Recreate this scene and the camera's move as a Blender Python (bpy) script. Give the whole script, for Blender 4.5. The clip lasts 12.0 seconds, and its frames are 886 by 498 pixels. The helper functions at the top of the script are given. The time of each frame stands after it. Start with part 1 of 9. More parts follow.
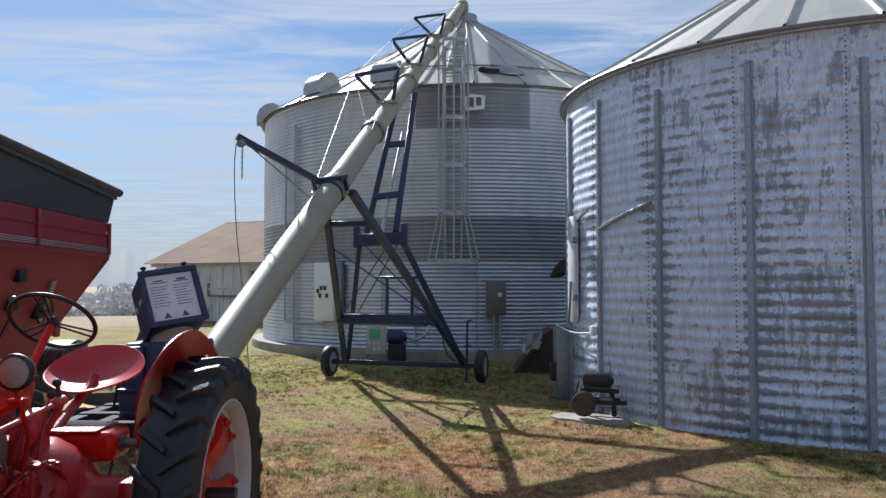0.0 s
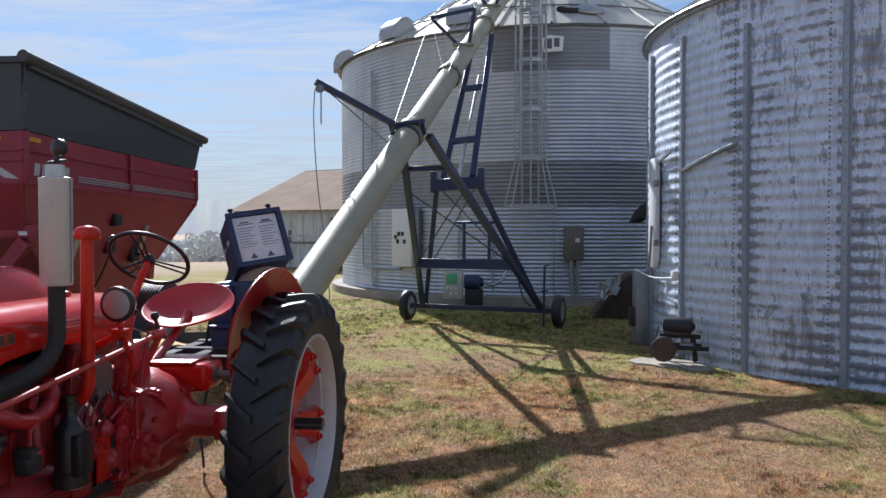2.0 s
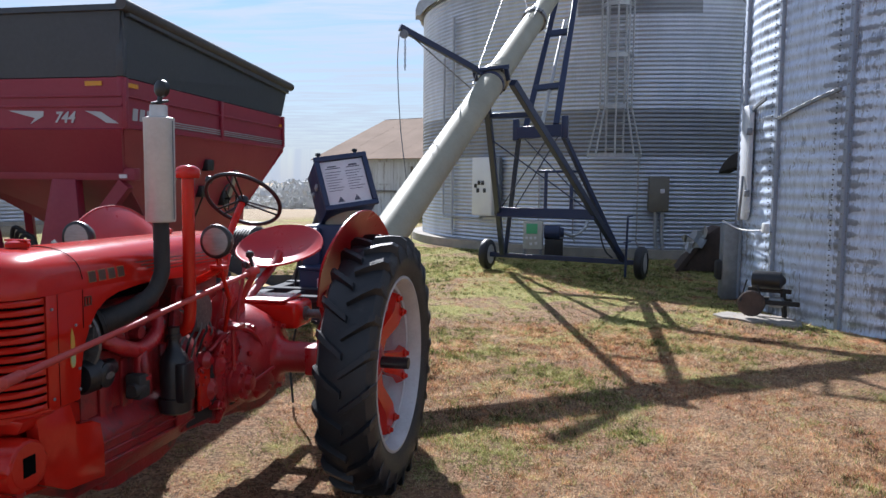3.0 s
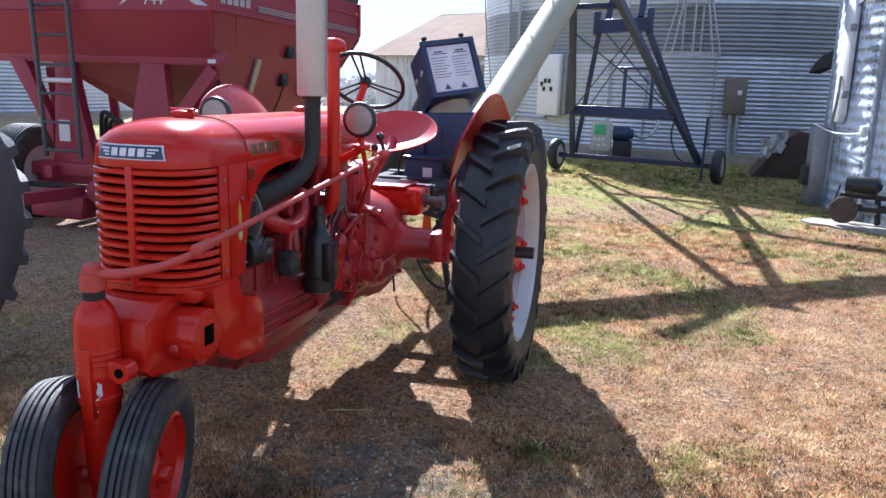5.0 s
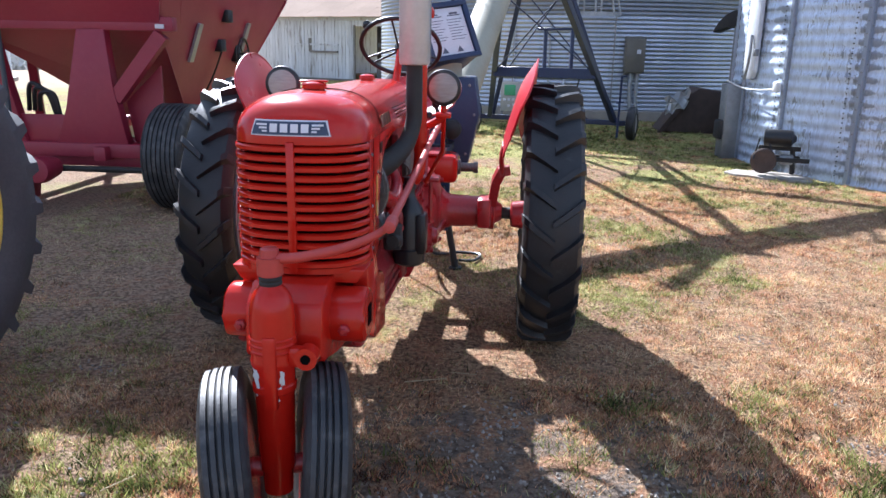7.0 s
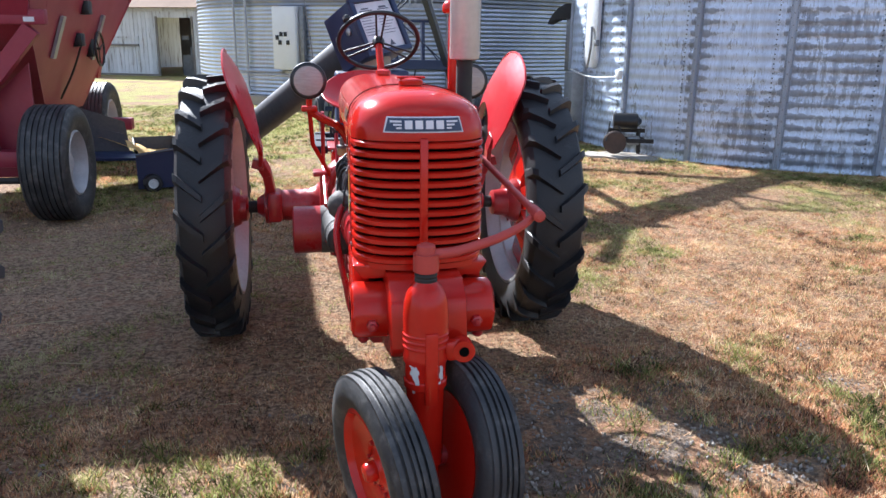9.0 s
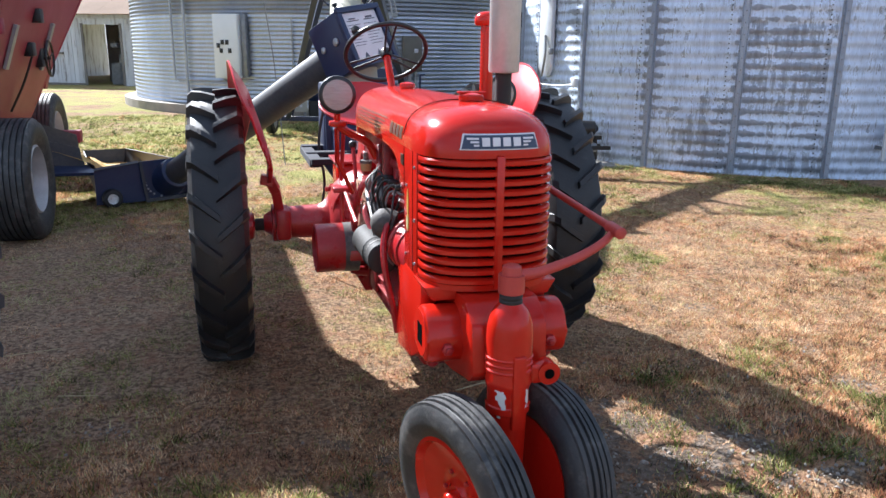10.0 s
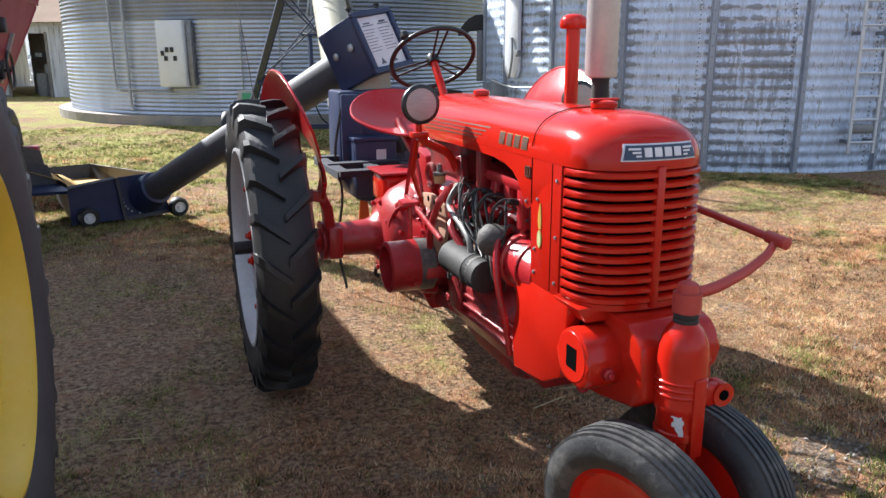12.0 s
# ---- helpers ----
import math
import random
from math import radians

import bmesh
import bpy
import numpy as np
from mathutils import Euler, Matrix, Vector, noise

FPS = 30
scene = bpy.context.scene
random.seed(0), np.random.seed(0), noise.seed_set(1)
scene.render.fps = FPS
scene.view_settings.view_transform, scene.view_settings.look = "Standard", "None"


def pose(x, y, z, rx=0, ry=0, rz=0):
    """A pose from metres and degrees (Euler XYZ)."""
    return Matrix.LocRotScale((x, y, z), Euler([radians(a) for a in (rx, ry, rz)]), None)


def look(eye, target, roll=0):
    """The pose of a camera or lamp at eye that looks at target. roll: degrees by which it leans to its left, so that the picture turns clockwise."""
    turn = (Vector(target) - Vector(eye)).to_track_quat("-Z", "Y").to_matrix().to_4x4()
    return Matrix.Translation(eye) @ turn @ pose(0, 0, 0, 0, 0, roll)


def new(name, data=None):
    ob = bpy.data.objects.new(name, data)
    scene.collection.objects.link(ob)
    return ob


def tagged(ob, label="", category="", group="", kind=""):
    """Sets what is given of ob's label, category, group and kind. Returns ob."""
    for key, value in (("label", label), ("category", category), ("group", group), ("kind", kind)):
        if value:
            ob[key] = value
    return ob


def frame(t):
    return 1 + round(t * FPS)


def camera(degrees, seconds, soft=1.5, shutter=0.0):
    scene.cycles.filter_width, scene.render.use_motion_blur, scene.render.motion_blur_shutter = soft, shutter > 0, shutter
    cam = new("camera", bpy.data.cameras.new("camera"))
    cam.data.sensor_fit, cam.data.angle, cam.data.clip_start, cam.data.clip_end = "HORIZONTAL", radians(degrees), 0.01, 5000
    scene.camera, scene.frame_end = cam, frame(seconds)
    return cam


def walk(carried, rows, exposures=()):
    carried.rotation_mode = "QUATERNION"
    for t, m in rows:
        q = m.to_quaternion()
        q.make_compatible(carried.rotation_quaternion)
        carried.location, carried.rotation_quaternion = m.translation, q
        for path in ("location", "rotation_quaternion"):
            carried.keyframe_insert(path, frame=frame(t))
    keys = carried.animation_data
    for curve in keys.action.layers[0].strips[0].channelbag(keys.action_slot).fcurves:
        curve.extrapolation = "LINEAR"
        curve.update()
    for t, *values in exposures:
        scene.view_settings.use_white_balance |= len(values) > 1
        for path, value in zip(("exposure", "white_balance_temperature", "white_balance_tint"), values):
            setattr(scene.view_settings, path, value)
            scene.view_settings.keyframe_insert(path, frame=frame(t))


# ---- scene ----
cam = camera(60.4, 12.0)
METRES, EYE, TILT, LEAN, TURN = 3.9, 1.86, -1.1, 0.85, 0.0
ROWS = [
    (0.0, 0.0, 0.0, 0.0, -0.06, 3.75, -0.9),
    (0.5, 0.0007, 0.0017, -0.0006, 0.44, 3.6, -0.85),
    (1.0, 0.0024, -0.0012, -0.0022, 1.47, 2.78, -0.81),
    (1.5, -0.0004, -0.0, -0.0075, 3.18, 1.44, -0.85),
    (2.0, -0.0055, 0.0001, -0.0132, 5.63, -0.27, -0.95),
    (2.5, -0.0111, -0.0009, -0.0173, 8.58, -2.15, -1.24),
    (3.0, -0.0172, -0.0027, -0.0227, 11.51, -4.13, -1.66),
    (3.5, -0.0286, -0.0026, -0.0296, 13.89, -6.17, -2.15),
    (5.5, -0.1983, -0.0138, -0.0558, 14.57, -12.8, -3.06),
    (6.0, -0.2598, -0.0399, -0.0568, 12.32, -13.45, -2.66),
    (6.5, -0.3238, -0.0432, -0.06, 9.06, -13.73, -2.25),
    (7.0, -0.3874, -0.0526, -0.0569, 5.16, -13.93, -1.98),
    (7.5, -0.4575, -0.0721, -0.0586, 1.1, -14.11, -1.77),
    (9.5, -0.7172, -0.0488, -0.0619, -12.88, -13.91, -1.28),
    (10.0, -0.7693, -0.0167, -0.0574, -15.25, -13.5, -1.2),
    (10.5, -0.8191, 0.0082, -0.0579, -17.21, -13.3, -0.93),
    (11.0, -0.8744, 0.0258, -0.0564, -18.81, -13.26, -0.57),
    (11.5, -0.9047, 0.0523, -0.0574, -19.98, -13.28, -0.28),
    (12.0, -0.9175, 0.08, -0.0559, -20.63, -13.22, -0.14),
]
walk(cam, [(t, pose(0, 0, EYE, TILT, LEAN, TURN) @ pose(METRES * x, METRES * y, METRES * z, 90 + pitch, roll, yaw)) for t, x, y, z, yaw, pitch, roll in ROWS],
     [(0.0, 0.63, 5900, 11), (2.0, 0.73, 5900, 12), (3.5, 1.08, 5750, 13), (5.5, 1.70, 5550, 14), (7.5, 1.68, 5550, 13), (9.5, 1.62, 5800, 11), (10.5, 1.6, 5900, 10), (11.5, 1.45, 6100, 10), (12.0, 1.45, 6100, 10)])

# ---- world and sun ----
SUN_AZ, SUN_EL = radians(27.0), radians(36.5)      # sun stands this far left of +y
world = bpy.data.worlds.new("sky")
scene.world = world
world.use_nodes = True
wn, wl = world.node_tree.nodes, world.node_tree.links
wn.clear()
w_out, w_bg = wn.new("ShaderNodeOutputWorld"), wn.new("ShaderNodeBackground")
w_sky = wn.new("ShaderNodeTexSky")
w_sky.sky_type, w_sky.sun_disc = "NISHITA", False
w_sky.sun_elevation, w_sky.sun_rotation = SUN_EL, -SUN_AZ
w_sky.air_density, w_sky.dust_density, w_sky.ozone_density = 1.0, 0.15, 2.5
# thin streaky high cloud on a plane far overhead
w_geo = wn.new("ShaderNodeTexCoord")
w_sep = wn.new("ShaderNodeSeparateXYZ")
w_z = wn.new("ShaderNodeMath"); w_z.operation = "MAXIMUM"; w_z.inputs[1].default_value = 0.04
w_dx = wn.new("ShaderNodeMath"); w_dx.operation = "DIVIDE"
w_dy = wn.new("ShaderNodeMath"); w_dy.operation = "DIVIDE"
w_comb = wn.new("ShaderNodeCombineXYZ")
w_map = wn.new("ShaderNodeMapping")
w_map.inputs["Rotation"].default_value = (0, 0, radians(24))
w_map.inputs["Scale"].default_value = (0.7, 2.0, 1)
w_noise = wn.new("ShaderNodeTexNoise")
w_noise.inputs["Scale"].default_value, w_noise.inputs["Detail"].default_value = 1.25, 9.0
w_noise.inputs["Roughness"].default_value, w_noise.inputs["Distortion"].default_value = 0.60, 0.9
w_ramp = wn.new("ShaderNodeValToRGB")
w_ramp.color_ramp.elements[0].position, w_ramp.color_ramp.elements[1].position = 0.40, 0.60
w_mix = wn.new("ShaderNodeMixRGB")
w_mix.inputs[2].default_value = (6.6, 7.2, 8.0, 1)
w_f = wn.new("ShaderNodeMath"); w_f.operation = "MULTIPLY"; w_f.inputs[1].default_value = 0.8
wl.new(w_geo.outputs["Generated"], w_sep.inputs[0])
wl.new(w_sep.outputs["Z"], w_z.inputs[0])
wl.new(w_sep.outputs["X"], w_dx.inputs[0]); wl.new(w_z.outputs[0], w_dx.inputs[1])
wl.new(w_sep.outputs["Y"], w_dy.inputs[0]); wl.new(w_z.outputs[0], w_dy.inputs[1])
wl.new(w_dx.outputs[0], w_comb.inputs["X"]); wl.new(w_dy.outputs[0], w_comb.inputs["Y"])
wl.new(w_comb.outputs[0], w_map.inputs["Vector"]); wl.new(w_map.outputs[0], w_noise.inputs["Vector"])
wl.new(w_noise.outputs["Fac"], w_ramp.inputs[0]); wl.new(w_ramp.outputs[0], w_f.inputs[0])
wl.new(w_f.outputs[0], w_mix.inputs[0]); wl.new(w_sky.outputs[0], w_mix.inputs[1])
# pale haze low down
w_hz = wn.new("ShaderNodeMapRange")
w_hz.inputs["From Min"].default_value, w_hz.inputs["From Max"].default_value = 0.22, 0.0
w_hz.inputs["To Min"].default_value, w_hz.inputs["To Max"].default_value = 0.0, 0.9
w_mix2 = wn.new("ShaderNodeMixRGB")
w_mix2.inputs[2].default_value = (4.9, 5.3, 5.8, 1)
wl.new(w_sep.outputs["Z"], w_hz.inputs["Value"]); wl.new(w_hz.outputs[0], w_mix2.inputs[0])
wl.new(w_mix.outputs[0], w_mix2.inputs[1])
wl.new(w_mix2.outputs[0], w_bg.inputs[0])
w_bg.inputs[1].default_value = 0.058
wl.new(w_bg.outputs[0], w_out.inputs[0])

sun = new("sun", bpy.data.lights.new("sun", "SUN"))
sun.data.energy, sun.data.angle, sun.data.color = 5.0, radians(0.55), (1.0, 0.96, 0.90)
sun.matrix_world = look((-math.sin(SUN_AZ) * math.cos(SUN_EL) * 60, math.cos(SUN_AZ) * math.cos(SUN_EL) * 60, math.sin(SUN_EL) * 60), (0, 0, 0))

# ---- materials ----


def mat(name, base, rough=0.6, metal=0.0, second=None, third=None, scale=4.0, fine=60.0, amount=0.5, bump=0.15, bump_scale=None,
        stretch=(1, 1, 1), spec=0.5, contrast=(0.35, 0.65), wear=None, wear_at=(0.62, 0.68), wear_scale=7.0, random_amount=0.0, coat=0.0, rough_vary=0.12):
    """A procedural surface: base colour broken up at two scales, roughness that varies, fine relief, and chips of a second paint."""
    m = bpy.data.materials.new(name)
    m.use_nodes = True
    n, l = m.node_tree.nodes, m.node_tree.links
    b = n["Principled BSDF"]
    b.inputs["Metallic"].default_value = metal
    b.inputs["Specular IOR Level"].default_value = spec
    b.inputs["Coat Weight"].default_value = coat
    b.inputs["Coat Roughness"].default_value = 0.06
    tc = n.new("ShaderNodeTexCoord")
    mp = n.new("ShaderNodeMapping")
    mp.inputs["Scale"].default_value = stretch
    l.new(tc.outputs["Object"], mp.inputs["Vector"])

    def noise_node(s, detail=6.0, rough_n=0.6):
        t = n.new("ShaderNodeTexNoise")
        t.inputs["Scale"].default_value, t.inputs["Detail"].default_value, t.inputs["Roughness"].default_value = s, detail, rough_n
        l.new(mp.outputs[0], t.inputs["Vector"])
        return t

    def ramp(src, lo, hi):
        r = n.new("ShaderNodeMapRange")
        r.inputs["From Min"].default_value, r.inputs["From Max"].default_value = lo, hi
        l.new(src, r.inputs["Value"])
        return r.outputs[0]

    def mixed(fac, c1, c2):
        x = n.new("ShaderNodeMixRGB")
        for sock, v in ((x.inputs[0], fac), (x.inputs[1], c1), (x.inputs[2], c2)):
            if isinstance(v, (tuple, list)):
                sock.default_value = (*v, 1)
            elif isinstance(v, float):
                sock.default_value = v
            else:
                l.new(v, sock)
        return x.outputs[0]

    big, small = noise_node(scale), noise_node(fine, 4.0)
    second = second or tuple(c * 0.72 for c in base)
    third = third or tuple(min(1.0, c * 1.18) for c in base)
    f1 = ramp(big.outputs["Fac"], *contrast)
    sc = n.new("ShaderNodeMath"); sc.operation = "MULTIPLY"; sc.inputs[1].default_value = amount
    l.new(f1, sc.inputs[0])
    col = mixed(sc.outputs[0], base, second)
    f2 = ramp(small.outputs["Fac"], 0.4, 0.75)
    sc2 = n.new("ShaderNodeMath"); sc2.operation = "MULTIPLY"; sc2.inputs[1].default_value = amount * 0.6
    l.new(f2, sc2.inputs[0])
    col = mixed(sc2.outputs[0], col, third)
    if random_amount:
        oi = n.new("ShaderNodeObjectInfo")
        hv = n.new("ShaderNodeHueSaturation")
        rv = n.new("ShaderNodeMapRange")
        rv.inputs["To Min"].default_value, rv.inputs["To Max"].default_value = 1 - random_amount, 1 + random_amount
        l.new(oi.outputs["Random"], rv.inputs["Value"]); l.new(rv.outputs[0], hv.inputs["Value"]); l.new(col, hv.inputs["Color"])
        col = hv.outputs[0]
    if wear:
        wn_ = noise_node(wear_scale, 9.0, 0.7)
        col = mixed(ramp(wn_.outputs["Fac"], *wear_at), col, wear)
    l.new(col, b.inputs["Base Color"])
    rr = n.new("ShaderNodeMapRange")
    rr.inputs["To Min"].default_value, rr.inputs["To Max"].default_value = max(0.03, rough - rough_vary), min(1.0, rough + rough_vary)
    l.new(big.outputs["Fac"], rr.inputs["Value"]); l.new(rr.outputs[0], b.inputs["Roughness"])
    if bump:
        bn = n.new("ShaderNodeBump")
        bn.inputs["Strength"].default_value, bn.inputs["Distance"].default_value = bump, 0.01
        bt = noise_node(bump_scale or fine, 5.0)
        l.new(bt.outputs["Fac"], bn.inputs["Height"]); l.new(bn.outputs[0], b.inputs["Normal"])
    return m


M = {}
M["red"] = mat("red_tractor_paint", (0.47, 0.013, 0.005), 0.17, second=(0.38, 0.010, 0.005), third=(0.48, 0.019, 0.009), scale=3.0, fine=45, amount=0.65, bump=0.03, coat=0.12, rough_vary=0.06,
               wear=(0.30, 0.06, 0.035), wear_at=(0.70, 0.74), wear_scale=14)
M["red"].node_tree.nodes["Principled BSDF"].inputs["Specular IOR Level"].default_value = 0.30
M["red_fender"] = mat("dulled_red_fender_paint", (0.45, 0.010, 0.016), 0.30, second=(0.36, 0.010, 0.015), third=(0.46, 0.018, 0.022), scale=4, fine=45, amount=0.6, bump=0.04)
M["red_cast"] = mat("red_paint_on_castings", (0.37, 0.009, 0.013), 0.30, second=(0.23, 0.012, 0.016), third=(0.41, 0.026, 0.030), scale=7, fine=70, amount=0.7, bump=0.25, bump_scale=90, coat=0.15,
                    wear=(0.20, 0.13, 0.11), wear_at=(0.66, 0.74), wear_scale=11)
M["red_greasy"] = mat("greasy_red_engine_paint", (0.29, 0.010, 0.014), 0.36, second=(0.15, 0.012, 0.014), third=(0.34, 0.028, 0.030), scale=9, fine=60, amount=0.8, bump=0.25, bump_scale=80,
                      wear=(0.045, 0.032, 0.028), wear_at=(0.52, 0.66), wear_scale=8)
M["red_dull"] = mat("faded_red_rod_paint", (0.42, 0.045, 0.035), 0.5, second=(0.33, 0.05, 0.04), scale=9, amount=0.6, bump=0.1)
M["gold_stripe"] = mat("faded_dark_gold_stripe", (0.050, 0.026, 0.012), 0.5, second=(0.14, 0.03, 0.015), scale=30, amount=0.6)
M["gold_edge"] = mat("worn_gold_outline", (0.40, 0.24, 0.07), 0.45, second=(0.30, 0.10, 0.03), scale=40, amount=0.7, bump=0)
M["emblem_green"] = mat("faded_green_emblem", (0.32, 0.42, 0.22), 0.5, second=(0.50, 0.44, 0.16), scale=40, amount=0.8, bump=0)
M["pink_cast"] = mat("sun_faded_red_casting", (0.37, 0.022, 0.026), 0.32, second=(0.27, 0.018, 0.02), third=(0.42, 0.07, 0.07), scale=7, fine=60, amount=0.8, bump=0.2, bump_scale=80, wear=(0.14, 0.08, 0.06), wear_at=(0.60, 0.72), wear_scale=9)
M["glass_bowl"] = mat("amber_sediment_bowl", (0.42, 0.33, 0.16), 0.12, second=(0.30, 0.22, 0.10), scale=20, amount=0.5, bump=0)
M["rubber_grey"] = mat("grey_aged_tyre_rubber", (0.070, 0.071, 0.078), 0.65, second=(0.11, 0.11, 0.115), third=(0.05, 0.05, 0.055), scale=5, fine=60, amount=0.7, bump=0.15)
M["chip"] = mat("bare_primer_patch", (0.52, 0.53, 0.53), 0.6, second=(0.42, 0.42, 0.42), scale=20)
M["rubber"] = mat("black_tyre_rubber", (0.009, 0.0095, 0.012), 0.50, second=(0.024, 0.024, 0.026), third=(0.018, 0.018, 0.02), scale=6, fine=90, amount=0.7, bump=0.2, wear=(0.06, 0.058, 0.056), wear_at=(0.60, 0.85), wear_scale=9)
M["rubber_dust"] = mat("dusty_grey_tyre_rubber", (0.017, 0.018, 0.021), 0.55, second=(0.045, 0.045, 0.047), third=(0.03, 0.03, 0.031), scale=7, fine=80, amount=0.8, bump=0.2, wear=(0.15, 0.145, 0.135), wear_at=(0.50, 0.80), wear_scale=10)
M["black"] = mat("black_enamel", (0.009, 0.009, 0.010), 0.38, second=(0.018, 0.018, 0.02), scale=12, amount=0.6, bump=0.12)
M["soot"] = mat("sooty_black_pipe", (0.013, 0.0125, 0.0125), 0.7, second=(0.035, 0.03, 0.026), scale=18, amount=0.7, bump=0.2)
# near-black that paints shade into openings and behind panels; also used for seams
M["void"] = mat("shade_and_seam_black", (0.005, 0.005, 0.005), 0.9, amount=0.3, bump=0.05)
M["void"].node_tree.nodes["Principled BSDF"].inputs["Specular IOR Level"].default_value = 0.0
M["silver"] = mat("silver_painted_steel", (0.52, 0.52, 0.52), 0.42, 0.55, second=(0.42, 0.41, 0.40), scale=6, fine=50, amount=0.6, bump=0.08, wear=(0.30, 0.27, 0.24), wear_at=(0.66, 0.8))
M["rim_white"] = mat("pale_painted_rim", (0.45, 0.45, 0.46), 0.45, 0.2, second=(0.33, 0.32, 0.32), scale=6, amount=0.6, bump=0.08, wear=(0.30, 0.27, 0.23), wear_at=(0.64, 0.8))
M["lens"] = mat("ribbed_lamp_lens", (0.36, 0.33, 0.32), 0.14, 0.55, second=(0.24, 0.19, 0.18), scale=20, fine=120, amount=0.5, bump=0.25, bump_scale=150, stretch=(1, 1, 5))
M["steel"] = mat("galvanised_bin_sheet", (0.50, 0.53, 0.59), 0.36, 0.75, second=(0.37, 0.40, 0.46), third=(0.59, 0.62, 0.67), scale=1.6, fine=26, amount=0.75, bump=0.05, stretch=(1, 1, 0.35), random_amount=0.10)
M["steel_dark"] = mat("weathered_dark_bin_sheet", (0.27, 0.28, 0.30), 0.46, 0.8, second=(0.21, 0.22, 0.25), third=(0.33, 0.34, 0.36), scale=1.6, fine=26, amount=0.7, bump=0.05, stretch=(1, 1, 0.35))


def flaking_sheet():
    """Galvanised sheet whose pale zinc bloom has flaked away in streaks and blotches down to darker metal."""
    m = bpy.data.materials.new("flaking_galvanised_sheet")
    m.use_nodes = True
    n, l = m.node_tree.nodes, m.node_tree.links
    b = n["Principled BSDF"]
    tc = n.new("ShaderNodeTexCoord")
    oi = n.new("ShaderNodeObjectInfo")
    off = n.new("ShaderNodeVectorMath"); off.operation = "ADD"
    cmb = n.new("ShaderNodeCombineXYZ")
    mul = n.new("ShaderNodeMath"); mul.operation = "MULTIPLY"; mul.inputs[1].default_value = 40.0
    l.new(oi.outputs["Random"], mul.inputs[0]); l.new(mul.outputs[0], cmb.inputs["Z"])
    l.new(tc.outputs["Object"], off.inputs[0]); l.new(cmb.outputs[0], off.inputs[1])

    def nz(scale, stretch, detail=7.0, rough_n=0.62, dist=0.0):
        mp = n.new("ShaderNodeMapping"); mp.inputs["Scale"].default_value = stretch
        l.new(off.outputs[0], mp.inputs["Vector"])
        t = n.new("ShaderNodeTexNoise")
        for k, v in (("Scale", scale), ("Detail", detail), ("Roughness", rough_n), ("Distortion", dist)):
            t.inputs[k].default_value = v
        l.new(mp.outputs[0], t.inputs["Vector"])
        return t.outputs["Fac"]

    def rng(v, a, c, lo=0.0, hi=1.0):
        r = n.new("ShaderNodeMapRange")
        for k, x in (("From Min", a), ("From Max", c), ("To Min", lo), ("To Max", hi)):
            r.inputs[k].default_value = x
        l.new(v, r.inputs["Value"])
        return r.outputs[0]

    def op(o, a, c):
        x = n.new("ShaderNodeMath"); x.operation = o
        for i, v in enumerate((a, c)):
            if isinstance(v, (int, float)):
                x.inputs[i].default_value = v
            else:
                l.new(v, x.inputs[i])
        return x.outputs[0]

    def mx(f, a, c):
        x = n.new("ShaderNodeMixRGB")
        for s_, v in ((x.inputs[0], f), (x.inputs[1], a), (x.inputs[2], c)):
            if isinstance(v, tuple):
                s_.default_value = (*v, 1)
            else:
                l.new(v, s_)
        return x.outputs[0]

    blotch = nz(0.85, (1.0, 1.0, 0.75), 5.0, 0.55, 0.6)
    streak = nz(14.0, (1.0, 1.0, 0.13), 7.0, 0.70)
    speck = nz(16.0, (1.0, 1.0, 0.8), 6.0, 0.7)
    rows = nz(1.2, (0.35, 0.35, 5.0), 4.0, 0.5)
    mask = op("ADD", op("ADD", op("MULTIPLY", blotch, 0.62), op("MULTIPLY", streak, 0.80)), op("ADD", op("MULTIPLY", speck, 0.34), op("MULTIPLY", rows, 0.34)))
    sep = n.new("ShaderNodeSeparateXYZ")
    l.new(tc.outputs["Object"], sep.inputs[0])
    ridge = op("SINE", op("MULTIPLY", op("ADD", sep.outputs["Z"], 0.05 + 0.02), 2 * math.pi / 0.1525), 0.0)
    region = nz(0.75, (1.3, 1.3, 0.55), 3.0, 0.5, 0.3)
    ragged = nz(9.0, (1.0, 1.0, 0.6), 6.0, 0.7)
    rub = op("ADD", op("MULTIPLY", ridge, 0.10), op("ADD", region, op("MULTIPLY", op("SUBTRACT", ragged, 0.5), 0.55)))
    smudge = rng(rub, 0.60, 0.66)
    flake = rng(mask, 1.085, 1.12)
    deep = rng(mask, 1.17, 1.27)
    pale = mx(rng(streak, 0.40, 0.60), (0.49, 0.57, 0.71), (0.69, 0.79, 0.96))
    pale = mx(rng(blotch, 0.30, 0.48, 0.5, 0.0), pale, (0.43, 0.49, 0.60))
    dark = mx(rng(speck, 0.4, 0.6), (0.25, 0.285, 0.35), (0.38, 0.42, 0.49))
    col = mx(flake, pale, dark)
    scratch = nz(46.0, (1.0, 1.0, 0.10), 4.0, 0.6)
    col = mx(rng(scratch, 0.56, 0.70, 0.0, 0.7), col, (0.24, 0.26, 0.30))
    col = mx(deep, col, (0.20, 0.21, 0.25))
    col = mx(op("MULTIPLY", smudge, 0.78), col, mx(rng(speck, 0.35, 0.65), (0.15, 0.17, 0.215), (0.26, 0.285, 0.33)))
    low = op("MULTIPLY", rng(sep.outputs["Z"], 0.75, 0.05), rng(op("ADD", ragged, op("MULTIPLY", ridge, 0.12)), 0.42, 0.62))
    col = mx(op("MULTIPLY", low, 0.6), col, (0.17, 0.19, 0.235))
    l.new(col, b.inputs["Base Color"])
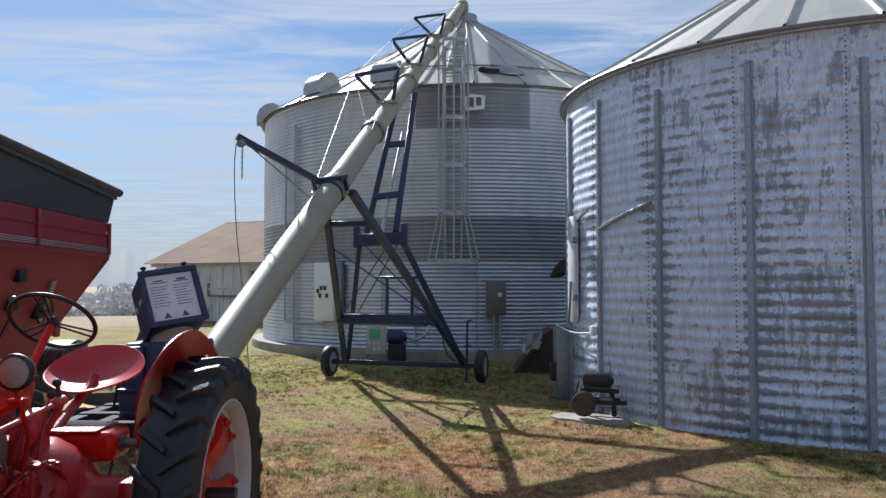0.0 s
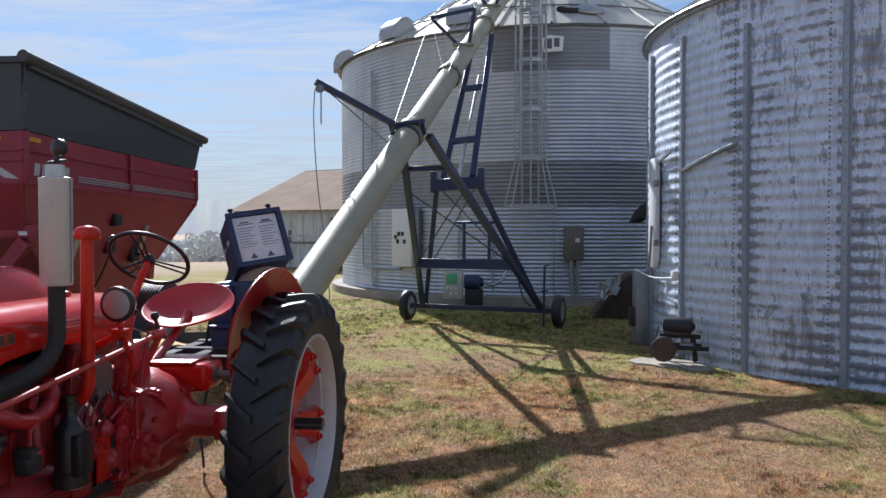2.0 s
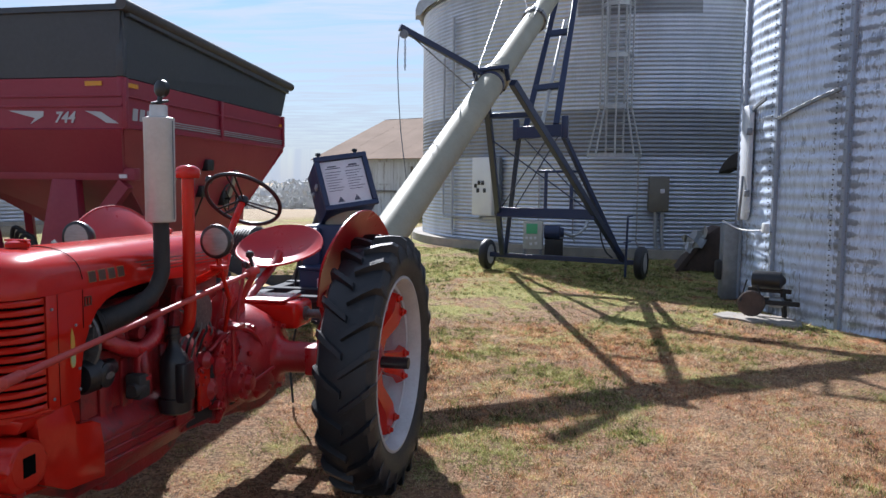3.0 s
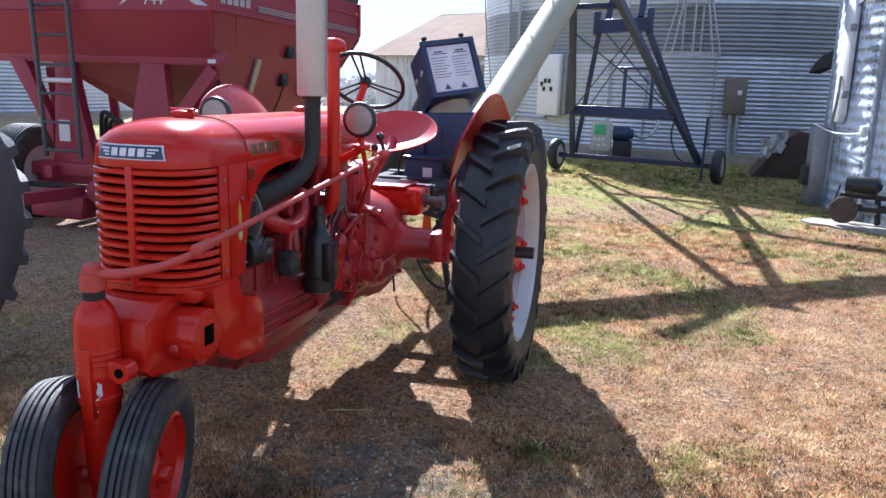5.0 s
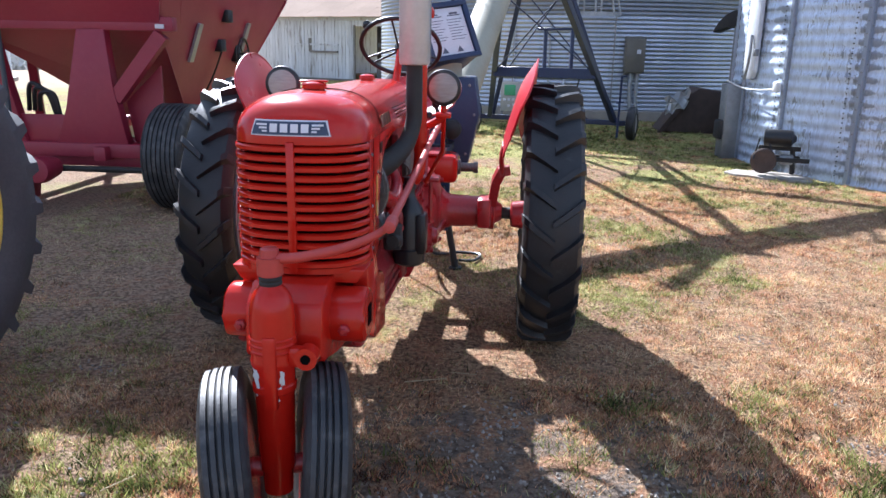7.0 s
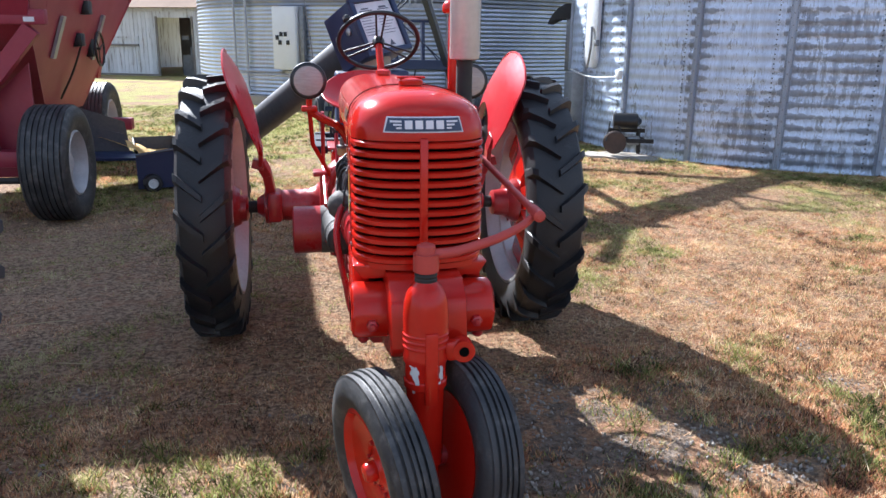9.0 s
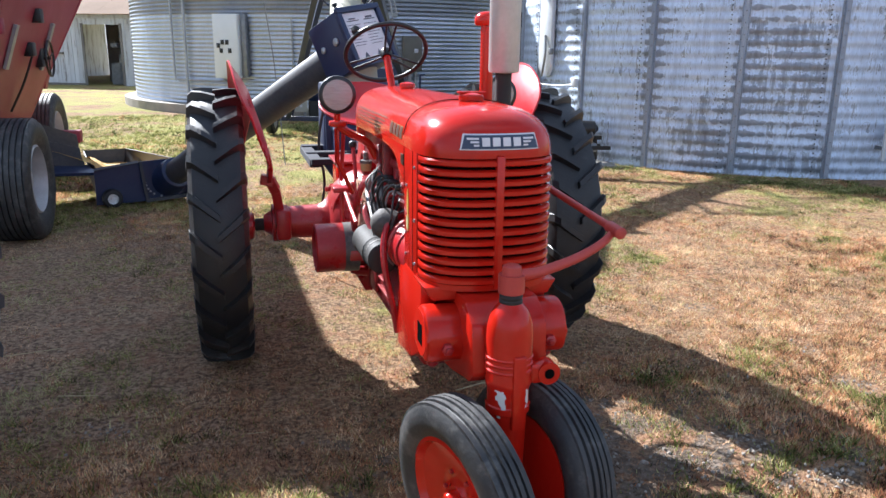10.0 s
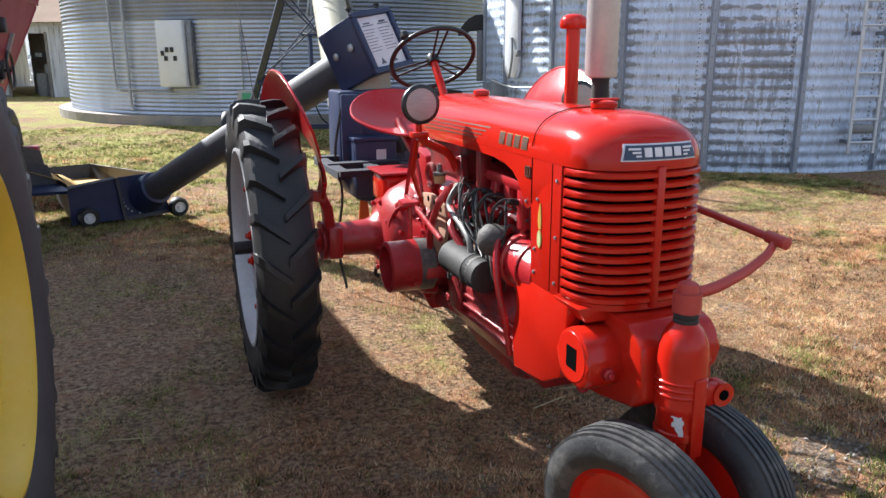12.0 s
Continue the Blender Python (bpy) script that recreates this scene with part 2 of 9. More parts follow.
    l.new(rng(flake, 0, 1, 0.18, 0.50), b.inputs["Metallic"])
    l.new(rng(speck, 0.3, 0.7, 0.40, 0.54), b.inputs["Roughness"])
    bn = n.new("ShaderNodeBump")
    bn.inputs["Strength"].default_value, bn.inputs["Distance"].default_value = 0.12, 0.01
    l.new(op("ADD", mask, op("MULTIPLY", flake, -0.08)), bn.inputs["Height"]); l.new(bn.outputs[0], b.inputs["Normal"])
    return m


M["steel_old"] = flaking_sheet()
M["upright"] = mat("bluish_galvanised_uprights", (0.33, 0.37, 0.44), 0.5, 0.4, second=(0.22, 0.25, 0.31), third=(0.42, 0.47, 0.56), scale=5, fine=40, amount=0.8, bump=0.1, stretch=(1, 1, 0.3))
M["galv_light"] = mat("bright_galvanised_bars", (0.60, 0.62, 0.65), 0.5, 0.35, second=(0.48, 0.50, 0.53), scale=9, amount=0.6, bump=0.1)
M["galv"] = mat("galvanised_fittings", (0.40, 0.41, 0.42), 0.45, 0.7, second=(0.28, 0.29, 0.30), scale=9, amount=0.7, bump=0.1)
M["galv_dull"] = mat("dull_grey_steel", (0.25, 0.26, 0.27), 0.5, 0.6, second=(0.17, 0.17, 0.18), scale=9, amount=0.7, bump=0.1)
M["roof"] = mat("pale_bin_roof_sheet", (0.56, 0.54, 0.48), 0.5, 0.3, second=(0.43, 0.41, 0.36), third=(0.62, 0.60, 0.54), scale=1.5, fine=20, amount=0.6, bump=0.05)
M["concrete"] = mat("weathered_concrete", (0.36, 0.31, 0.25), 0.9, second=(0.20, 0.19, 0.175), third=(0.40, 0.38, 0.35), scale=2.5, fine=40, amount=0.8, bump=0.35)
M["cream"] = mat("cream_auger_paint", (0.33, 0.31, 0.225), 0.6, second=(0.25, 0.235, 0.17), third=(0.39, 0.365, 0.275), scale=2.2, fine=30, amount=0.6, bump=0.05, wear=(0.30, 0.27, 0.21), wear_at=(0.66, 0.76), wear_scale=6)
M["navy"] = mat("navy_blue_steel_paint", (0.013, 0.024, 0.075), 0.42, second=(0.020, 0.032, 0.080), third=(0.03, 0.042, 0.085), scale=5, fine=40, amount=0.7, bump=0.08, wear=(0.10, 0.10, 0.10), wear_at=(0.68, 0.78), wear_scale=9)
M["navy_old"] = mat("weathered_navy_frame_paint", (0.014, 0.018, 0.034), 0.85, second=(0.024, 0.024, 0.03), third=(0.035, 0.033, 0.034), scale=6, fine=40, amount=0.7, bump=0.1)
M["navy_dust"] = mat("dusty_navy_tube_paint", (0.032, 0.037, 0.052), 0.55, second=(0.07, 0.07, 0.075), third=(0.10, 0.10, 0.10), scale=3, fine=30, amount=0.7, bump=0.08)
M["white"] = mat("white_cabinet_paint", (0.72, 0.73, 0.73), 0.45, second=(0.62, 0.62, 0.61), scale=2, amount=0.5, bump=0.03)
M["paper"] = mat("white_decal", (0.66, 0.65, 0.68), 0.5, second=(0.56, 0.55, 0.58), scale=12, amount=0.5, bump=0.02)
M["ink"] = mat("dark_print", (0.10, 0.10, 0.13), 0.6, amount=0.3, bump=0)
M["brown"] = mat("brown_meter_box_paint", (0.16, 0.145, 0.115), 0.5, second=(0.12, 0.11, 0.09), scale=4, amount=0.6, bump=0.05)
M["beige"] = mat("beige_control_box", (0.46, 0.45, 0.40), 0.5, second=(0.38, 0.37, 0.33), scale=6, amount=0.5, bump=0.04)
M["green_face"] = mat("green_control_face", (0.10, 0.42, 0.20), 0.5, amount=0.3, bump=0)
M["wagon_red"] = mat("wagon_red_paint", (0.26, 0.016, 0.040), 0.45, second=(0.21, 0.017, 0.037), third=(0.29, 0.034, 0.056), scale=1.5, fine=25, amount=0.6, bump=0.04)
M["wagon_black"] = mat("black_wagon_sideboard", (0.034, 0.044, 0.056), 0.42, second=(0.045, 0.056, 0.070), third=(0.06, 0.072, 0.086), scale=1.5, fine=20, amount=0.6, bump=0.05)
M["tarp"] = mat("dark_rolled_tarp", (0.045, 0.045, 0.048), 0.65, second=(0.09, 0.088, 0.085), scale=5, fine=30, amount=0.8, bump=0.4, bump_scale=12)
M["stripe"] = mat("silver_stripe_decal", (0.42, 0.43, 0.45), 0.4, 0.3, amount=0.4, scale=3, bump=0)
M["amber"] = mat("amber_reflector", (0.62, 0.28, 0.01), 0.3, amount=0.3, bump=0)
M["orange"] = mat("orange_marker_flag", (0.75, 0.14, 0.02), 0.5, amount=0.4, bump=0.05)
M["yellow"] = mat("yellow_wheel_paint", (0.80, 0.58, 0.06), 0.4, second=(0.72, 0.52, 0.07), third=(0.82, 0.64, 0.14), scale=4, fine=30, amount=0.6, bump=0.05, wear=(0.10, 0.05, 0.025), wear_at=(0.66, 0.69), wear_scale=34)
M["green"] = mat("green_tractor_paint", (0.02, 0.10, 0.03), 0.35, scale=4, amount=0.4, bump=0.04, coat=0.3)
M["wood_white"] = mat("peeling_white_boards", (0.56, 0.58, 0.60), 0.8, second=(0.43, 0.44, 0.45), third=(0.64, 0.66, 0.68), scale=1.8, fine=30, amount=0.8, bump=0.25, stretch=(2.0, 2.0, 0.22),
                      wear=(0.24, 0.225, 0.205), wear_at=(0.55, 0.63), wear_scale=3.6, random_amount=0.10)
M["shingle"] = mat("tan_barn_roofing", (0.25, 0.175, 0.125), 0.95, spec=0.1, random_amount=0.04, second=(0.21, 0.15, 0.11), third=(0.28, 0.20, 0.15), scale=0.7, fine=9, amount=0.8, bump=0.2, stretch=(1, 1, 3))
# dark posts and track; also the barn's inside, with its shade in the colour
M["barn_dark"] = mat("dark_boards_and_shaded_interior", (0.20, 0.185, 0.165), 0.9, second=(0.11, 0.10, 0.09), scale=2, amount=0.7, bump=0.3)
M["grain"] = mat("yellow_corn_grain", (0.55, 0.34, 0.09), 0.7, second=(0.42, 0.25, 0.06), third=(0.66, 0.46, 0.16), scale=20, fine=90, amount=0.8, bump=0.6, bump_scale=70)
M["rust"] = mat("rusty_steel", (0.075, 0.048, 0.038), 0.8, second=(0.05, 0.036, 0.03), third=(0.12, 0.08, 0.06), scale=9, fine=60, amount=0.8, bump=0.3)
M["grimy"] = mat("grimy_dark_casting", (0.07, 0.062, 0.056), 0.68, second=(0.035, 0.03, 0.028), third=(0.12, 0.105, 0.095), scale=16, fine=60, amount=0.85, bump=0.3)
M["engine_grey"] = mat("greasy_grey_casting", (0.11, 0.105, 0.10), 0.5, 0.4, second=(0.09, 0.085, 0.08), third=(0.27, 0.26, 0.25), scale=14, fine=60, amount=0.8, bump=0.25)
M["wire"] = mat("pale_wiring", (0.20, 0.19, 0.18), 0.5, amount=0.5, bump=0)
M["gasket_tan"] = mat("greasy_tan_clutch_housing", (0.36, 0.20, 0.13), 0.55, second=(0.25, 0.13, 0.08), scale=11, amount=0.7, bump=0.2)
M["stone"] = mat("pale_gravel", (0.38, 0.34, 0.29), 0.9, second=(0.20, 0.17, 0.145), scale=30, amount=0.8, bump=0.3, random_amount=0.2)
M["straw"] = mat("dry_straw", (0.50, 0.41, 0.24), 0.8, second=(0.38, 0.30, 0.17), scale=9, amount=0.8, bump=0)
M["blue_badge"] = mat("navy_enamel_badge", (0.03, 0.045, 0.09), 0.3, amount=0.3, bump=0)
M["gold"] = mat("gold_leaf_emblem", (0.62, 0.40, 0.08), 0.35, 0.3, amount=0.4, bump=0.1)
# foliage paled in its own colour to paint in the haze of distance
M["tree_far"] = mat("haze_paled_far_trees", (0.55, 0.56, 0.56), 0.95, second=(0.62, 0.61, 0.58), third=(0.64, 0.63, 0.60), scale=0.05, fine=0.4, amount=0.8, bump=0)

# ---- mesh helpers ----
ORG = {}


def thing(name, x, y, z, label, category, group="", kind=""):
    ob = new(name)
    ob.location = (x, y, z)
    ob.empty_display_size = 0.2
    ORG[ob] = Vector((x, y, z))
    tagged(ob, label, category, group, kind)
    return ob


def mesh_of(name, bm, material, smooth=True):
    me = bpy.data.meshes.new(name)
    bmesh.ops.recalc_face_normals(bm, faces=bm.faces)
    bm.to_mesh(me)
    bm.free()
    for mm in (material if isinstance(material, (list, tuple)) else [material]):
        me.materials.append(mm)
    if smooth:
        me.shade_smooth()
        me.set_sharp_from_angle(angle=radians(38))
    return me


def part(name, bm, material, parent, label="", smooth=True):
    """Links a bmesh, given in world coordinates, as one mesh under a thing or a part."""
    o = ORG[parent]
    bmesh.ops.translate(bm, verts=bm.verts, vec=-o)
    ob = new(name, mesh_of(name, bm, material, smooth))
    ob.parent = parent
    ORG[ob] = o
    if label:
        tagged(ob, label)
    return ob


def single(name, bm, material, label, category, group="", kind="", smooth=True, at=None):
    """A thing that is one mesh, its origin at its base."""
    if at is None:
        lo = [min(v.co[i] for v in bm.verts) for i in range(3)]
        hi = [max(v.co[i] for v in bm.verts) for i in range(3)]
        at = Vector(((lo[0] + hi[0]) / 2, (lo[1] + hi[1]) / 2, lo[2]))
    at = Vector(at)
    bmesh.ops.translate(bm, verts=bm.verts, vec=-at)
    ob = new(name, mesh_of(name, bm, material, smooth))
    ob.location = at
    ORG[ob] = at
    return tagged(ob, label, category, group, kind)


def B():
    return bmesh.new()


def box(bm, lo, hi, bevel=0.0, m=None, seg=2):
    r = bmesh.ops.create_cube(bm, size=1.0)
    vs = r["verts"]
    c = [(a + b) / 2 for a, b in zip(lo, hi)]
    s = [abs(b - a) for a, b in zip(lo, hi)]
    for v in vs:
        v.co = Vector((v.co.x * s[0] + c[0], v.co.y * s[1] + c[1], v.co.z * s[2] + c[2]))
    if bevel:
        es = list({e for v in vs for e in v.link_edges})
        r2 = bmesh.ops.bevel(bm, geom=es, offset=min(bevel, min(s) * 0.45), segments=seg, affect="EDGES", profile=0.5)
        vs = list({v for f in r2["faces"] for v in f.verts} | {v for v in vs if v.is_valid})
    if m is not None:
        bmesh.ops.transform(bm, matrix=m, verts=vs)
    return vs


def frame_of(d):
    """Two axes across a direction."""
    d = Vector(d).normalized()
    a = Vector((0, 0, 1)) if abs(d.z) < 0.95 else Vector((0, 1, 0))
    u = d.cross(a).normalized()
    return d, u, u.cross(d).normalized()


def lathe(bm, p, d, prof, seg=24, cap=True):
    """A turned form: rings (distance along d, radius) about the axis through p."""
    p = Vector(p)
    d, u, v = frame_of(d)
    rings = []
    for s, r in prof:
        c = p + d * s
        rings.append([bm.verts.new(c + (u * math.cos(2 * math.pi * k / seg) + v * math.sin(2 * math.pi * k / seg)) * max(r, 1e-4)) for k in range(seg)])
    for a, b in zip(rings, rings[1:]):
        for k in range(seg):
            bm.faces.new((a[k], a[(k + 1) % seg], b[(k + 1) % seg], b[k]))
    if cap:
        bm.faces.new(rings[0])
        bm.faces.new(rings[-1])
    return rings


def rod(bm, a, b, r, seg=12, r2=None):
    a, b = Vector(a), Vector(b)
    lathe(bm, a, b - a, [(0, r), ((b - a).length, r if r2 is None else r2)], seg)


def beam(bm, a, b, w, h, up=(0, 0, 1), bevel=0.004):
    """A square bar from a to b."""
    a, b = Vector(a), Vector(b)
    d = (b - a).normalized()
    s = d.cross(Vector(up))
    s = s.normalized() if s.length > 1e-3 else Vector((1, 0, 0))
    t = s.cross(d).normalized()
    mm = Matrix((s, d, t)).transposed().to_4x4()
    mm.translation = (a + b) / 2
    n = (b - a).length
    box(bm, (-w / 2, -n / 2, -h / 2), (w / 2, n / 2, h / 2), bevel, mm, 1)


def tube_path(bm, pts, r, seg=10, cap=True, radii=None):
    """A round tube along a run of points."""
    pts = [Vector(p) for p in pts]
    rings, u = [], None
    for i, p in enumerate(pts):
        d = (pts[min(i + 1, len(pts) - 1)] - pts[max(i - 1, 0)]).normalized()
        if u is None:
            _, u, _ = frame_of(d)
        u = (u - d * u.dot(d)).normalized()
        v = d.cross(u)
        rr = radii[i] if radii else r
        rings.append([bm.verts.new(p + (u * math.cos(2 * math.pi * k / seg) + v * math.sin(2 * math.pi * k / seg)) * rr) for k in range(seg)])
    for a, b in zip(rings, rings[1:]):
        for k in range(seg):
            bm.faces.new((a[k], a[(k + 1) % seg], b[(k + 1) % seg], b[k]))
    if cap:
        bm.faces.new(rings[0])
        bm.faces.new(rings[-1])


def curve_pts(pts, n=8):
    """A smooth run through the given points."""
    pts = [Vector(p) for p in pts]
    q = [pts[0] * 2 - pts[1]] + pts + [pts[-1] * 2 - pts[-2]]
    out = []
    for i in range(1, len(q) - 2):
        a, b, c, d = q[i - 1], q[i], q[i + 1], q[i + 2]
        for k in range(n):
            t = k / n
            out.append(0.5 * ((2 * b) + (c - a) * t + (2 * a - 5 * b + 4 * c - d) * t * t + (3 * b - a - 3 * c + d) * t ** 3))
    return out + [pts[-1]]


def prism(bm, poly, axis, lo, hi, bevel=0.0):
    """A flat outline (2D, in the other two axes' order) drawn out along an axis from lo to hi."""
    def at(p, h):
        return {"x": (h, p[0], p[1]), "y": (p[0], h, p[1]), "z": (p[0], p[1], h)}[axis]
    a = [bm.verts.new(at(p, lo)) for p in poly]
    b = [bm.verts.new(at(p, hi)) for p in poly]
    n = len(poly)
    fs = [bm.faces.new(a), bm.faces.new(b)] + [bm.faces.new((a[i], a[(i + 1) % n], b[(i + 1) % n], b[i])) for i in range(n)]
    if bevel:
        es = list({e for f in fs for e in f.edges})
        bmesh.ops.bevel(bm, geom=es, offset=bevel, segments=2, affect="EDGES", profile=0.5)


def grid_surface(bm, rows, closed=False):
    vs = [[bm.verts.new(p) for p in r] for r in rows]
    for a, b in zip(vs, vs[1:]):
        n = len(a)
        for k in range(n if closed else n - 1):
            bm.faces.new((a[k], a[(k + 1) % n], b[(k + 1) % n], b[k]))
    return vs


def thicken(bm, t):
    bmesh.ops.recalc_face_normals(bm, faces=bm.faces)
    bmesh.ops.solidify(bm, geom=list(bm.faces), thickness=t)


def bolt(bm, p, d, r=0.012, h=0.01):
    lathe(bm, p, d, [(0, r), (h, r), (h * 1.2, r * 0.7)], 6)

# ---- ground ----


def ground_height(x, y):
    d = math.hypot(x, y)
    z = 0.0 if d < 48 else -min(11.0, (d - 48) ** 1.25 * 0.035)
    if d < 30:
        z += 0.022 * noise.noise(Vector((x * 0.35, y * 0.35, 1.7))) + 0.008 * noise.noise(Vector((x * 1.7, y * 1.7, 4.1)))
    return z


def ground_material():
    m = bpy.data.materials.new("mown_grass_with_dry_thatch")
    m.use_nodes = True
    n, l = m.node_tree.nodes, m.node_tree.links
    b = n["Principled BSDF"]
    b.inputs["Roughness"].default_value = 0.95
    b.inputs["Specular IOR Level"].default_value = 0.15
    tc = n.new("ShaderNodeTexCoord")

    def nz(s, det=6.0, r=0.6, vec=None, dist=0.0):
        t = n.new("ShaderNodeTexNoise")
        t.inputs["Scale"].default_value, t.inputs["Detail"].default_value, t.inputs["Roughness"].default_value = s, det, r
        t.inputs["Distortion"].default_value = dist
        l.new(vec or tc.outputs["Object"], t.inputs["Vector"])
        return t.outputs["Fac"]

    def rng(v, a, b_, lo=0.0, hi=1.0):
        r = n.new("ShaderNodeMapRange")
        for k, x in (("From Min", a), ("From Max", b_), ("To Min", lo), ("To Max", hi)):
            r.inputs[k].default_value = x
        l.new(v, r.inputs["Value"])
        return r.outputs[0]

    def op(o, a, b_):
        x = n.new("ShaderNodeMath"); x.operation = o
        for i, v in enumerate((a, b_)):
            if isinstance(v, (int, float)):
                x.inputs[i].default_value = v
            else:
                l.new(v, x.inputs[i])
        return x.outputs[0]

    def mx(f, a, b_):
        x = n.new("ShaderNodeMixRGB")
        for s, v in ((x.inputs[0], f), (x.inputs[1], a), (x.inputs[2], b_)):
            if isinstance(v, tuple):
                s.default_value = (*v, 1)
            else:
                l.new(v, s)
        return x.outputs[0]

    sep = n.new("ShaderNodeSeparateXYZ")
    l.new(tc.outputs["Object"], sep.inputs[0])
    X, Y = sep.outputs["X"], sep.outputs["Y"]
    fine, mid, big = nz(38, 5, 0.7), nz(5.5, 6, 0.65), nz(0.8, 5, 0.6, dist=0.4)
    thatch = mx(rng(fine, 0.38, 0.62), (0.10, 0.062, 0.04), (0.50, 0.33, 0.19))
    thatch = mx(rng(mid, 0.48, 0.72, 0.0, 0.8), thatch, (0.42, 0.21, 0.125))
    grass = mx(rng(fine, 0.35, 0.65), (0.16, 0.16, 0.045), (0.50, 0.45, 0.16))
    # greener towards the bins, browner where vehicles stand
    lean = op("ADD", rng(Y, 3.0, 14.0, -0.14, 0.10), rng(X, -6.0, 6.0, -0.03, 0.03))
    green = rng(op("ADD", op("ADD", big, lean), op("MULTIPLY", op("SUBTRACT", mid, 0.5), 0.5)), 0.48, 0.60)
    col = mx(green, thatch, grass)
    # bare soil and gravel under and before the tractor
    dx, dy = op("DIVIDE", op("SUBTRACT", X, -1.5), 1.7), op("DIVIDE", op("SUBTRACT", Y, 2.55), 0.9)
    near = op("ADD", op("MULTIPLY", dx, dx), op("MULTIPLY", dy, dy))
    bare = rng(op("ADD", near, op("MULTIPLY", op("SUBTRACT", mid, 0.5), 4.6)), 0.35, 0.0)
    soil = mx(rng(nz(24, 5, 0.7), 0.4, 0.62), (0.10, 0.078, 0.06), (0.27, 0.22, 0.18))
    col = mx(op("MULTIPLY", bare, 0.85), col, soil)
    # packed drive by the wagon
    dx2 = op("DIVIDE", op("SUBTRACT", X, -5.6), 3.2)
    drive = rng(op("ADD", op("MULTIPLY", dx2, dx2), op("MULTIPLY", op("SUBTRACT", mid, 0.5), 2.0)), 1.0, 0.3)
    drive = op("MULTIPLY", drive, rng(Y, 11.0, 8.0))
    col = mx(op("MULTIPLY", drive, 0.3), col, mx(rng(fine, 0.38, 0.62), (0.20, 0.14, 0.105), (0.62, 0.48, 0.38)))
    # harvested field beyond the yard
    dist = op("ADD", op("MULTIPLY", X, -1.0), op("MULTIPLY", Y, 0.35))
    far = rng(op("ADD", dist, op("MULTIPLY", big, 5.0)), 27.0, 29.5)
    col = mx(far, col, mx(rng(mid, 0.35, 0.65), (0.36, 0.27, 0.175), (0.44, 0.35, 0.235)))
    l.new(col, b.inputs["Base Color"])
    bn = n.new("ShaderNodeBump")
    bn.inputs["Strength"].default_value, bn.inputs["Distance"].default_value = 1.0, 0.05
    l.new(op("ADD", fine, op("MULTIPLY", mid, 0.8)), bn.inputs["Height"]); l.new(bn.outputs[0], b.inputs["Normal"])
    return m


xs = sorted({round(v, 2) for v in [*np.arange(-12, 12.01, 0.25), *np.arange(-40, 40.1, 2.0), *[s * 48 * 1.22 ** k for k in range(22) for s in (-1, 1)]]})
ys = sorted({round(v, 2) for v in [*np.arange(-4, 22.01, 0.25), *np.arange(-40, 46.1, 2.0), *[s * 48 * 1.22 ** k for k in range(22) for s in (-1, 1)]]})
bm = B()
grid_surface(bm, [[(x, y, ground_height(x, y)) for x in xs] for y in ys])
tagged(single("ground", bm, ground_material(), "mown lawn of patchy green and dry brown grass", "ground", kind="structure", at=(0, 0, 0)))


def value_noise(x, y, scale, seed):
    """Smooth random values, 0 to 1, over the plan; one lattice cell is 1 / scale metres."""
    lat = np.random.default_rng(seed).random((256, 256))
    u, v = x * scale + 900.0, y * scale + 900.0
    i, j = np.floor(u).astype(int), np.floor(v).astype(int)
    fu, fv = u - i, v - j
    fu, fv = fu * fu * (3 - 2 * fu), fv * fv * (3 - 2 * fv)
    i0, i1, j0, j1 = i % 256, (i + 1) % 256, j % 256, (j + 1) % 256
    return (lat[i0, j0] * (1 - fu) + lat[i1, j0] * fu) * (1 - fv) + (lat[i0, j1] * (1 - fu) + lat[i1, j1] * fu) * fv


def gravel_here(x, y):
    """How far the ground is bare, stony soil: a few trodden spots about the front wheels."""
    s = np.zeros_like(x)
    for cx, cy, rx, ry in ((-1.54, 2.78, 0.34, 0.42), (-1.75, 2.30, 0.30, 0.16), (-0.98, 2.52, 0.20, 0.32), (-0.72, 2.22, 0.30, 0.12), (-3.65, 3.30, 0.28, 0.16), (-4.18, 4.0, 0.24, 0.20), (-3.88, 4.42, 0.22, 0.14), (-0.01, 4.2, 0.16, 0.08), (0.12, 2.9, 0.14, 0.20)):
        s = np.maximum(s, 1.25 - np.sqrt(((x - cx) / rx) ** 2 + ((y - cy) / ry) ** 2))
    return np.clip(s + 0.9 * (value_noise(x, y, 6.0, 77) - 0.5), 0, 1)


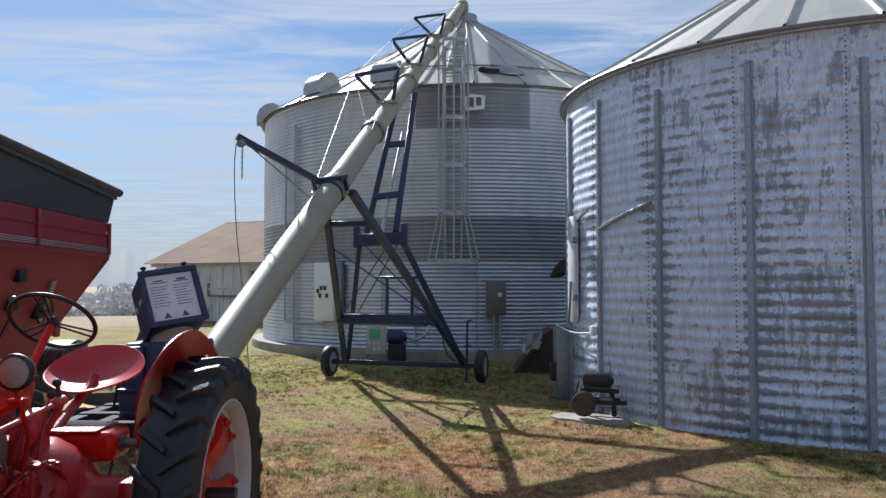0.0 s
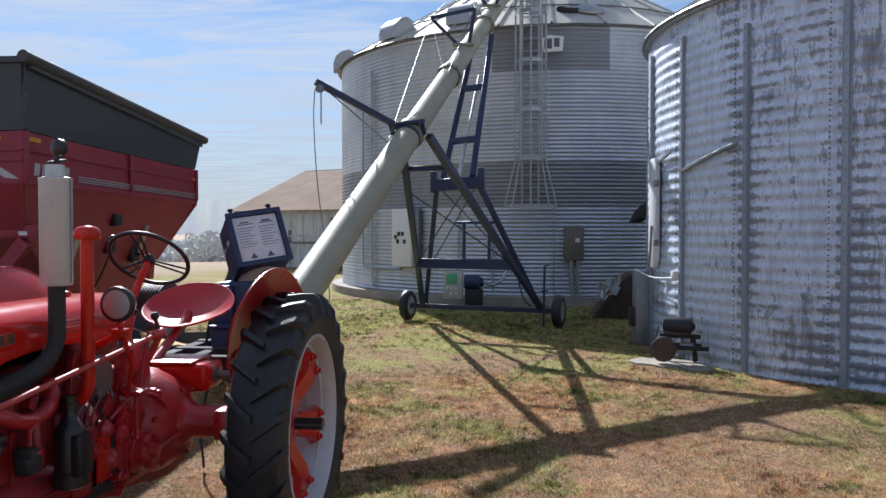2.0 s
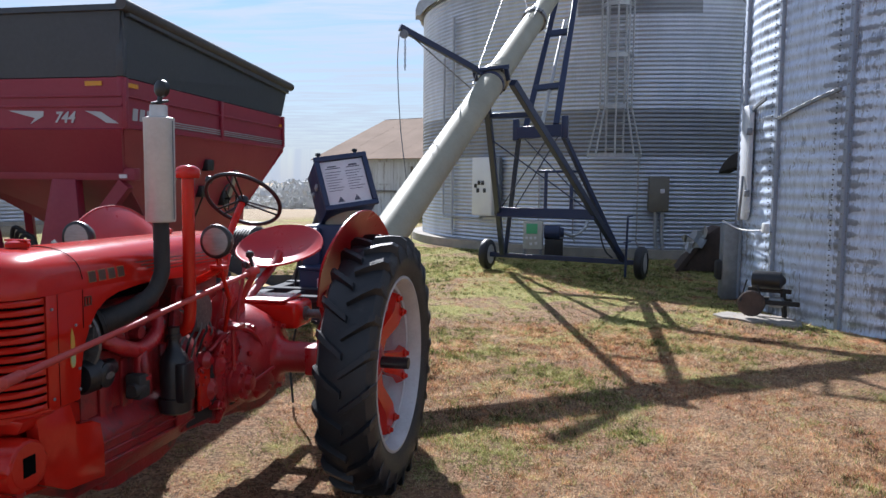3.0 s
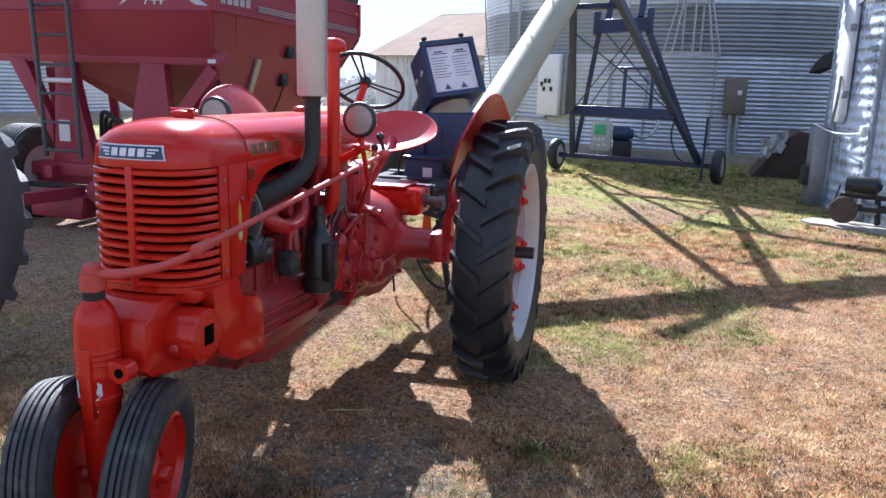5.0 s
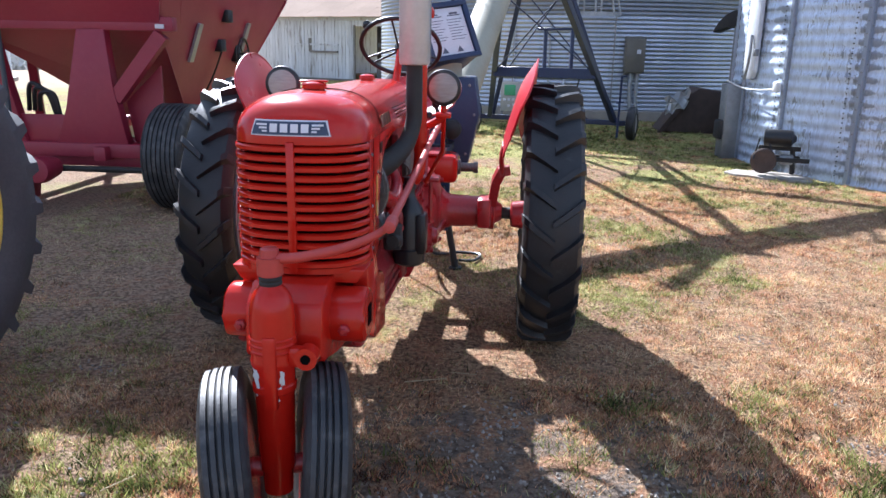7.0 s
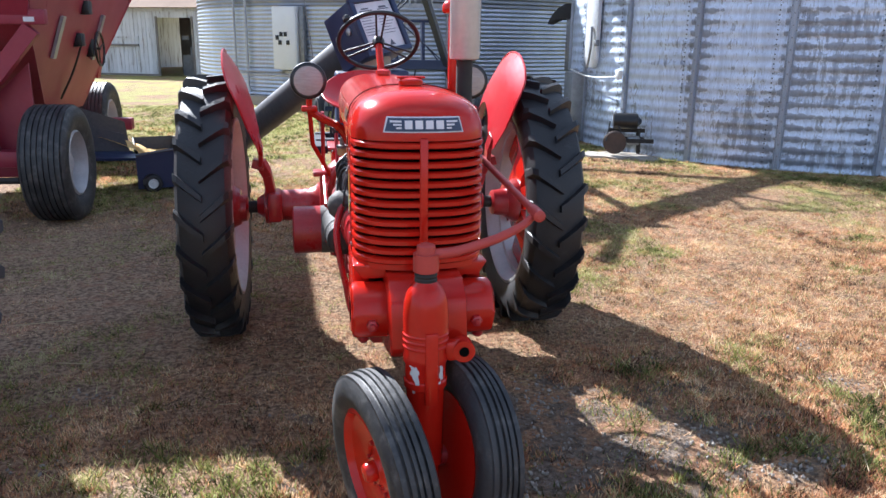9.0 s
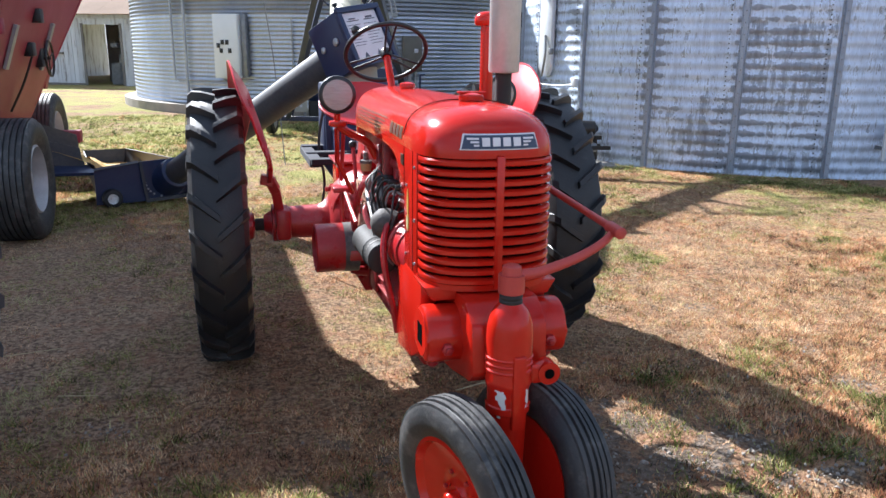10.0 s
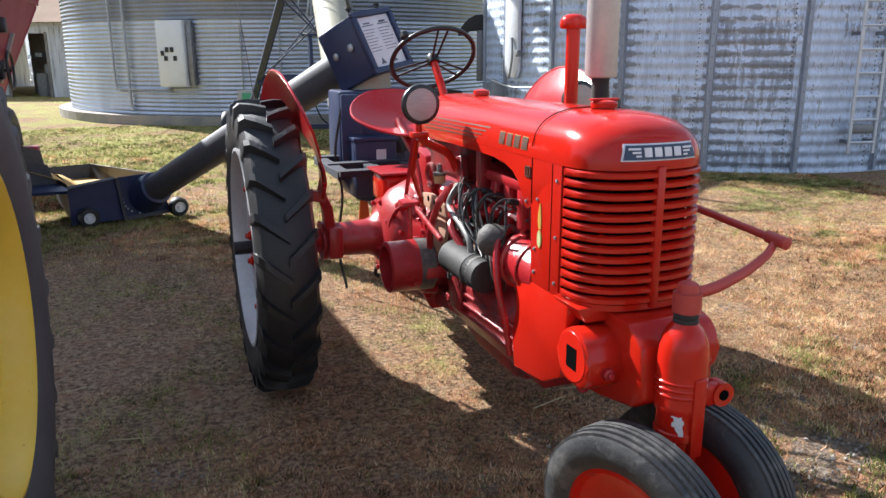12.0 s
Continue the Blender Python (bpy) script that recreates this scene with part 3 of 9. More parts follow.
def blades_material():
    m = bpy.data.materials.new("grass_blades")
    m.use_nodes = True
    n, l = m.node_tree.nodes, m.node_tree.links
    b = n["Principled BSDF"]
    b.inputs["Roughness"].default_value = 0.8
    b.inputs["Specular IOR Level"].default_value = 0.2
    at, tone = n.new("ShaderNodeAttribute"), n.new("ShaderNodeAttribute")
    at.attribute_name, tone.attribute_name = "kind", "tone"
    ramps = []
    for cols in (((0.070, 0.042, 0.030), (0.38, 0.218, 0.115), (0.70, 0.450, 0.245), (0.90, 0.73, 0.48)),
                 ((0.065, 0.028, 0.022), (0.41, 0.175, 0.092), (0.72, 0.375, 0.195), (0.88, 0.60, 0.37)),
                 ((0.035, 0.045, 0.015), (0.155, 0.175, 0.047), (0.37, 0.375, 0.120), (0.63, 0.59, 0.30))):
        r = n.new("ShaderNodeValToRGB")
        for e, c in zip([r.color_ramp.elements[0], r.color_ramp.elements.new(0.36), r.color_ramp.elements.new(0.70), r.color_ramp.elements[-1]], cols):
            e.color = (*c, 1)
        l.new(tone.outputs["Fac"], r.inputs[0])
        ramps.append(r.outputs[0])
    sel = []
    for a, c in ((0.25, 0.75), (1.25, 1.75)):
        r = n.new("ShaderNodeMapRange")
        r.inputs["From Min"].default_value, r.inputs["From Max"].default_value = a, c
        l.new(at.outputs["Fac"], r.inputs["Value"])
        sel.append(r.outputs[0])
    col = ramps[0]
    for f, c in zip(sel, ramps[1:]):
        x = n.new("ShaderNodeMixRGB")
        l.new(f, x.inputs[0]); l.new(col, x.inputs[1]); l.new(c, x.inputs[2])
        col = x.outputs[0]
    l.new(col, b.inputs["Base Color"])
    thin, mix = n.new("ShaderNodeBsdfTranslucent"), n.new("ShaderNodeMixShader")
    mix.inputs[0].default_value = 0.38
    l.new(col, thin.inputs["Color"]); l.new(b.outputs[0], mix.inputs[1]); l.new(thin.outputs[0], mix.inputs[2])
    l.new(mix.outputs[0], n["Material Output"].inputs["Surface"])
    return m


def blades(name, label, count, x0, x1, y0, y1, height, width, seed):
    """Short blades over a stretch of lawn: dry straw, reddish thatch or green by patch, in clumps of uneven height."""
    rg = np.random.default_rng(seed)
    tufts = count // 28
    tx, ty = rg.uniform(x0, x1, tufts), rg.uniform(y0, y1, tufts)
    t_id = rg.integers(0, tufts, count)
    loose = rg.random(count) < 0.40
    spread = height * 0.8
    px = np.where(loose, rg.uniform(x0, x1, count), tx[t_id] + rg.normal(0, spread, count))
    py = np.where(loose, rg.uniform(y0, y1, count), ty[t_id] + rg.normal(0, spread, count))
    size = np.where(loose, 0.75, rg.uniform(0.5, 1.7, tufts)[t_id])
    clump = np.where(loose, 0.0, rg.normal(0, 0.21, tufts)[t_id])
    keep = rg.random(count) < 1.0 - 0.97 * np.clip(1.5 * gravel_here(px, py), 0, 1)
    drive = np.clip((-3.1 - px) / 1.0, 0, 1) * np.clip((9.5 - py) / 2.5, 0, 1)
    hollow = np.clip((0.42 - value_noise(px, py, 13.0, 51)) * 6, 0, 1) * np.clip((0.62 - value_noise(px, py, 4.0, 52)) * 5, 0, 1)
    keep &= rg.random(count) < (1 - 0.65 * hollow) * (1 - 0.2 * drive)
    keep &= ~(((px - 6.22) ** 2 + (py - 12.45) ** 2) < 4.1 ** 2)
    keep &= ~(((px - 0.74) ** 2 + (py - 25.3) ** 2) < 6.85 ** 2)
    px, py, size, clump, drive = px[keep], py[keep], size[keep], clump[keep], drive[keep]
    k = len(px)
    wet = 0.45 * value_noise(px, py, 1.3, 5) + 0.35 * value_noise(px, py, 3.4, 6) + 0.20 * value_noise(px, py, 9.0, 7)
    shift = np.interp(py, [1.0, 3.0, 6.0, 9.5, 12.0, 16.0], [-0.09, -0.065, -0.045, -0.02, 0.08, 0.20])
    shift = shift - 0.09 * np.clip((px + 0.9) / 1.2, 0, 1) * np.clip((5.2 - py) / 1.5, 0, 1)
    shift = shift + 0.075 * np.clip((-2.4 - px) / 0.6, 0, 1)
    p_green = 1 / (1 + np.exp(-(wet + shift - 0.56) * 26))
    red = 0.5 * value_noise(px, py, 0.9, 15) + 0.5 * value_noise(px, py, 2.7, 16)
    p_red = 1 / (1 + np.exp(-(red - 0.52) * 16))
    kind = np.where(rg.random(k) < 0.06 + 0.84 * p_green, 2.0, np.where(rg.random(k) < 0.30 + 0.65 * p_red, 1.0, 0.0))
    patch = 0.30 * (value_noise(px, py, 5.0, 25) - 0.5) + 0.36 * (value_noise(px, py, 15.0, 26) - 0.5) + 0.20 * (value_noise(px, py, 1.6, 27) - 0.5)
    tone = np.clip(0.50 + 0.10 * drive + 1.5 * patch + clump + rg.normal(0, 0.20, k), 0, 1)
    litter = np.clip(1.3 - np.sqrt(((px + 1.85) / 0.42) ** 2 + ((py - 2.45) / 0.30) ** 2), 0, 1)
    tone = np.clip(tone - 0.28 * litter, 0, 1)
    kind = np.where(rg.random(k) < 0.8 * litter, 1.0, kind)
    h = height * rg.uniform(0.4, 1.2, k) * np.where(kind == 2.0, 1.25, 0.85) * size
    w = width * rg.uniform(0.6, 1.4, k)
    th, lean = rg.uniform(0, 2 * math.pi, k), rg.uniform(0.3, 1.7, k)
    la = rg.uniform(0, 2 * math.pi, k)
    base = np.stack([px, py, np.full(k, -0.012)], 1)
    side = np.stack([np.cos(th) * w, np.sin(th) * w, np.zeros(k)], 1)
    tip = base + np.stack([np.cos(la) * h * lean, np.sin(la) * h * lean, h + 0.012], 1)
    co = np.stack([base - side, base + side, tip], 1).reshape(-1, 3)
    me = bpy.data.meshes.new(name)
    me.vertices.add(3 * k); me.vertices.foreach_set("co", co.astype(np.float32).ravel())
    me.loops.add(3 * k); me.loops.foreach_set("vertex_index", np.arange(3 * k, dtype=np.int32))
    me.polygons.add(k); me.polygons.foreach_set("loop_start", np.arange(0, 3 * k, 3, dtype=np.int32))
    me.update()
    for an, v in (("kind", kind), ("tone", tone)):
        a = me.attributes.new(an, "FLOAT", "POINT")
        a.data.foreach_set("value", np.repeat(v, 3).astype(np.float32))
    me.materials.append(M["blades"])
    tagged(new(name, me), label, "grass", kind="stuff")


M["blades"] = blades_material()
blades("grass", "short dry brown and green lawn grass", 620000, -5.2, 3.2, 0.6, 5.6, 0.022, 0.0036, 3)
blades("grass", "short dry and green lawn grass", 330000, -5.8, 5.0, 5.6, 9.6, 0.024, 0.0036, 4)
blades("grass", "green lawn grass blades by the bins", 260000, -9.0, 6.0, 9.6, 20.0, 0.028, 0.0065, 5)

# loose gravel in the trodden spots, and a few straws
rg = np.random.default_rng(11)
gx, gy = rg.uniform(-5.0, 0.9, 60000), rg.uniform(1.2, 5.2, 60000)
hit_ = rg.random(60000) < 0.005 + 0.60 * gravel_here(gx, gy) ** 2
bm = B()
for x, y in zip(gx[hit_], gy[hit_]):
    r = 0.004 + 0.010 * rg.random() ** 1.8
    e = Euler(rg.uniform(0, 6, 3)).to_matrix()
    vs = [bm.verts.new(Vector((x, y, r * 0.15)) + e @ Vector(v) * r * rg.uniform(0.7, 1.3)) for v in ((1, 0, 0), (-1, 0, 0), (0, 0.8, 0), (0, -0.8, 0), (0, 0, 0.7), (0, 0, -0.7))]
    for a, b_, c in ((0, 2, 4), (2, 1, 4), (1, 3, 4), (3, 0, 4), (2, 0, 5), (1, 2, 5), (3, 1, 5), (0, 3, 5)):
        bm.faces.new((vs[a], vs[b_], vs[c]))
single("gravel", bm, M["stone"], "loose pale gravel trodden into the soil", "gravel", kind="stuff", smooth=False, at=(-1.2, 2.4, 0))
bm = B()
for k in range(150):
    x, y, a, n_ = rg.uniform(-5, 4), rg.uniform(1.2, 9), rg.uniform(0, 6.3), rg.uniform(0.05, 0.16)
    rod(bm, (x, y, 0.012), (x + math.cos(a) * n_, y + math.sin(a) * n_, rg.uniform(0.012, 0.03)), 0.0018, 4)
for x, y, a, n_ in ((-2.0, 3.30, 0.25, 0.22), (-4.3, 4.3, 0.1, 0.30), (-3.0, 2.2, 0.9, 0.14), (-3.9, 3.7, -0.3, 0.20), (-1.2, 5.9, 0.4, 0.24), (0.6, 6.6, 2.4, 0.26)):
    rod(bm, (x, y, 0.022), (x + math.cos(a) * n_, y + math.sin(a) * n_, 0.030), 0.0028, 5)
single("straw", bm, M["straw"], "stray dry straws and corn husks on the grass", "straw", kind="stuff", smooth=False, at=(0, 4, 0))

# ---- the two grain bins ----


def pol(c, r, deg, z):
    return (c[0] + r * math.cos(radians(deg)), c[1] + r * math.sin(radians(deg)), z)


def corrugated(bm, c, R, z0, z1, a0, a1, pitch, depth, step=2.0, per=6):
    """A corrugated wall sheet between two angles, waved up its height."""
    n = max(1, int(round((a1 - a0) / step)))
    k = int(round((z1 - z0) / pitch * per))
    rows = []
    for i in range(k + 1):
        z = z0 + (z1 - z0) * i / k
        r = R + depth * math.sin(2 * math.pi * (z - z0) / pitch)
        rows.append([pol(c, r, a0 + (a1 - a0) * j / n, z) for j in range(n + 1)])
    grid_surface(bm, rows)


def ring_band(bm, c, r0, r1, z0, z1, a0=0, a1=360, n=96):
    """A ring of rectangular section."""
    full = abs(a1 - a0) >= 360
    rows = [[pol(c, r, a0 + (a1 - a0) * j / n, z) for j in range(n if full else n + 1)] for r, z in ((r0, z0), (r1, z0), (r1, z1), (r0, z1), (r0, z0))]
    grid_surface(bm, rows, closed=full)


def roof_panels(parent, c, R, z0, r_top, z_top, n, material, rib=0.035, first=0.0):
    """Wedge roof sheets, each with a raised rib along one edge."""
    for k in range(n):
        bm = B()
        a0, a1 = first + 360.0 * k / n, first + 360.0 * (k + 1) / n
        w = 0.045
        rows = []
        for s in (0.0, 0.25, 0.5, 0.75, 1.0):
            r = R + (r_top - R) * s
            z = z0 + (z_top - z0) * s
            dw = min(math.degrees(w / r), (a1 - a0) * 0.2)
            rows.append([pol(c, r, a0, z), pol(c, r, a0 + dw * 0.3, z + rib), pol(c, r, a0 + dw, z + rib), pol(c, r, a0 + dw * 1.4, z),
                         pol(c, r, (a0 + a1) / 2 + dw * 0.7, z + 0.004), pol(c, r, a1, z)])
        grid_surface(bm, rows)
        part("roof_sheet", bm, material, parent, smooth=False)


def bar_ladder(parent, c, r, deg, half, z0, z1, pitch=0.3, rr=0.014, rail=0.02, material=None):
    """A wall ladder: two rails and its rungs, standing off a bin."""
    dw = math.degrees(half / r)
    for s in (-1, 1):
        bm = B()
        beam(bm, pol(c, r, deg + s * dw, z0), pol(c, r, deg + s * dw, z1), rail * 2, rail, (math.cos(radians(deg)), math.sin(radians(deg)), 0))
        part("rail", bm, material, parent)
    z = z0 + pitch * 0.5
    while z < z1 - 0.05:
        bm = B()
        rod(bm, pol(c, r, deg - dw, z), pol(c, r, deg + dw, z), rr, 6)
        part("rung", bm, material, parent)
        z += pitch


BIG, BIG_R, BIG_Z, RING = (0.74, 25.3), 6.5, 0.22, 1.108
BIG_EAVE = BIG_Z + 6 * RING
big_bin = thing("grain_bin", BIG[0], BIG[1], 0.0, "large round galvanised corrugated grain bin with a conical roof", "grain bin", "grain bins")
for i in range(6):
    for k in range(14):
        a = -90 + (k - 7) * 360 / 14 + (i % 2) * 12.9
        mid = (a + 12.86 + 90 + 180) % 360 - 180
        bm = B()
        near = abs(mid) < 100
        corrugated(bm, BIG, BIG_R + (0.003 if k % 2 else 0.0), BIG_Z + i * RING, BIG_Z + (i + 1) * RING, a, a + 360 / 14 + 0.25, RING / 11, 0.0135 if near else 0.009, 2.2 if near else 6, 6 if near else 2)
        dark = i == 2 or (i == 5 and -14 < mid < 18)
        part("wall_sheet", bm, M["steel_dark"] if dark else M["steel"], big_bin)
bm = B()
ring_band(bm, BIG, BIG_R - 0.1, BIG_R + 0.05, BIG_EAVE - 0.05, BIG_EAVE + 0.012)
part("eave_ring", bm, M["galv_dull"], big_bin)
roof_panels(big_bin, BIG, BIG_R + 0.14, BIG_EAVE - 0.02, 0.45, BIG_EAVE + 3.72, 32, M["roof"], 0.05)
bm = B()
lathe(bm, (BIG[0], BIG[1], BIG_EAVE + 3.66), (0, 0, 1), [(0, 0.5), (0.12, 0.5), (0.14, 0.44), (0.35, 0.42), (0.37, 0.3)], 28)
part("peak_collar", bm, M["galv"], big_bin)
for rr_, zz in ((0.82, 0.55), (0.45, 2.05)):
    bm = B()
    tube_path(bm, [pol(BIG, BIG_R * rr_, a, BIG_EAVE + 0.16 + 3.6 * (1 - rr_)) for a in range(0, 361, 6)], 0.022, 6, False)
    part("roof_safety_ring", bm, M["galv_dull"], big_bin)
for a in range(-180, 180, 12):
    for rr_ in (0.82, 0.45):
        bm = B()
        rod(bm, pol(BIG, BIG_R * rr_, a, BIG_EAVE + 3.6 * (1 - rr_)), pol(BIG, BIG_R * rr_, a, BIG_EAVE + 0.20 + 3.6 * (1 - rr_)), 0.02, 6)
        part("safety_ring_post", bm, M["galv_dull"], big_bin)


def roof_vent(deg, rr_):
    """A goose-neck vent: a box drum whose mouth turns down the slope."""
    bm = B()
    z = BIG_EAVE + 3.6 * (1 - rr_)
    d = Vector((math.cos(radians(deg)), math.sin(radians(deg)), 0))
    s = Vector((-d.y, d.x, 0))
    p0 = Vector((BIG[0], BIG[1], z)) + d * BIG_R * rr_
    prof = [(-0.28, -0.1), (-0.30, 0.22), (-0.2, 0.42), (0.0, 0.50), (0.22, 0.44), (0.40, 0.28), (0.48, 0.05), (0.46, -0.12), (0.20, -0.12), (0.10, 0.0)]
    a = [bm.verts.new(p0 + d * x + s * -0.33 + Vector((0, 0, y))) for x, y in prof]
    b = [bm.verts.new(p0 + d * x + s * 0.33 + Vector((0, 0, y))) for x, y in prof]
    bm.faces.new(a), bm.faces.new(b)
    for i in range(len(prof)):
        j = (i + 1) % len(prof)
        bm.faces.new((a[i], a[j], b[j], b[i]))
    part("roof_vent", bm, M["galv"], big_bin, "galvanised goose-neck roof vent")


for deg, out_ in ((-188, 0.98), (-165, 0.97), (-133, 0.91), (-111.5, 0.90), (-45, 0.90), (-20, 0.90)):
    roof_vent(deg, out_)
# open hatch beside the ladder
bm = B()
hz = BIG_EAVE + 3.6 * 0.16
lathe(bm, pol(BIG, BIG_R * 0.86, -84.7, hz - 0.08), (0.08, -0.35, 1), [(0, 0.36), (0.16, 0.36), (0.17, 0.30), (0.05, 0.29)], 20, False)
part("hatch_collar", bm, M["soot"], big_bin)
bm = B()
lathe(bm, pol(BIG, BIG_R * 0.88, -79.9, hz - 0.02), (0.10, -0.5, 1), [(0, 0.40), (0.05, 0.39), (0.12, 0.2), (0.13, 0.01)], 20)
part("hatch_lid", bm, M["galv"], big_bin, "open bright metal hatch lid")
# wall ladder with its safety cage, and the ladder up the roof
bar_ladder(big_bin, BIG, BIG_R + 0.16, -94.1, 0.20, 2.45, BIG_EAVE + 0.9, 0.3, 0.02, 0.025, material=M["galv"])
for z in (2.42, 3.55, 4.7, 5.85, 7.0, 7.75):
    bm = B()
    c0 = Vector(pol(BIG, BIG_R + 0.14, -94.1, z))
    h = 0.62 if z < 3 else 0.36
    pts = [c0 + Vector((-h, 0.02, 0)), c0 + Vector((-h, -0.35, 0)), c0 + Vector((-h * 0.7, -0.62, 0)), c0 + Vector((0, -0.72, 0)), c0 + Vector((h * 0.7, -0.62, 0)), c0 + Vector((h, -0.35, 0)), c0 + Vector((h, 0.02, 0))]
    grid_surface(bm, [[p + Vector((0, 0, dz)) for p in pts] for dz in (-0.045, 0.045)]); thicken(bm, 0.012)
    part("cage_hoop", bm, M["galv"], big_bin)
for x, y in ((-0.36, -0.3), (-0.25, -0.62), (0.0, -0.72), (0.25, -0.62), (0.36, -0.3)):
    bm = B()
    c0 = Vector(pol(BIG, BIG_R + 0.14, -94.1, 0))
    k = 0.62 / 0.36
    tube_path(bm, [c0 + Vector((x * k, y, 2.42)), c0 + Vector((x, y, 3.55)), c0 + Vector((x, y, 7.75))], 0.022, 6)
    part("cage_strap", bm, M["galv"], big_bin)
for s in (-1, 1):
    bm = B()
    beam(bm, pol(BIG, BIG_R + 0.1, -94.1 + s * 1.9, BIG_EAVE + 0.15), pol(BIG, 0.6, -94.1 + s * 15, BIG_EAVE + 3.62), 0.05, 0.03)
    part("roof_ladder_rail", bm, M["galv"], big_bin)
for k in range(20):
    t = (k + 0.5) / 20
    r = BIG_R + (0.6 - BIG_R) * t
    bm = B()
    rod(bm, Vector(pol(BIG, r, -94.1, BIG_EAVE + 0.14 + 3.48 * t)) + Vector((-0.23, 0, 0)), Vector(pol(BIG, r, -94.1, BIG_EAVE + 0.14 + 3.48 * t)) + Vector((0.23, 0, 0)), 0.02, 6)
    part("roof_ladder_rung", bm, M["galv"], big_bin)
# foundation
bm = B()
ring_band(bm, BIG, 0.2, BIG_R + 0.34, -0.25, BIG_Z, n=72)
single("concrete_foundation", bm, M["concrete"], "round weathered concrete slab under the large bin", "foundation", smooth=False, at=(BIG[0], BIG[1], -0.25))


def on_big(deg, z, out):
    """A pose on the large bin's wall: local y points out of it."""
    p = pol(BIG, BIG_R + out, deg, z)
    return Matrix.Translation(p) @ Matrix.Rotation(radians(deg - 90), 4, "Z")


# sign plate with a plain block mark
sign = thing("bin_sign", *pol(BIG, BIG_R + 0.1, -89.5, 6.2), "white sign plate with a dark block mark on the bin", "sign")
mm = on_big(-89.5, 6.36, 0.12)
bm = B(); prism(bm, [(-0.24, -0.17), (0.22, -0.21), (0.26, 0.13), (0.10, 0.21), (-0.26, 0.17)], "y", 0, 0.02); bmesh.ops.transform(bm, matrix=mm, verts=bm.verts)
part("plate", bm, M["white"], sign)
for lo, hi in (((0.02, 0.02, -0.12), (0.20, 0.03, 0.12)), ((-0.16, 0.02, -0.08), (-0.03, 0.03, 0.13))):
    bm = B(); box(bm, lo, hi, 0, mm)
    part("mark", bm, M["ink"], sign)

# white control cabinet
cab = thing("control_cabinet", *pol(BIG, BIG_R, -124.5, 0.9), "tall white control cabinet with black gauges on the bin", "electrical cabinet")
mm = on_big(-124.5, 1.66, 0.02)
bm = B(); box(bm, (-0.36, 0, -0.76), (0.36, 0.20, 0.76), 0.012, mm); part("case", bm, M["white"], cab)
bm = B(); box(bm, (-0.34, 0.203, -0.74), (0.34, 0.22, 0.74), 0.008, mm); part("door", bm, M["white"], cab)
for x, z in ((-0.05, 0.10), (0.08, 0.10), (-0.12, -0.10), (0.12, -0.10), (0.20, 0.02)):
    bm = B(); box(bm, (x - 0.045, 0.222, z - 0.055), (x + 0.045, 0.24, z + 0.055), 0.004, mm); part("gauge", bm, M["black"], cab)
bm = B(); box(bm, (-0.52, 0, -0.72), (-0.38, 0.12, 0.76), 0.01, mm); part("wire_trough", bm, M["galv_dull"], cab)

# brown meter box on conduits
meter = thing("meter_box", *pol(BIG, BIG_R, -85.0, 0.2), "brown steel disconnect box on two grey conduits", "meter box")
mm = on_big(-85.0, 1.54, 0.03)
bm = B(); box(bm, (-0.235, 0, -0.42), (0.235, 0.20, 0.42), 0.02, mm); part("case", bm, M["brown"], meter)
bm = B(); box(bm, (-0.225, 0.202, -0.40), (0.225, 0.222, 0.36), 0.012, mm); part("door", bm, M["brown"], meter)
bm = B(); box(bm, (-0.12, 0.223, 0.02), (-0.02, 0.235, 0.12), 0.004, mm); part("window", bm, M["paper"], meter)
for x in (-0.10, 0.05):
    bm = B(); tube_path(bm, [mm @ Vector((x, 0.10, -0.42)), mm @ Vector((x, 0.10, -0.95)), mm @ Vector((x - 0.05, 0.12, -1.42))], 0.045, 8); part("conduit", bm, M["galv"], meter)

# small downpipe and thin conduits on the wall
for deg, z0, z1, r in ((-136.9, 0.3, 6.25, 0.035), (-141.2, 0.8, 5.2, 0.03), (-110.2, 0.4, 2.3, 0.02), (-102.4, 0.3, 2.3, 0.02), (-89.1, 0.25, 2.4, 0.02)):
    bm = B()
    pts = [pol(BIG, BIG_R + 0.07, deg, z1), pol(BIG, BIG_R + 0.07, deg, z0 + 0.15)]
    pts = pts + [pol(BIG, BIG_R + 0.07, deg + 0.6, z0)]
    tube_path(bm, pts, r, 8)
    single("wall_conduit", bm, M["galv"], "thin grey steel conduit down the bin wall", "conduit", "wall conduits")
bm = B(); tube_path(bm, [pol(BIG, BIG_R + 0.07, -141.2 + k * 1.4, 0.83) for k in range(12)], 0.028, 8)
single("wall_conduit", bm, M["galv"], "grey conduit run round the bin wall to the cabinet", "conduit", "wall conduits")

# ---- older bin ----
OLD, OLD_R, OLD_EAVE = (6.22, 12.45), 4.115, 4.86
STIFF = [-161.5 + 360 / 21 * k for k in range(21)]
old_bin = thing("grain_bin", OLD[0], OLD[1], 0.0, "older grain bin of stained worn galvanised sheets with bolted uprights", "grain bin", "grain bins")
for k in range(21):
    a = STIFF[k] - 1.8
    bm = B()
    mid = (a + 8.6 + 130 + 180) % 360 - 180
    near = abs(mid) < 75
    corrugated(bm, OLD, OLD_R + (0.004 if k % 2 else 0), -0.05, OLD_EAVE, a, a + 360 / 21 + 0.35, 0.1525, 0.0074, 1.3 if near else 4, 8 if near else 3)
    part("wall_sheet", bm, M["steel_old"], old_bin)


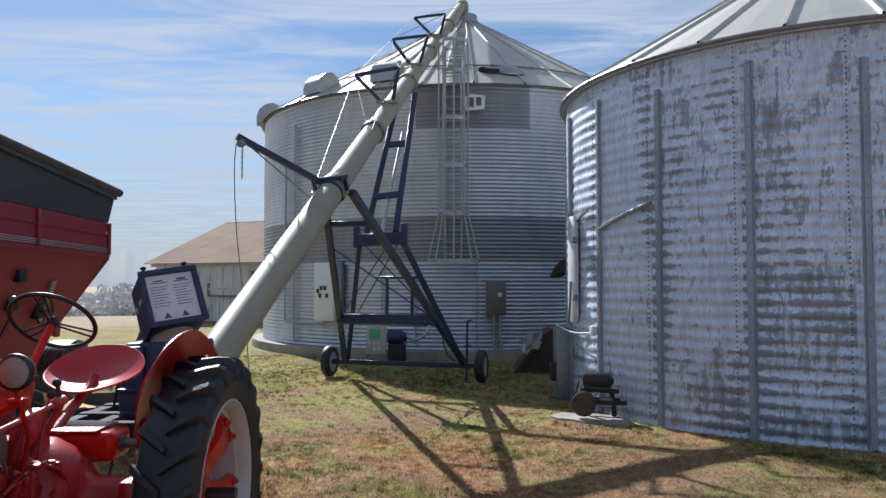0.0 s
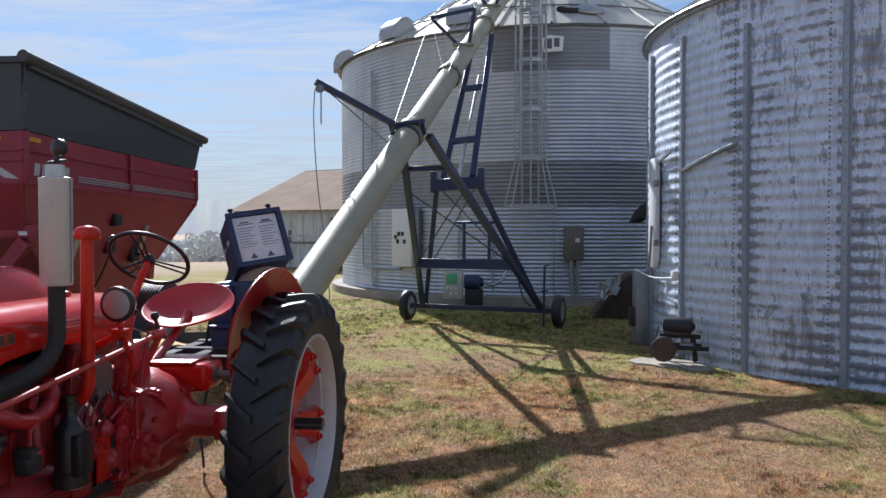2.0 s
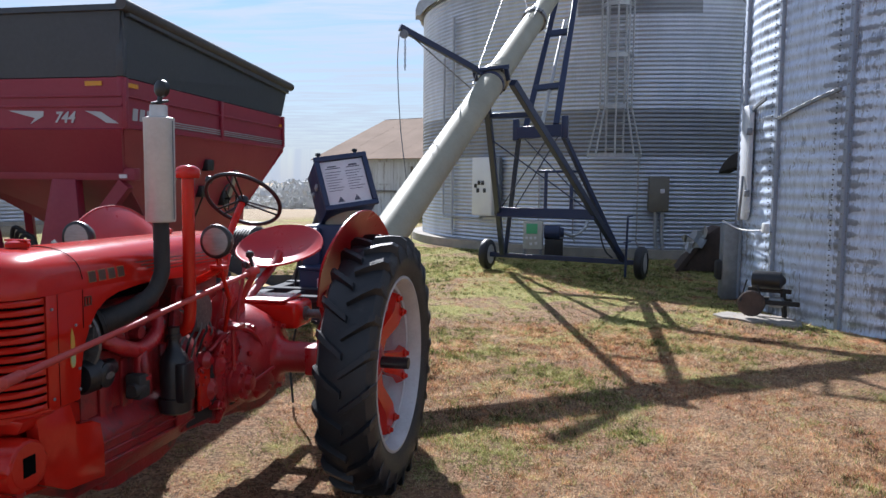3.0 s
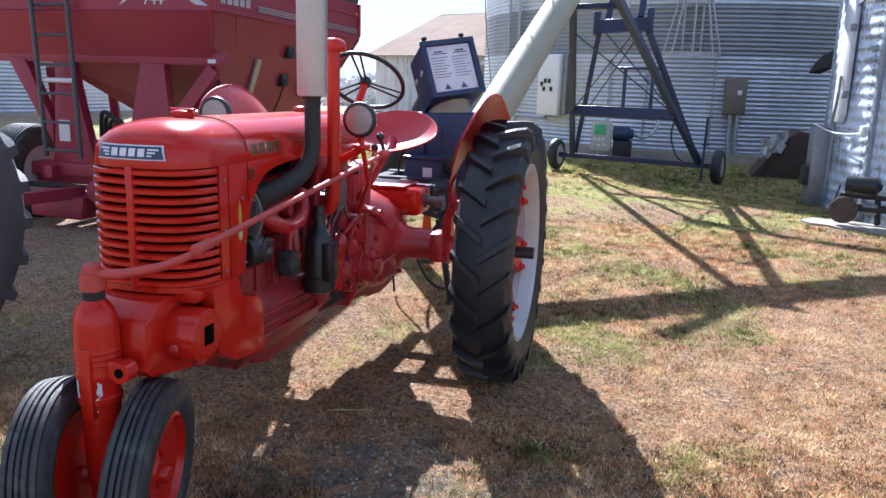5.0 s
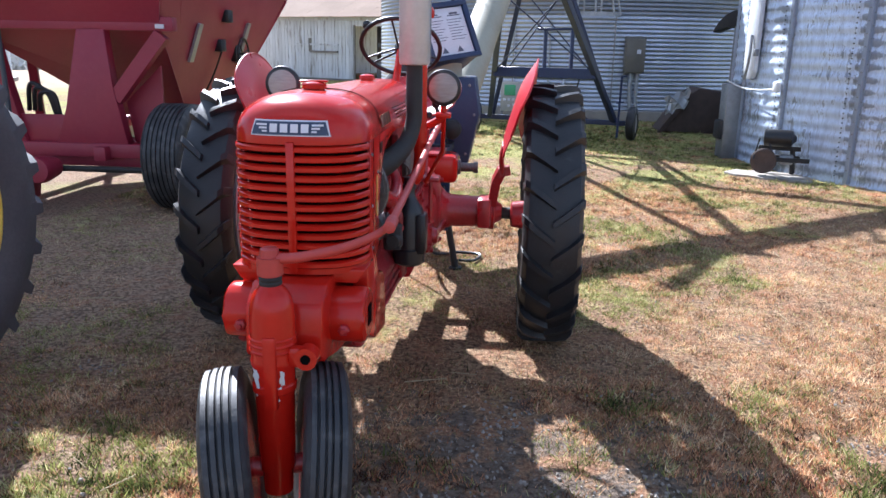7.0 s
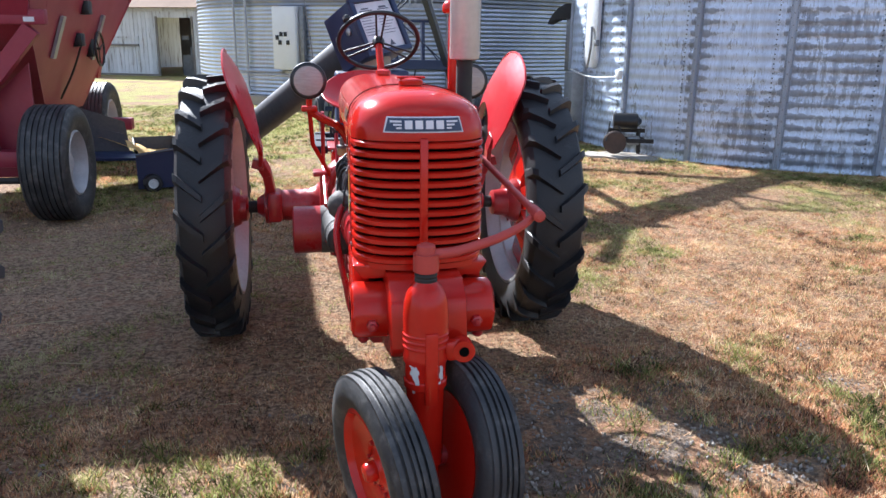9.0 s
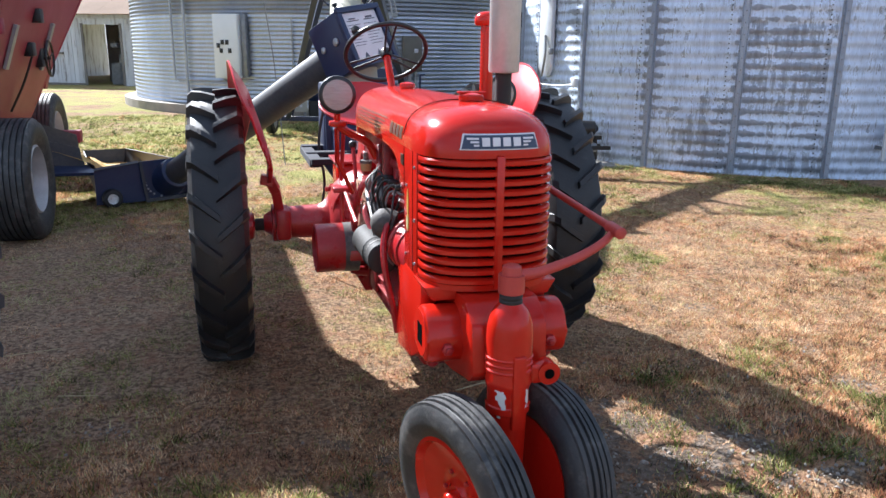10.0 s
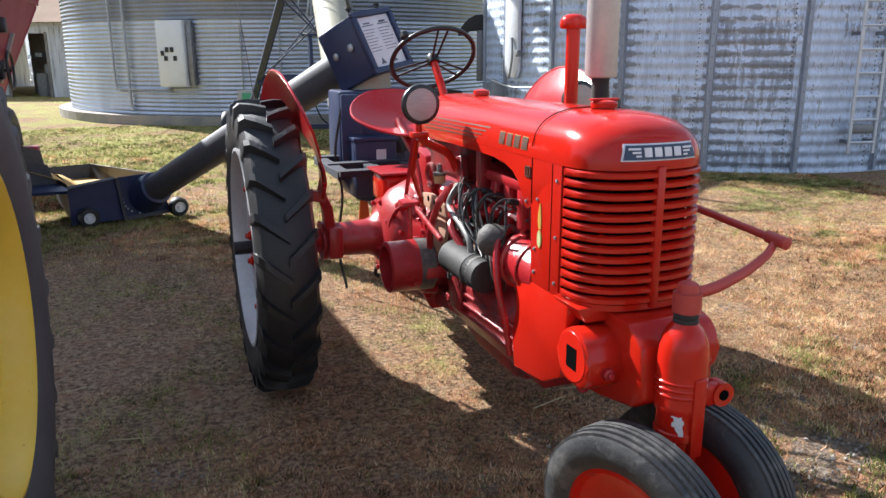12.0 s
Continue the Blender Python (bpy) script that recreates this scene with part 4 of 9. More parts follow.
def old_pose(deg, z, out):
    return Matrix.Translation(pol(OLD, OLD_R + out, deg, z)) @ Matrix.Rotation(radians(deg - 90), 4, "Z")


for k in range(21):
    deg = STIFF[k]
    mid = (deg + 130 + 180) % 360 - 180
    bm = B()
    mm = old_pose(deg, 0, 0.0)
    prof = [(-0.054, 0.010), (-0.052, 0.018), (-0.032, 0.018), (-0.026, 0.056), (0.026, 0.056), (0.032, 0.018), (0.052, 0.018), (0.054, 0.010)]
    top = 4.45 if k % 2 else 4.58
    rows = [[mm @ Vector((x, y, z)) for x, y in prof] for z in (0.02, 1.5, 3.0, top)]
    grid_surface(bm, rows)
    bm.faces.new([v for v in bm.verts][-8:])
    up = part("upright", bm, M["upright"], old_bin, smooth=False)
    if abs(mid) < 80:
        bm = B()
        z = 0.14
        while z < top - 0.05:
            for x in (-0.042, 0.0, 0.042):
                if x == 0.0:
                    bolt(bm, mm @ Vector((x, 0.056, z + 0.06)), mm.to_3x3() @ Vector((0, 1, 0)), 0.011, 0.009)
                else:
                    bolt(bm, mm @ Vector((x, 0.018, z)), mm.to_3x3() @ Vector((0, 1, 0)), 0.009, 0.008)
            z += 0.155
        tagged(part("upright_bolts", bm, M["galv_dull"], up), kind="stuff")
        # seam of closely set bolts beside the upright
        bm = B()
        z = 0.1
        mm2 = old_pose(deg - 1.75 - 0.8, 0, 0.004)
        while z < 4.8:
            bolt(bm, mm2 @ Vector((0, 0.006, z)), mm2.to_3x3() @ Vector((0, 1, 0)), 0.010, 0.009)
            z += 0.0625
        tagged(part("seam_bolts", bm, M["soot"], old_bin), kind="stuff")
bm = B()
ring_band(bm, OLD, OLD_R - 0.06, OLD_R + 0.09, OLD_EAVE - 0.03, OLD_EAVE + 0.02)
part("eave_ring", bm, M["galv"], old_bin)
bm = B()
tube_path(bm, [pol(OLD, OLD_R + 0.10, a, OLD_EAVE + 0.02) for a in range(0, 361, 5)], 0.03, 6, False)
part("eave_roll", bm, M["galv_dull"], old_bin)
roof_panels(old_bin, OLD, OLD_R + 0.12, OLD_EAVE + 0.02, 0.35, OLD_EAVE + 2.35, 26, M["roof"], 0.05, 3)
bm = B()
lathe(bm, (OLD[0], OLD[1], OLD_EAVE + 2.3), (0, 0, 1), [(0, 0.42), (0.1, 0.42), (0.25, 0.3), (0.3, 0.02)], 24)
part("roof_cap", bm, M["galv"], old_bin)
for d0, z0, d1, z1 in ((-161.0, 2.67, -145.9, 2.95), (-172.3, 2.86, -165.8, 2.98)):
    bm = B()
    pts = [pol(OLD, OLD_R + 0.045, d0 + (d1 - d0) * k / 5, z0 + (z1 - z0) * k / 5) for k in range(6)]
    for p, q in zip(pts, pts[1:]):
        beam(bm, p, q, 0.03, 0.05)
    part("brace_strap", bm, M["galv_dull"], old_bin)

# ---- bin beyond the wagon ----
FAR_BIN = (-26.75, 26.43)
far_bin = thing("grain_bin", FAR_BIN[0], FAR_BIN[1], 0.0, "distant galvanised corrugated grain bin beyond the wagon", "grain bin", "grain bins")
for i in range(5):
    for k in range(10):
        bm = B(); corrugated(bm, FAR_BIN, 6.0, 0.15 + 1.1 * i, 0.15 + 1.1 * (i + 1), 36 * k, 36 * (k + 1), 0.1375, 0.012, 4, 5); part("wall_sheet", bm, M["steel"], far_bin)
roof_panels(far_bin, FAR_BIN, 6.1, 5.63, 0.4, 8.9, 24, M["roof"], 0.05)
bm = B(); lathe(bm, (FAR_BIN[0], FAR_BIN[1], -0.3), (0, 0, 1), [(0, 6.2), (0.45, 6.2), (0.45, 5.9)], 64); part("foundation", bm, M["concrete"], far_bin)

# ---- red tractor ----
TX = -2.21
tractor = thing("tractor", TX, 3.1, 0.0, "old red row-crop tractor with narrow front wheels parked on grass", "tractor")


def tp(name, bm, material, parent=tractor, label="", smooth=True):
    bmesh.ops.translate(bm, verts=bm.verts, vec=(TX, 0, 0))
    return part(name, bm, material, parent, label, smooth)


def wheel_pt(c, x, r, th):
    return Vector((c[0] + x, c[1] - r * math.sin(th), c[2] + r * math.cos(th)))


def lug_tyre(add, c, R, W, bead, n, lug_h, lug_w, material, parent, sweep=0.17, name="tyre", side_lug=0.04):
    """A bar-tread tyre: a carcass, and joined chevron lugs."""
    bm = B()
    h = W / 2
    prof = [(-h * 0.72, bead), (-h * 0.86, bead + 0.03), (-h * 1.0, bead + (R - bead) * 0.45), (-h * 0.97, R - lug_h - 0.055), (-h * 0.82, R - lug_h - 0.016), (-h * 0.45, R - lug_h), (0, R - lug_h + 0.004),
            (h * 0.45, R - lug_h), (h * 0.82, R - lug_h - 0.016), (h * 0.97, R - lug_h - 0.055), (h * 1.0, bead + (R - bead) * 0.45), (h * 0.86, bead + 0.03), (h * 0.72, bead)]
    lathe(bm, (c[0], c[1], c[2]), (1, 0, 0), prof, 64, False)
    add(name, bm, material, parent)
    for s in (-1, 1):
        first = None
        for k in range(n):
            t0 = 2 * math.pi * (k + (0.5 if s > 0 else 0)) / n
            if first:
                lug = new("lug", first.data)
                lug.parent = parent
                mid_ = Matrix.Translation(Vector((c[0] + (TX if add is tp else 0), c[1], c[2])) - ORG[parent])
                lug.matrix_local = mid_ @ Matrix.Rotation(t0 - t_first, 4, "X") @ mid_.inverted()
                continue
            bm = B()
            t_first = t0
            rows = []
            for f, rr_, hh in ((-0.04, R - lug_h - 0.01, lug_h + 0.008), (0.45, R - lug_h - 0.012, lug_h + 0.010), (0.80, R - lug_h - 0.02, lug_h + 0.012), (0.97, R - lug_h - 0.045, lug_h + 0.012), (1.0 + side_lug, R - lug_h - 0.10, lug_h * 0.45)):
                x = s * h * f
                t = t0 - sweep * max(0, f) / R * 0.72
                dw = lug_w / 2 / R * (1.0 + 0.25 * max(f, 0))
                rows.append([wheel_pt(c, x, rr_, t - dw * 1.25), wheel_pt(c, x, rr_ + hh, t - dw * 0.8), wheel_pt(c, x, rr_ + hh, t + dw * 0.8), wheel_pt(c, x, rr_, t + dw * 1.25)])
            vs = grid_surface(bm, rows)
            bm.faces.new(vs[0]), bm.faces.new(vs[-1])
            first = add("lug", bm, material, parent, smooth=False)


def rear_wheel(s):
    """A rear wheel: bar-tread tyre, pale rim, red spoked centre with its clamps, black axle end."""
    c = (0.926 if s > 0 else -0.882, 4.175, 0.728)
    w = tp("rear_wheel", (lambda b: (lathe(b, (c[0] - 0.02 * s, c[1], c[2]), (s, 0, 0), [(-0.11, 0.10), (-0.05, 0.13), (0.0, 0.13), (0.02, 0.08), (0.03, 0.06)], 24), b)[1])(B()), M["red_cast"], tractor, "rear wheel with pale rim and red centre")
    lug_tyre(tp, c, 0.742, 0.305 if s > 0 else 0.27, 0.49, 24, 0.036, 0.037, M["rubber"], w)
    bm = B()
    lathe(bm, (c[0], c[1], c[2]), (1, 0, 0), [(-0.125, 0.505), (-0.128, 0.49), (-0.105, 0.470), (-0.05, 0.455), (-0.045, 0.435), (0.045, 0.435), (0.05, 0.455), (0.105, 0.470), (0.128, 0.49), (0.125, 0.505), (0.09, 0.49), (-0.09, 0.49), (-0.125, 0.505)], 64, False)
    tp("rim", bm, M["rim_white"], w, "pale grey painted steel rim")
    for k in range(6):
        bm = B()
        th = 2 * math.pi * (k + 0.25) / 6
        rows = []
        for r, half in ((0.10, 0.062), (0.2, 0.070), (0.32, 0.085), (0.41, 0.115), (0.445, 0.125)):
            d = half / r
            xo = -0.03 * s + (0.05 * s if r > 0.3 else 0)
            rows.append([wheel_pt(c, xo - 0.022 * s, r, th - d), wheel_pt(c, xo + 0.018 * s, r, th - d * 0.86), wheel_pt(c, xo + 0.018 * s, r, th + d * 0.86), wheel_pt(c, xo - 0.022 * s, r, th + d)])
        vs = grid_surface(bm, rows, closed=True)
        bm.faces.new(vs[0]), bm.faces.new(vs[-1])
        tp("spoke", bm, M["red"], w)
        for dd in (-0.17, 0.17):
            bm = B()
            p = wheel_pt(c, 0.05 * s, 0.415, th + dd)
            lathe(bm, p, (s, 0, 0), [(-0.03, 0.026), (0.0, 0.026), (0.006, 0.016), (0.018, 0.014), (0.02, 0.008)], 8)
            tp("rim_clamp", bm, M["red"], w)
    bm = B()
    rod(bm, (c[0] + 0.0, c[1], c[2]), (c[0] + 0.17 * s, c[1], c[2]), 0.034, 16)
    tp("axle_end", bm, M["black"], w, "black axle end")


rear_wheel(1)
rear_wheel(-1)


STEER = Matrix.Translation((-0.02, 1.965, 0)) @ Matrix.Rotation(radians(17), 4, "Z")


def front_wheel(s):
    """A ribbed front tyre on a dished red wheel, leaning out slightly at the top."""
    lean = STEER @ Matrix.Translation((0.14 * s, 0.02, 0.325)) @ Matrix.Rotation(radians(5.0 * s), 4, "Y")
    bm = B()
    prof = [(-0.050, 0.205), (-0.066, 0.225), (-0.075, 0.262), (-0.067, 0.296), (-0.056, 0.312)]
    for a, b_ in ((-0.056, -0.036), (-0.030, -0.012), (-0.007, 0.007), (0.012, 0.030), (0.036, 0.056)):
        top = 0.326 - abs((a + b_) / 2) * 0.12
        prof += [(a, top - 0.010), (a + 0.002, top), (b_ - 0.002, top), (b_, top - 0.010)]
    prof += [(0.056, 0.312), (0.067, 0.296), (0.075, 0.262), (0.066, 0.225), (0.050, 0.205)]
    lathe(bm, (0, 0, 0), (1, 0, 0), prof, 56, False)
    bmesh.ops.transform(bm, matrix=lean, verts=bm.verts)
    w = tp("front_wheel", bm, M["rubber_dust"], tractor, "front wheel with ribbed dusty tyre and dished red centre")
    bm = B()
    lathe(bm, (0, 0, 0), (s, 0, 0), [(-0.06, 0.21), (0.055, 0.215), (0.06, 0.20), (0.035, 0.188), (0.022, 0.15), (0.012, 0.11), (0.012, 0.07), (0.02, 0.052), (0.03, 0.045)], 40)
    bmesh.ops.transform(bm, matrix=lean, verts=bm.verts)
    tp("rim", bm, M["red"], w)
    bm = B()
    lathe(bm, (0, 0, 0), (s, 0, 0), [(0.025, 0.034), (0.058, 0.032), (0.066, 0.026), (0.068, 0.01)], 20)
    bmesh.ops.transform(bm, matrix=lean, verts=bm.verts)
    tp("hub_cap", bm, M["red"], w)
    for k in range(6):
        bm = B()
        a = k * math.pi / 3
        bolt(bm, (0.012 * s, 0.085 * math.cos(a), 0.085 * math.sin(a)), (s, 0, 0), 0.008, 0.008)
        bmesh.ops.transform(bm, matrix=lean, verts=bm.verts)
        tp("wheel_bolt", bm, M["red_cast"], w)
    bm = B()
    rod(bm, STEER @ Vector((0, 0.02, 0.31)), lean @ Vector((0, 0, 0)), 0.032, 12)
    tp("front_axle", bm, M["red_cast"])


front_wheel(1)
front_wheel(-1)

# steering pedestal
PX, PY = -0.02, 1.965
bm = B()
lathe(bm, (PX, PY, 0.24), (0, 0, 1), [(0, 0.046), (0.08, 0.050), (0.09, 0.058), (0.34, 0.062), (0.36, 0.064), (0.365, 0.070), (0.385, 0.070), (0.39, 0.066), (0.44, 0.067), (0.455, 0.073), (0.47, 0.073), (0.48, 0.070), (0.60, 0.072), (0.64, 0.069), (0.67, 0.061), (0.69, 0.050), (0.70, 0.040), (0.71, 0.034)], 32)
ped = tp("pedestal", bm, M["red"], tractor, "red cast steering pedestal with chipped paint")
for k in range(3):
    bm = B()
    lathe(bm, (PX, PY, 0.735 + 0.020 * k), (0, 0, 1), [(0, 0.070), (0.004, 0.0745), (0.008, 0.0745), (0.012, 0.070)], 32)
    tp("cast_ring", bm, M["red"], ped)
bm = B(); box(bm, (PX - 0.012, PY - 0.079, 0.56), (PX + 0.030, PY - 0.05, 0.80), 0.006); tp("cast_rib", bm, M["red"], ped)
bm = B()
box(bm, (PX + 0.055, PY - 0.045, 0.69), (PX + 0.12, PY - 0.005, 0.76), 0.016)
lathe(bm, (PX + 0.115, PY - 0.05, 0.725), (0, 1, 0), [(0, 0.036), (0.05, 0.036)], 18)
tp("tow_lug", bm, M["red"], ped)
# near-black disc paints the shade inside the lug's hole
bm = B()
rod(bm, (PX + 0.115, PY - 0.053, 0.725), (PX + 0.115, PY - 0.046, 0.725), 0.016, 14)
tp("lug_hole", bm, M["void"], ped)
crg = random.Random(9)
for zz, aa, ww, hh in ((0.665, -128, 17, 0.030), (0.632, -120, 9, 0.014), (0.690, -140, 7, 0.012), (0.600, -134, 6, 0.010), (0.660, -52, 8, 0.034), (0.622, -58, 6, 0.012), (0.640, -84, 4, 0.008), (0.585, -66, 7, 0.009), (0.70, -100, 3, 0.006)):
    bm = B()
    rr_ = 0.0640 if zz < 0.61 else 0.0690
    ring = []
    for k in range(16):
        a, j = k * math.pi / 8, crg.uniform(0.55, 1.15)
        th = radians(aa + ww * j * math.cos(a))
        ring.append(bm.verts.new((PX + rr_ * math.cos(th), PY + rr_ * math.sin(th), zz + hh * j * math.sin(a))))
    mid = bm.verts.new((PX + (rr_ + 0.0008) * math.cos(radians(aa)), PY + (rr_ + 0.0008) * math.sin(radians(aa)), zz))
    for k in range(16):
        bm.faces.new((ring[k], ring[(k + 1) % 16], mid))
    tp("paint_chip", bm, M["chip"], ped)
bm = B()
lathe(bm, (PX, PY, 0.945), (0, 0, 1), [(0, 0.032), (0.035, 0.032), (0.035, 0.040), (0.085, 0.040), (0.09, 0.040), (0.09, 0.030), (0.115, 0.028), (0.12, 0.02)], 24)
tp("steering_arm_hub", bm, M["red_dull"])
bm = B(); lathe(bm, (PX, PY, 0.948), (0, 0, 1), [(0, 0.035), (0.008, 0.036), (0.012, 0.033), (0.020, 0.036), (0.028, 0.033)], 24); tp("steering_shaft_neck", bm, M["soot"])
bm = B()
pts = curve_pts([(PX + 0.02, PY, 1.03), (0.08, 1.968, 1.038), (0.20, 1.99, 1.065), (0.29, 2.01, 1.10), (0.335, 2.03, 1.128)], 6)
tube_path(bm, pts, 0.02, 12, radii=[0.018 - 0.006 * min(1, i / (len(pts) - 1)) for i in range(len(pts))])
tp("steering_arm", bm, M["red_dull"])
bm = B()
rod(bm, (0.343, 2.015, 1.136), (0.325, 3.80, 1.28), 0.0125, 14)
lathe(bm, (0.3435, 1.985, 1.134), (-0.01, 1, 0.08), [(0, 0.012), (0.004, 0.019), (0.08, 0.019), (0.09, 0.013)], 14)
rod(bm, (0.3435, 1.9835, 1.134), (0.3435, 1.9845, 1.134), 0.009, 10)
lathe(bm, (0.325, 3.72, 1.276), (0, 1, 0.08), [(0, 0.017), (0.01, 0.025), (0.10, 0.025), (0.11, 0.012)], 14)
tp("drag_link", bm, M["red_dull"], tractor, "long faded red steering rod")
bm = B()
rod(bm, (0.325, 3.80, 1.28), (0.30, 3.80, 1.36), 0.011, 8)
lathe(bm, (0.30, 3.80, 1.35), (0, 0, 1), [(0, 0.012), (0.012, 0.022), (0.03, 0.022), (0.04, 0.01)], 12)
tp("link_knob", bm, M["black"])
bm = B()
tube_path(bm, [(0.325, 3.80, 1.27), (0.24, 3.82, 1.12), (0.16, 3.84, 1.02)], 0.018, 10)
tp("rear_steering_arm", bm, M["red_dull"])

# front bolster
bm = B()
prism(bm, [(2.0, 0.70), (2.02, 0.86), (2.10, 0.915), (2.42, 0.93), (2.72, 0.86), (2.80, 0.60), (2.45, 0.60), (2.22, 0.63), (2.05, 0.66)], "x", -0.125, 0.125, 0.012)
bol = tp("front_bolster", bm, M["red"], tractor)
for s in (-1, 1):
    bm = B()
    prof = []
    for a in range(0, 181, 20):
        prof.append((2.205 - 0.095 * math.cos(radians(a)), 0.78 + 0.095 * math.sin(radians(a))))
    prof += [(2.30, 0.74), (2.285, 0.71), (2.25, 0.69), (2.16, 0.69), (2.125, 0.71), (2.11, 0.74)]
    prism(bm, prof, "x", s * 0.10, s * 0.240, 0.016)
    hb = tp("bolster_box", bm, M["red"], tractor)
    # flat near-black patch paints the shade of a square hole
    bm = B(); box(bm, (min(s * 0.2415, s * 0.2435), 2.176, 0.745), (max(s * 0.2415, s * 0.2435), 2.234, 0.815)); tp("square_socket", bm, M["void"], hb)
    bm = B(); lathe(bm, (s * 0.240, 2.205, 0.783), (s, 0, 0), [(0, 0.080), (0.002, 0.078)], 32); tp("box_face", bm, M["red"], hb)
    bm = B(); bolt(bm, (s * 0.175, 2.112, 0.755), (0, -1, 0), 0.02, 0.018); bolt(bm, (s * 0.175, 2.094, 0.755), (0, -1, 0), 0.011, 0.012); tp("box_bolt", bm, M["red_cast"], hb)
    bm = B(); lathe(bm, (s * 0.20, 2.2, 0.69), (0, 0, -1), [(0, 0.022), (0.02, 0.02), (0.03, 0.01)], 10); tp("drain_plug", bm, M["red_cast"], hb)
    # frame rail sweeping back to the engine
    bm = B()
    back_edge = [(2.64, 0.70), (2.62, 0.80), (2.57, 0.827), (2.47, 0.835), (2.45, 0.93)] if s > 0 else [(2.66, 0.70), (2.62, 0.80), (2.64, 0.93)]
    prism(bm, [(2.27, 0.93), (2.30, 0.67), (2.42, 0.605), (2.64, 0.575)] + back_edge, "x", s * 0.17, s * 0.2235, 0.006)
    tp("frame_rail", bm, M["red"], bol)
bm = B()
prism(bm, [(-0.20, 0.885), (0.20, 0.885), (0.232, 0.935), (-0.232, 0.935)], "y", 2.20, 2.36, 0.008)
tp("grille_sill", bm, M["red"], bol)


def nose(u, s=1.0, back=0.0):
    """The front's outline in plan, u from -1 (its one side) to 1."""
    a = u * math.pi / 2
    return (0.225 * s * math.copysign(abs(math.sin(a)) ** 0.75, a), 2.150 + back + 0.19 * (1 - abs(math.cos(a)) ** 0.85))


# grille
# near-black sheet behind the bars stands for the shade in there
grille = tp("grille_shell", (lambda b: (grid_surface(b, [[(*nose(u / 14, 0.93, 0.035), z) for u in range(-14, 15)] for z in (0.93, 1.15, 1.37)]), b)[1])(B()), M["void"], tractor, "near-black sheet painting the shade behind the grille")
for k in range(13):
    z = 0.957 + 0.0318 * k
    bm = B()
    rows = [[(*nose(u / 14, (1.012, 0.985, 1.004)[q], (-0.007, 0.018, 0.0)[q]), z + dz) for u in range(-13, 14)] for q, dz in ((1, 0.010), (2, 0.009), (0, 0.004), (0, -0.008), (2, -0.012), (1, -0.014), (1, 0.010))]
    grid_surface(bm, rows)
    tp("grille_bar", bm, M["red"], grille)
bm = B(); box(bm, (-0.014, 2.139, 0.93), (0.014, 2.165, 1.362), 0.006); tp("centre_strip", bm, M["red"], grille)
bm = B()
grid_surface(bm, [[(*nose(u / 14, 1.0), z) for u in range(-14, 15)] for z in (0.925, 0.944)]); thicken(bm, 0.01)
tp("grille_lower_band", bm, M["red"], grille)

# hood shell, with a rounded nose
HB, HT = 1.352, 1.508
bm = B()
rows = []
for i in range(13):
    t = i / 12
    z = HB + (HT - HB) * math.sin(t * math.pi / 2) ** 1.0
    q = (z - HB) / (HT - HB)
    s = max(0.0, 1 - q ** 2.7) ** (1 / 2.7)
    bk = (1 - s) * 0.24
    front = [Vector((*nose(u / 10, max(s, 0.02), bk), z + 0.0)) for u in range(-10, 11)]
    xl = 0.225 * max(s, 0.02)
    left = [Vector((-xl * (1 - 0.10 * f), 2.34 + bk * 0.6 + (3.74 - 2.34 - bk * 0.6) * f, z - 0.012 * f)) for f in (1.0, 0.8, 0.6, 0.4, 0.22, 0.08)]
    right = [Vector((-p.x, p.y, p.z)) for p in reversed(left)]
    rows.append(left + front + right)
grid_surface(bm, rows)
last = list(bm.verts)[-len(rows[0]):]
bm.faces.new(last)
hood = tp("hood", bm, M["red"], tractor, "rounded glossy red hood")
bm = B()
prism(bm, [(-0.20, 1.25), (0.20, 1.25), (0.20, 1.35), (0.17, 1.43), (0.08, 1.488), (-0.08, 1.488), (-0.17, 1.43), (-0.20, 1.35)], "y", 3.70, 3.745, 0.006)
tp("dash_panel", bm, M["red"], hood)
bm = B()
tube_path(bm, [(x, 2.535 + 0.0 * abs(x), HB + (HT - HB) * max(0.0, 1 - (abs(x) / 0.2255) ** 2.7) ** (1 / 2.7) + 0.0015) for x in [v / 20 * 0.224 for v in range(-20, 21)]], 0.0019, 4)
tp("hood_seam", bm, M["void"], hood)
def hood_x(y, z):
    """Half the hood's width at a depth and height."""
    f = min(1.0, max(0.0, (y - 2.34) / 1.40))
    q = min(0.999, max(0.0, (z + 0.012 * f - HB) / (HT - HB)))
    return 0.225 * (1 - q ** 2.7) ** (1 / 2.7) * (1 - 0.10 * f)


def on_hood(s, y0, y1, za0, za1, zb0, zb1, out=0.0016, n=6):
    """A thin strip on the hood's side, from height za at its front end to zb at its rear."""
    bm = B()
    rows = []
    for k in range(n + 1):
        f = k / n
        y = y0 + (y1 - y0) * f
        lo, hi = za0 + (zb0 - za0) * f, za1 + (zb1 - za1) * f
        rows.append([(s * (hood_x(y, z) + out), y, z) for z in (lo, (lo + hi) / 2, hi)])
    grid_surface(bm, rows)
    return bm


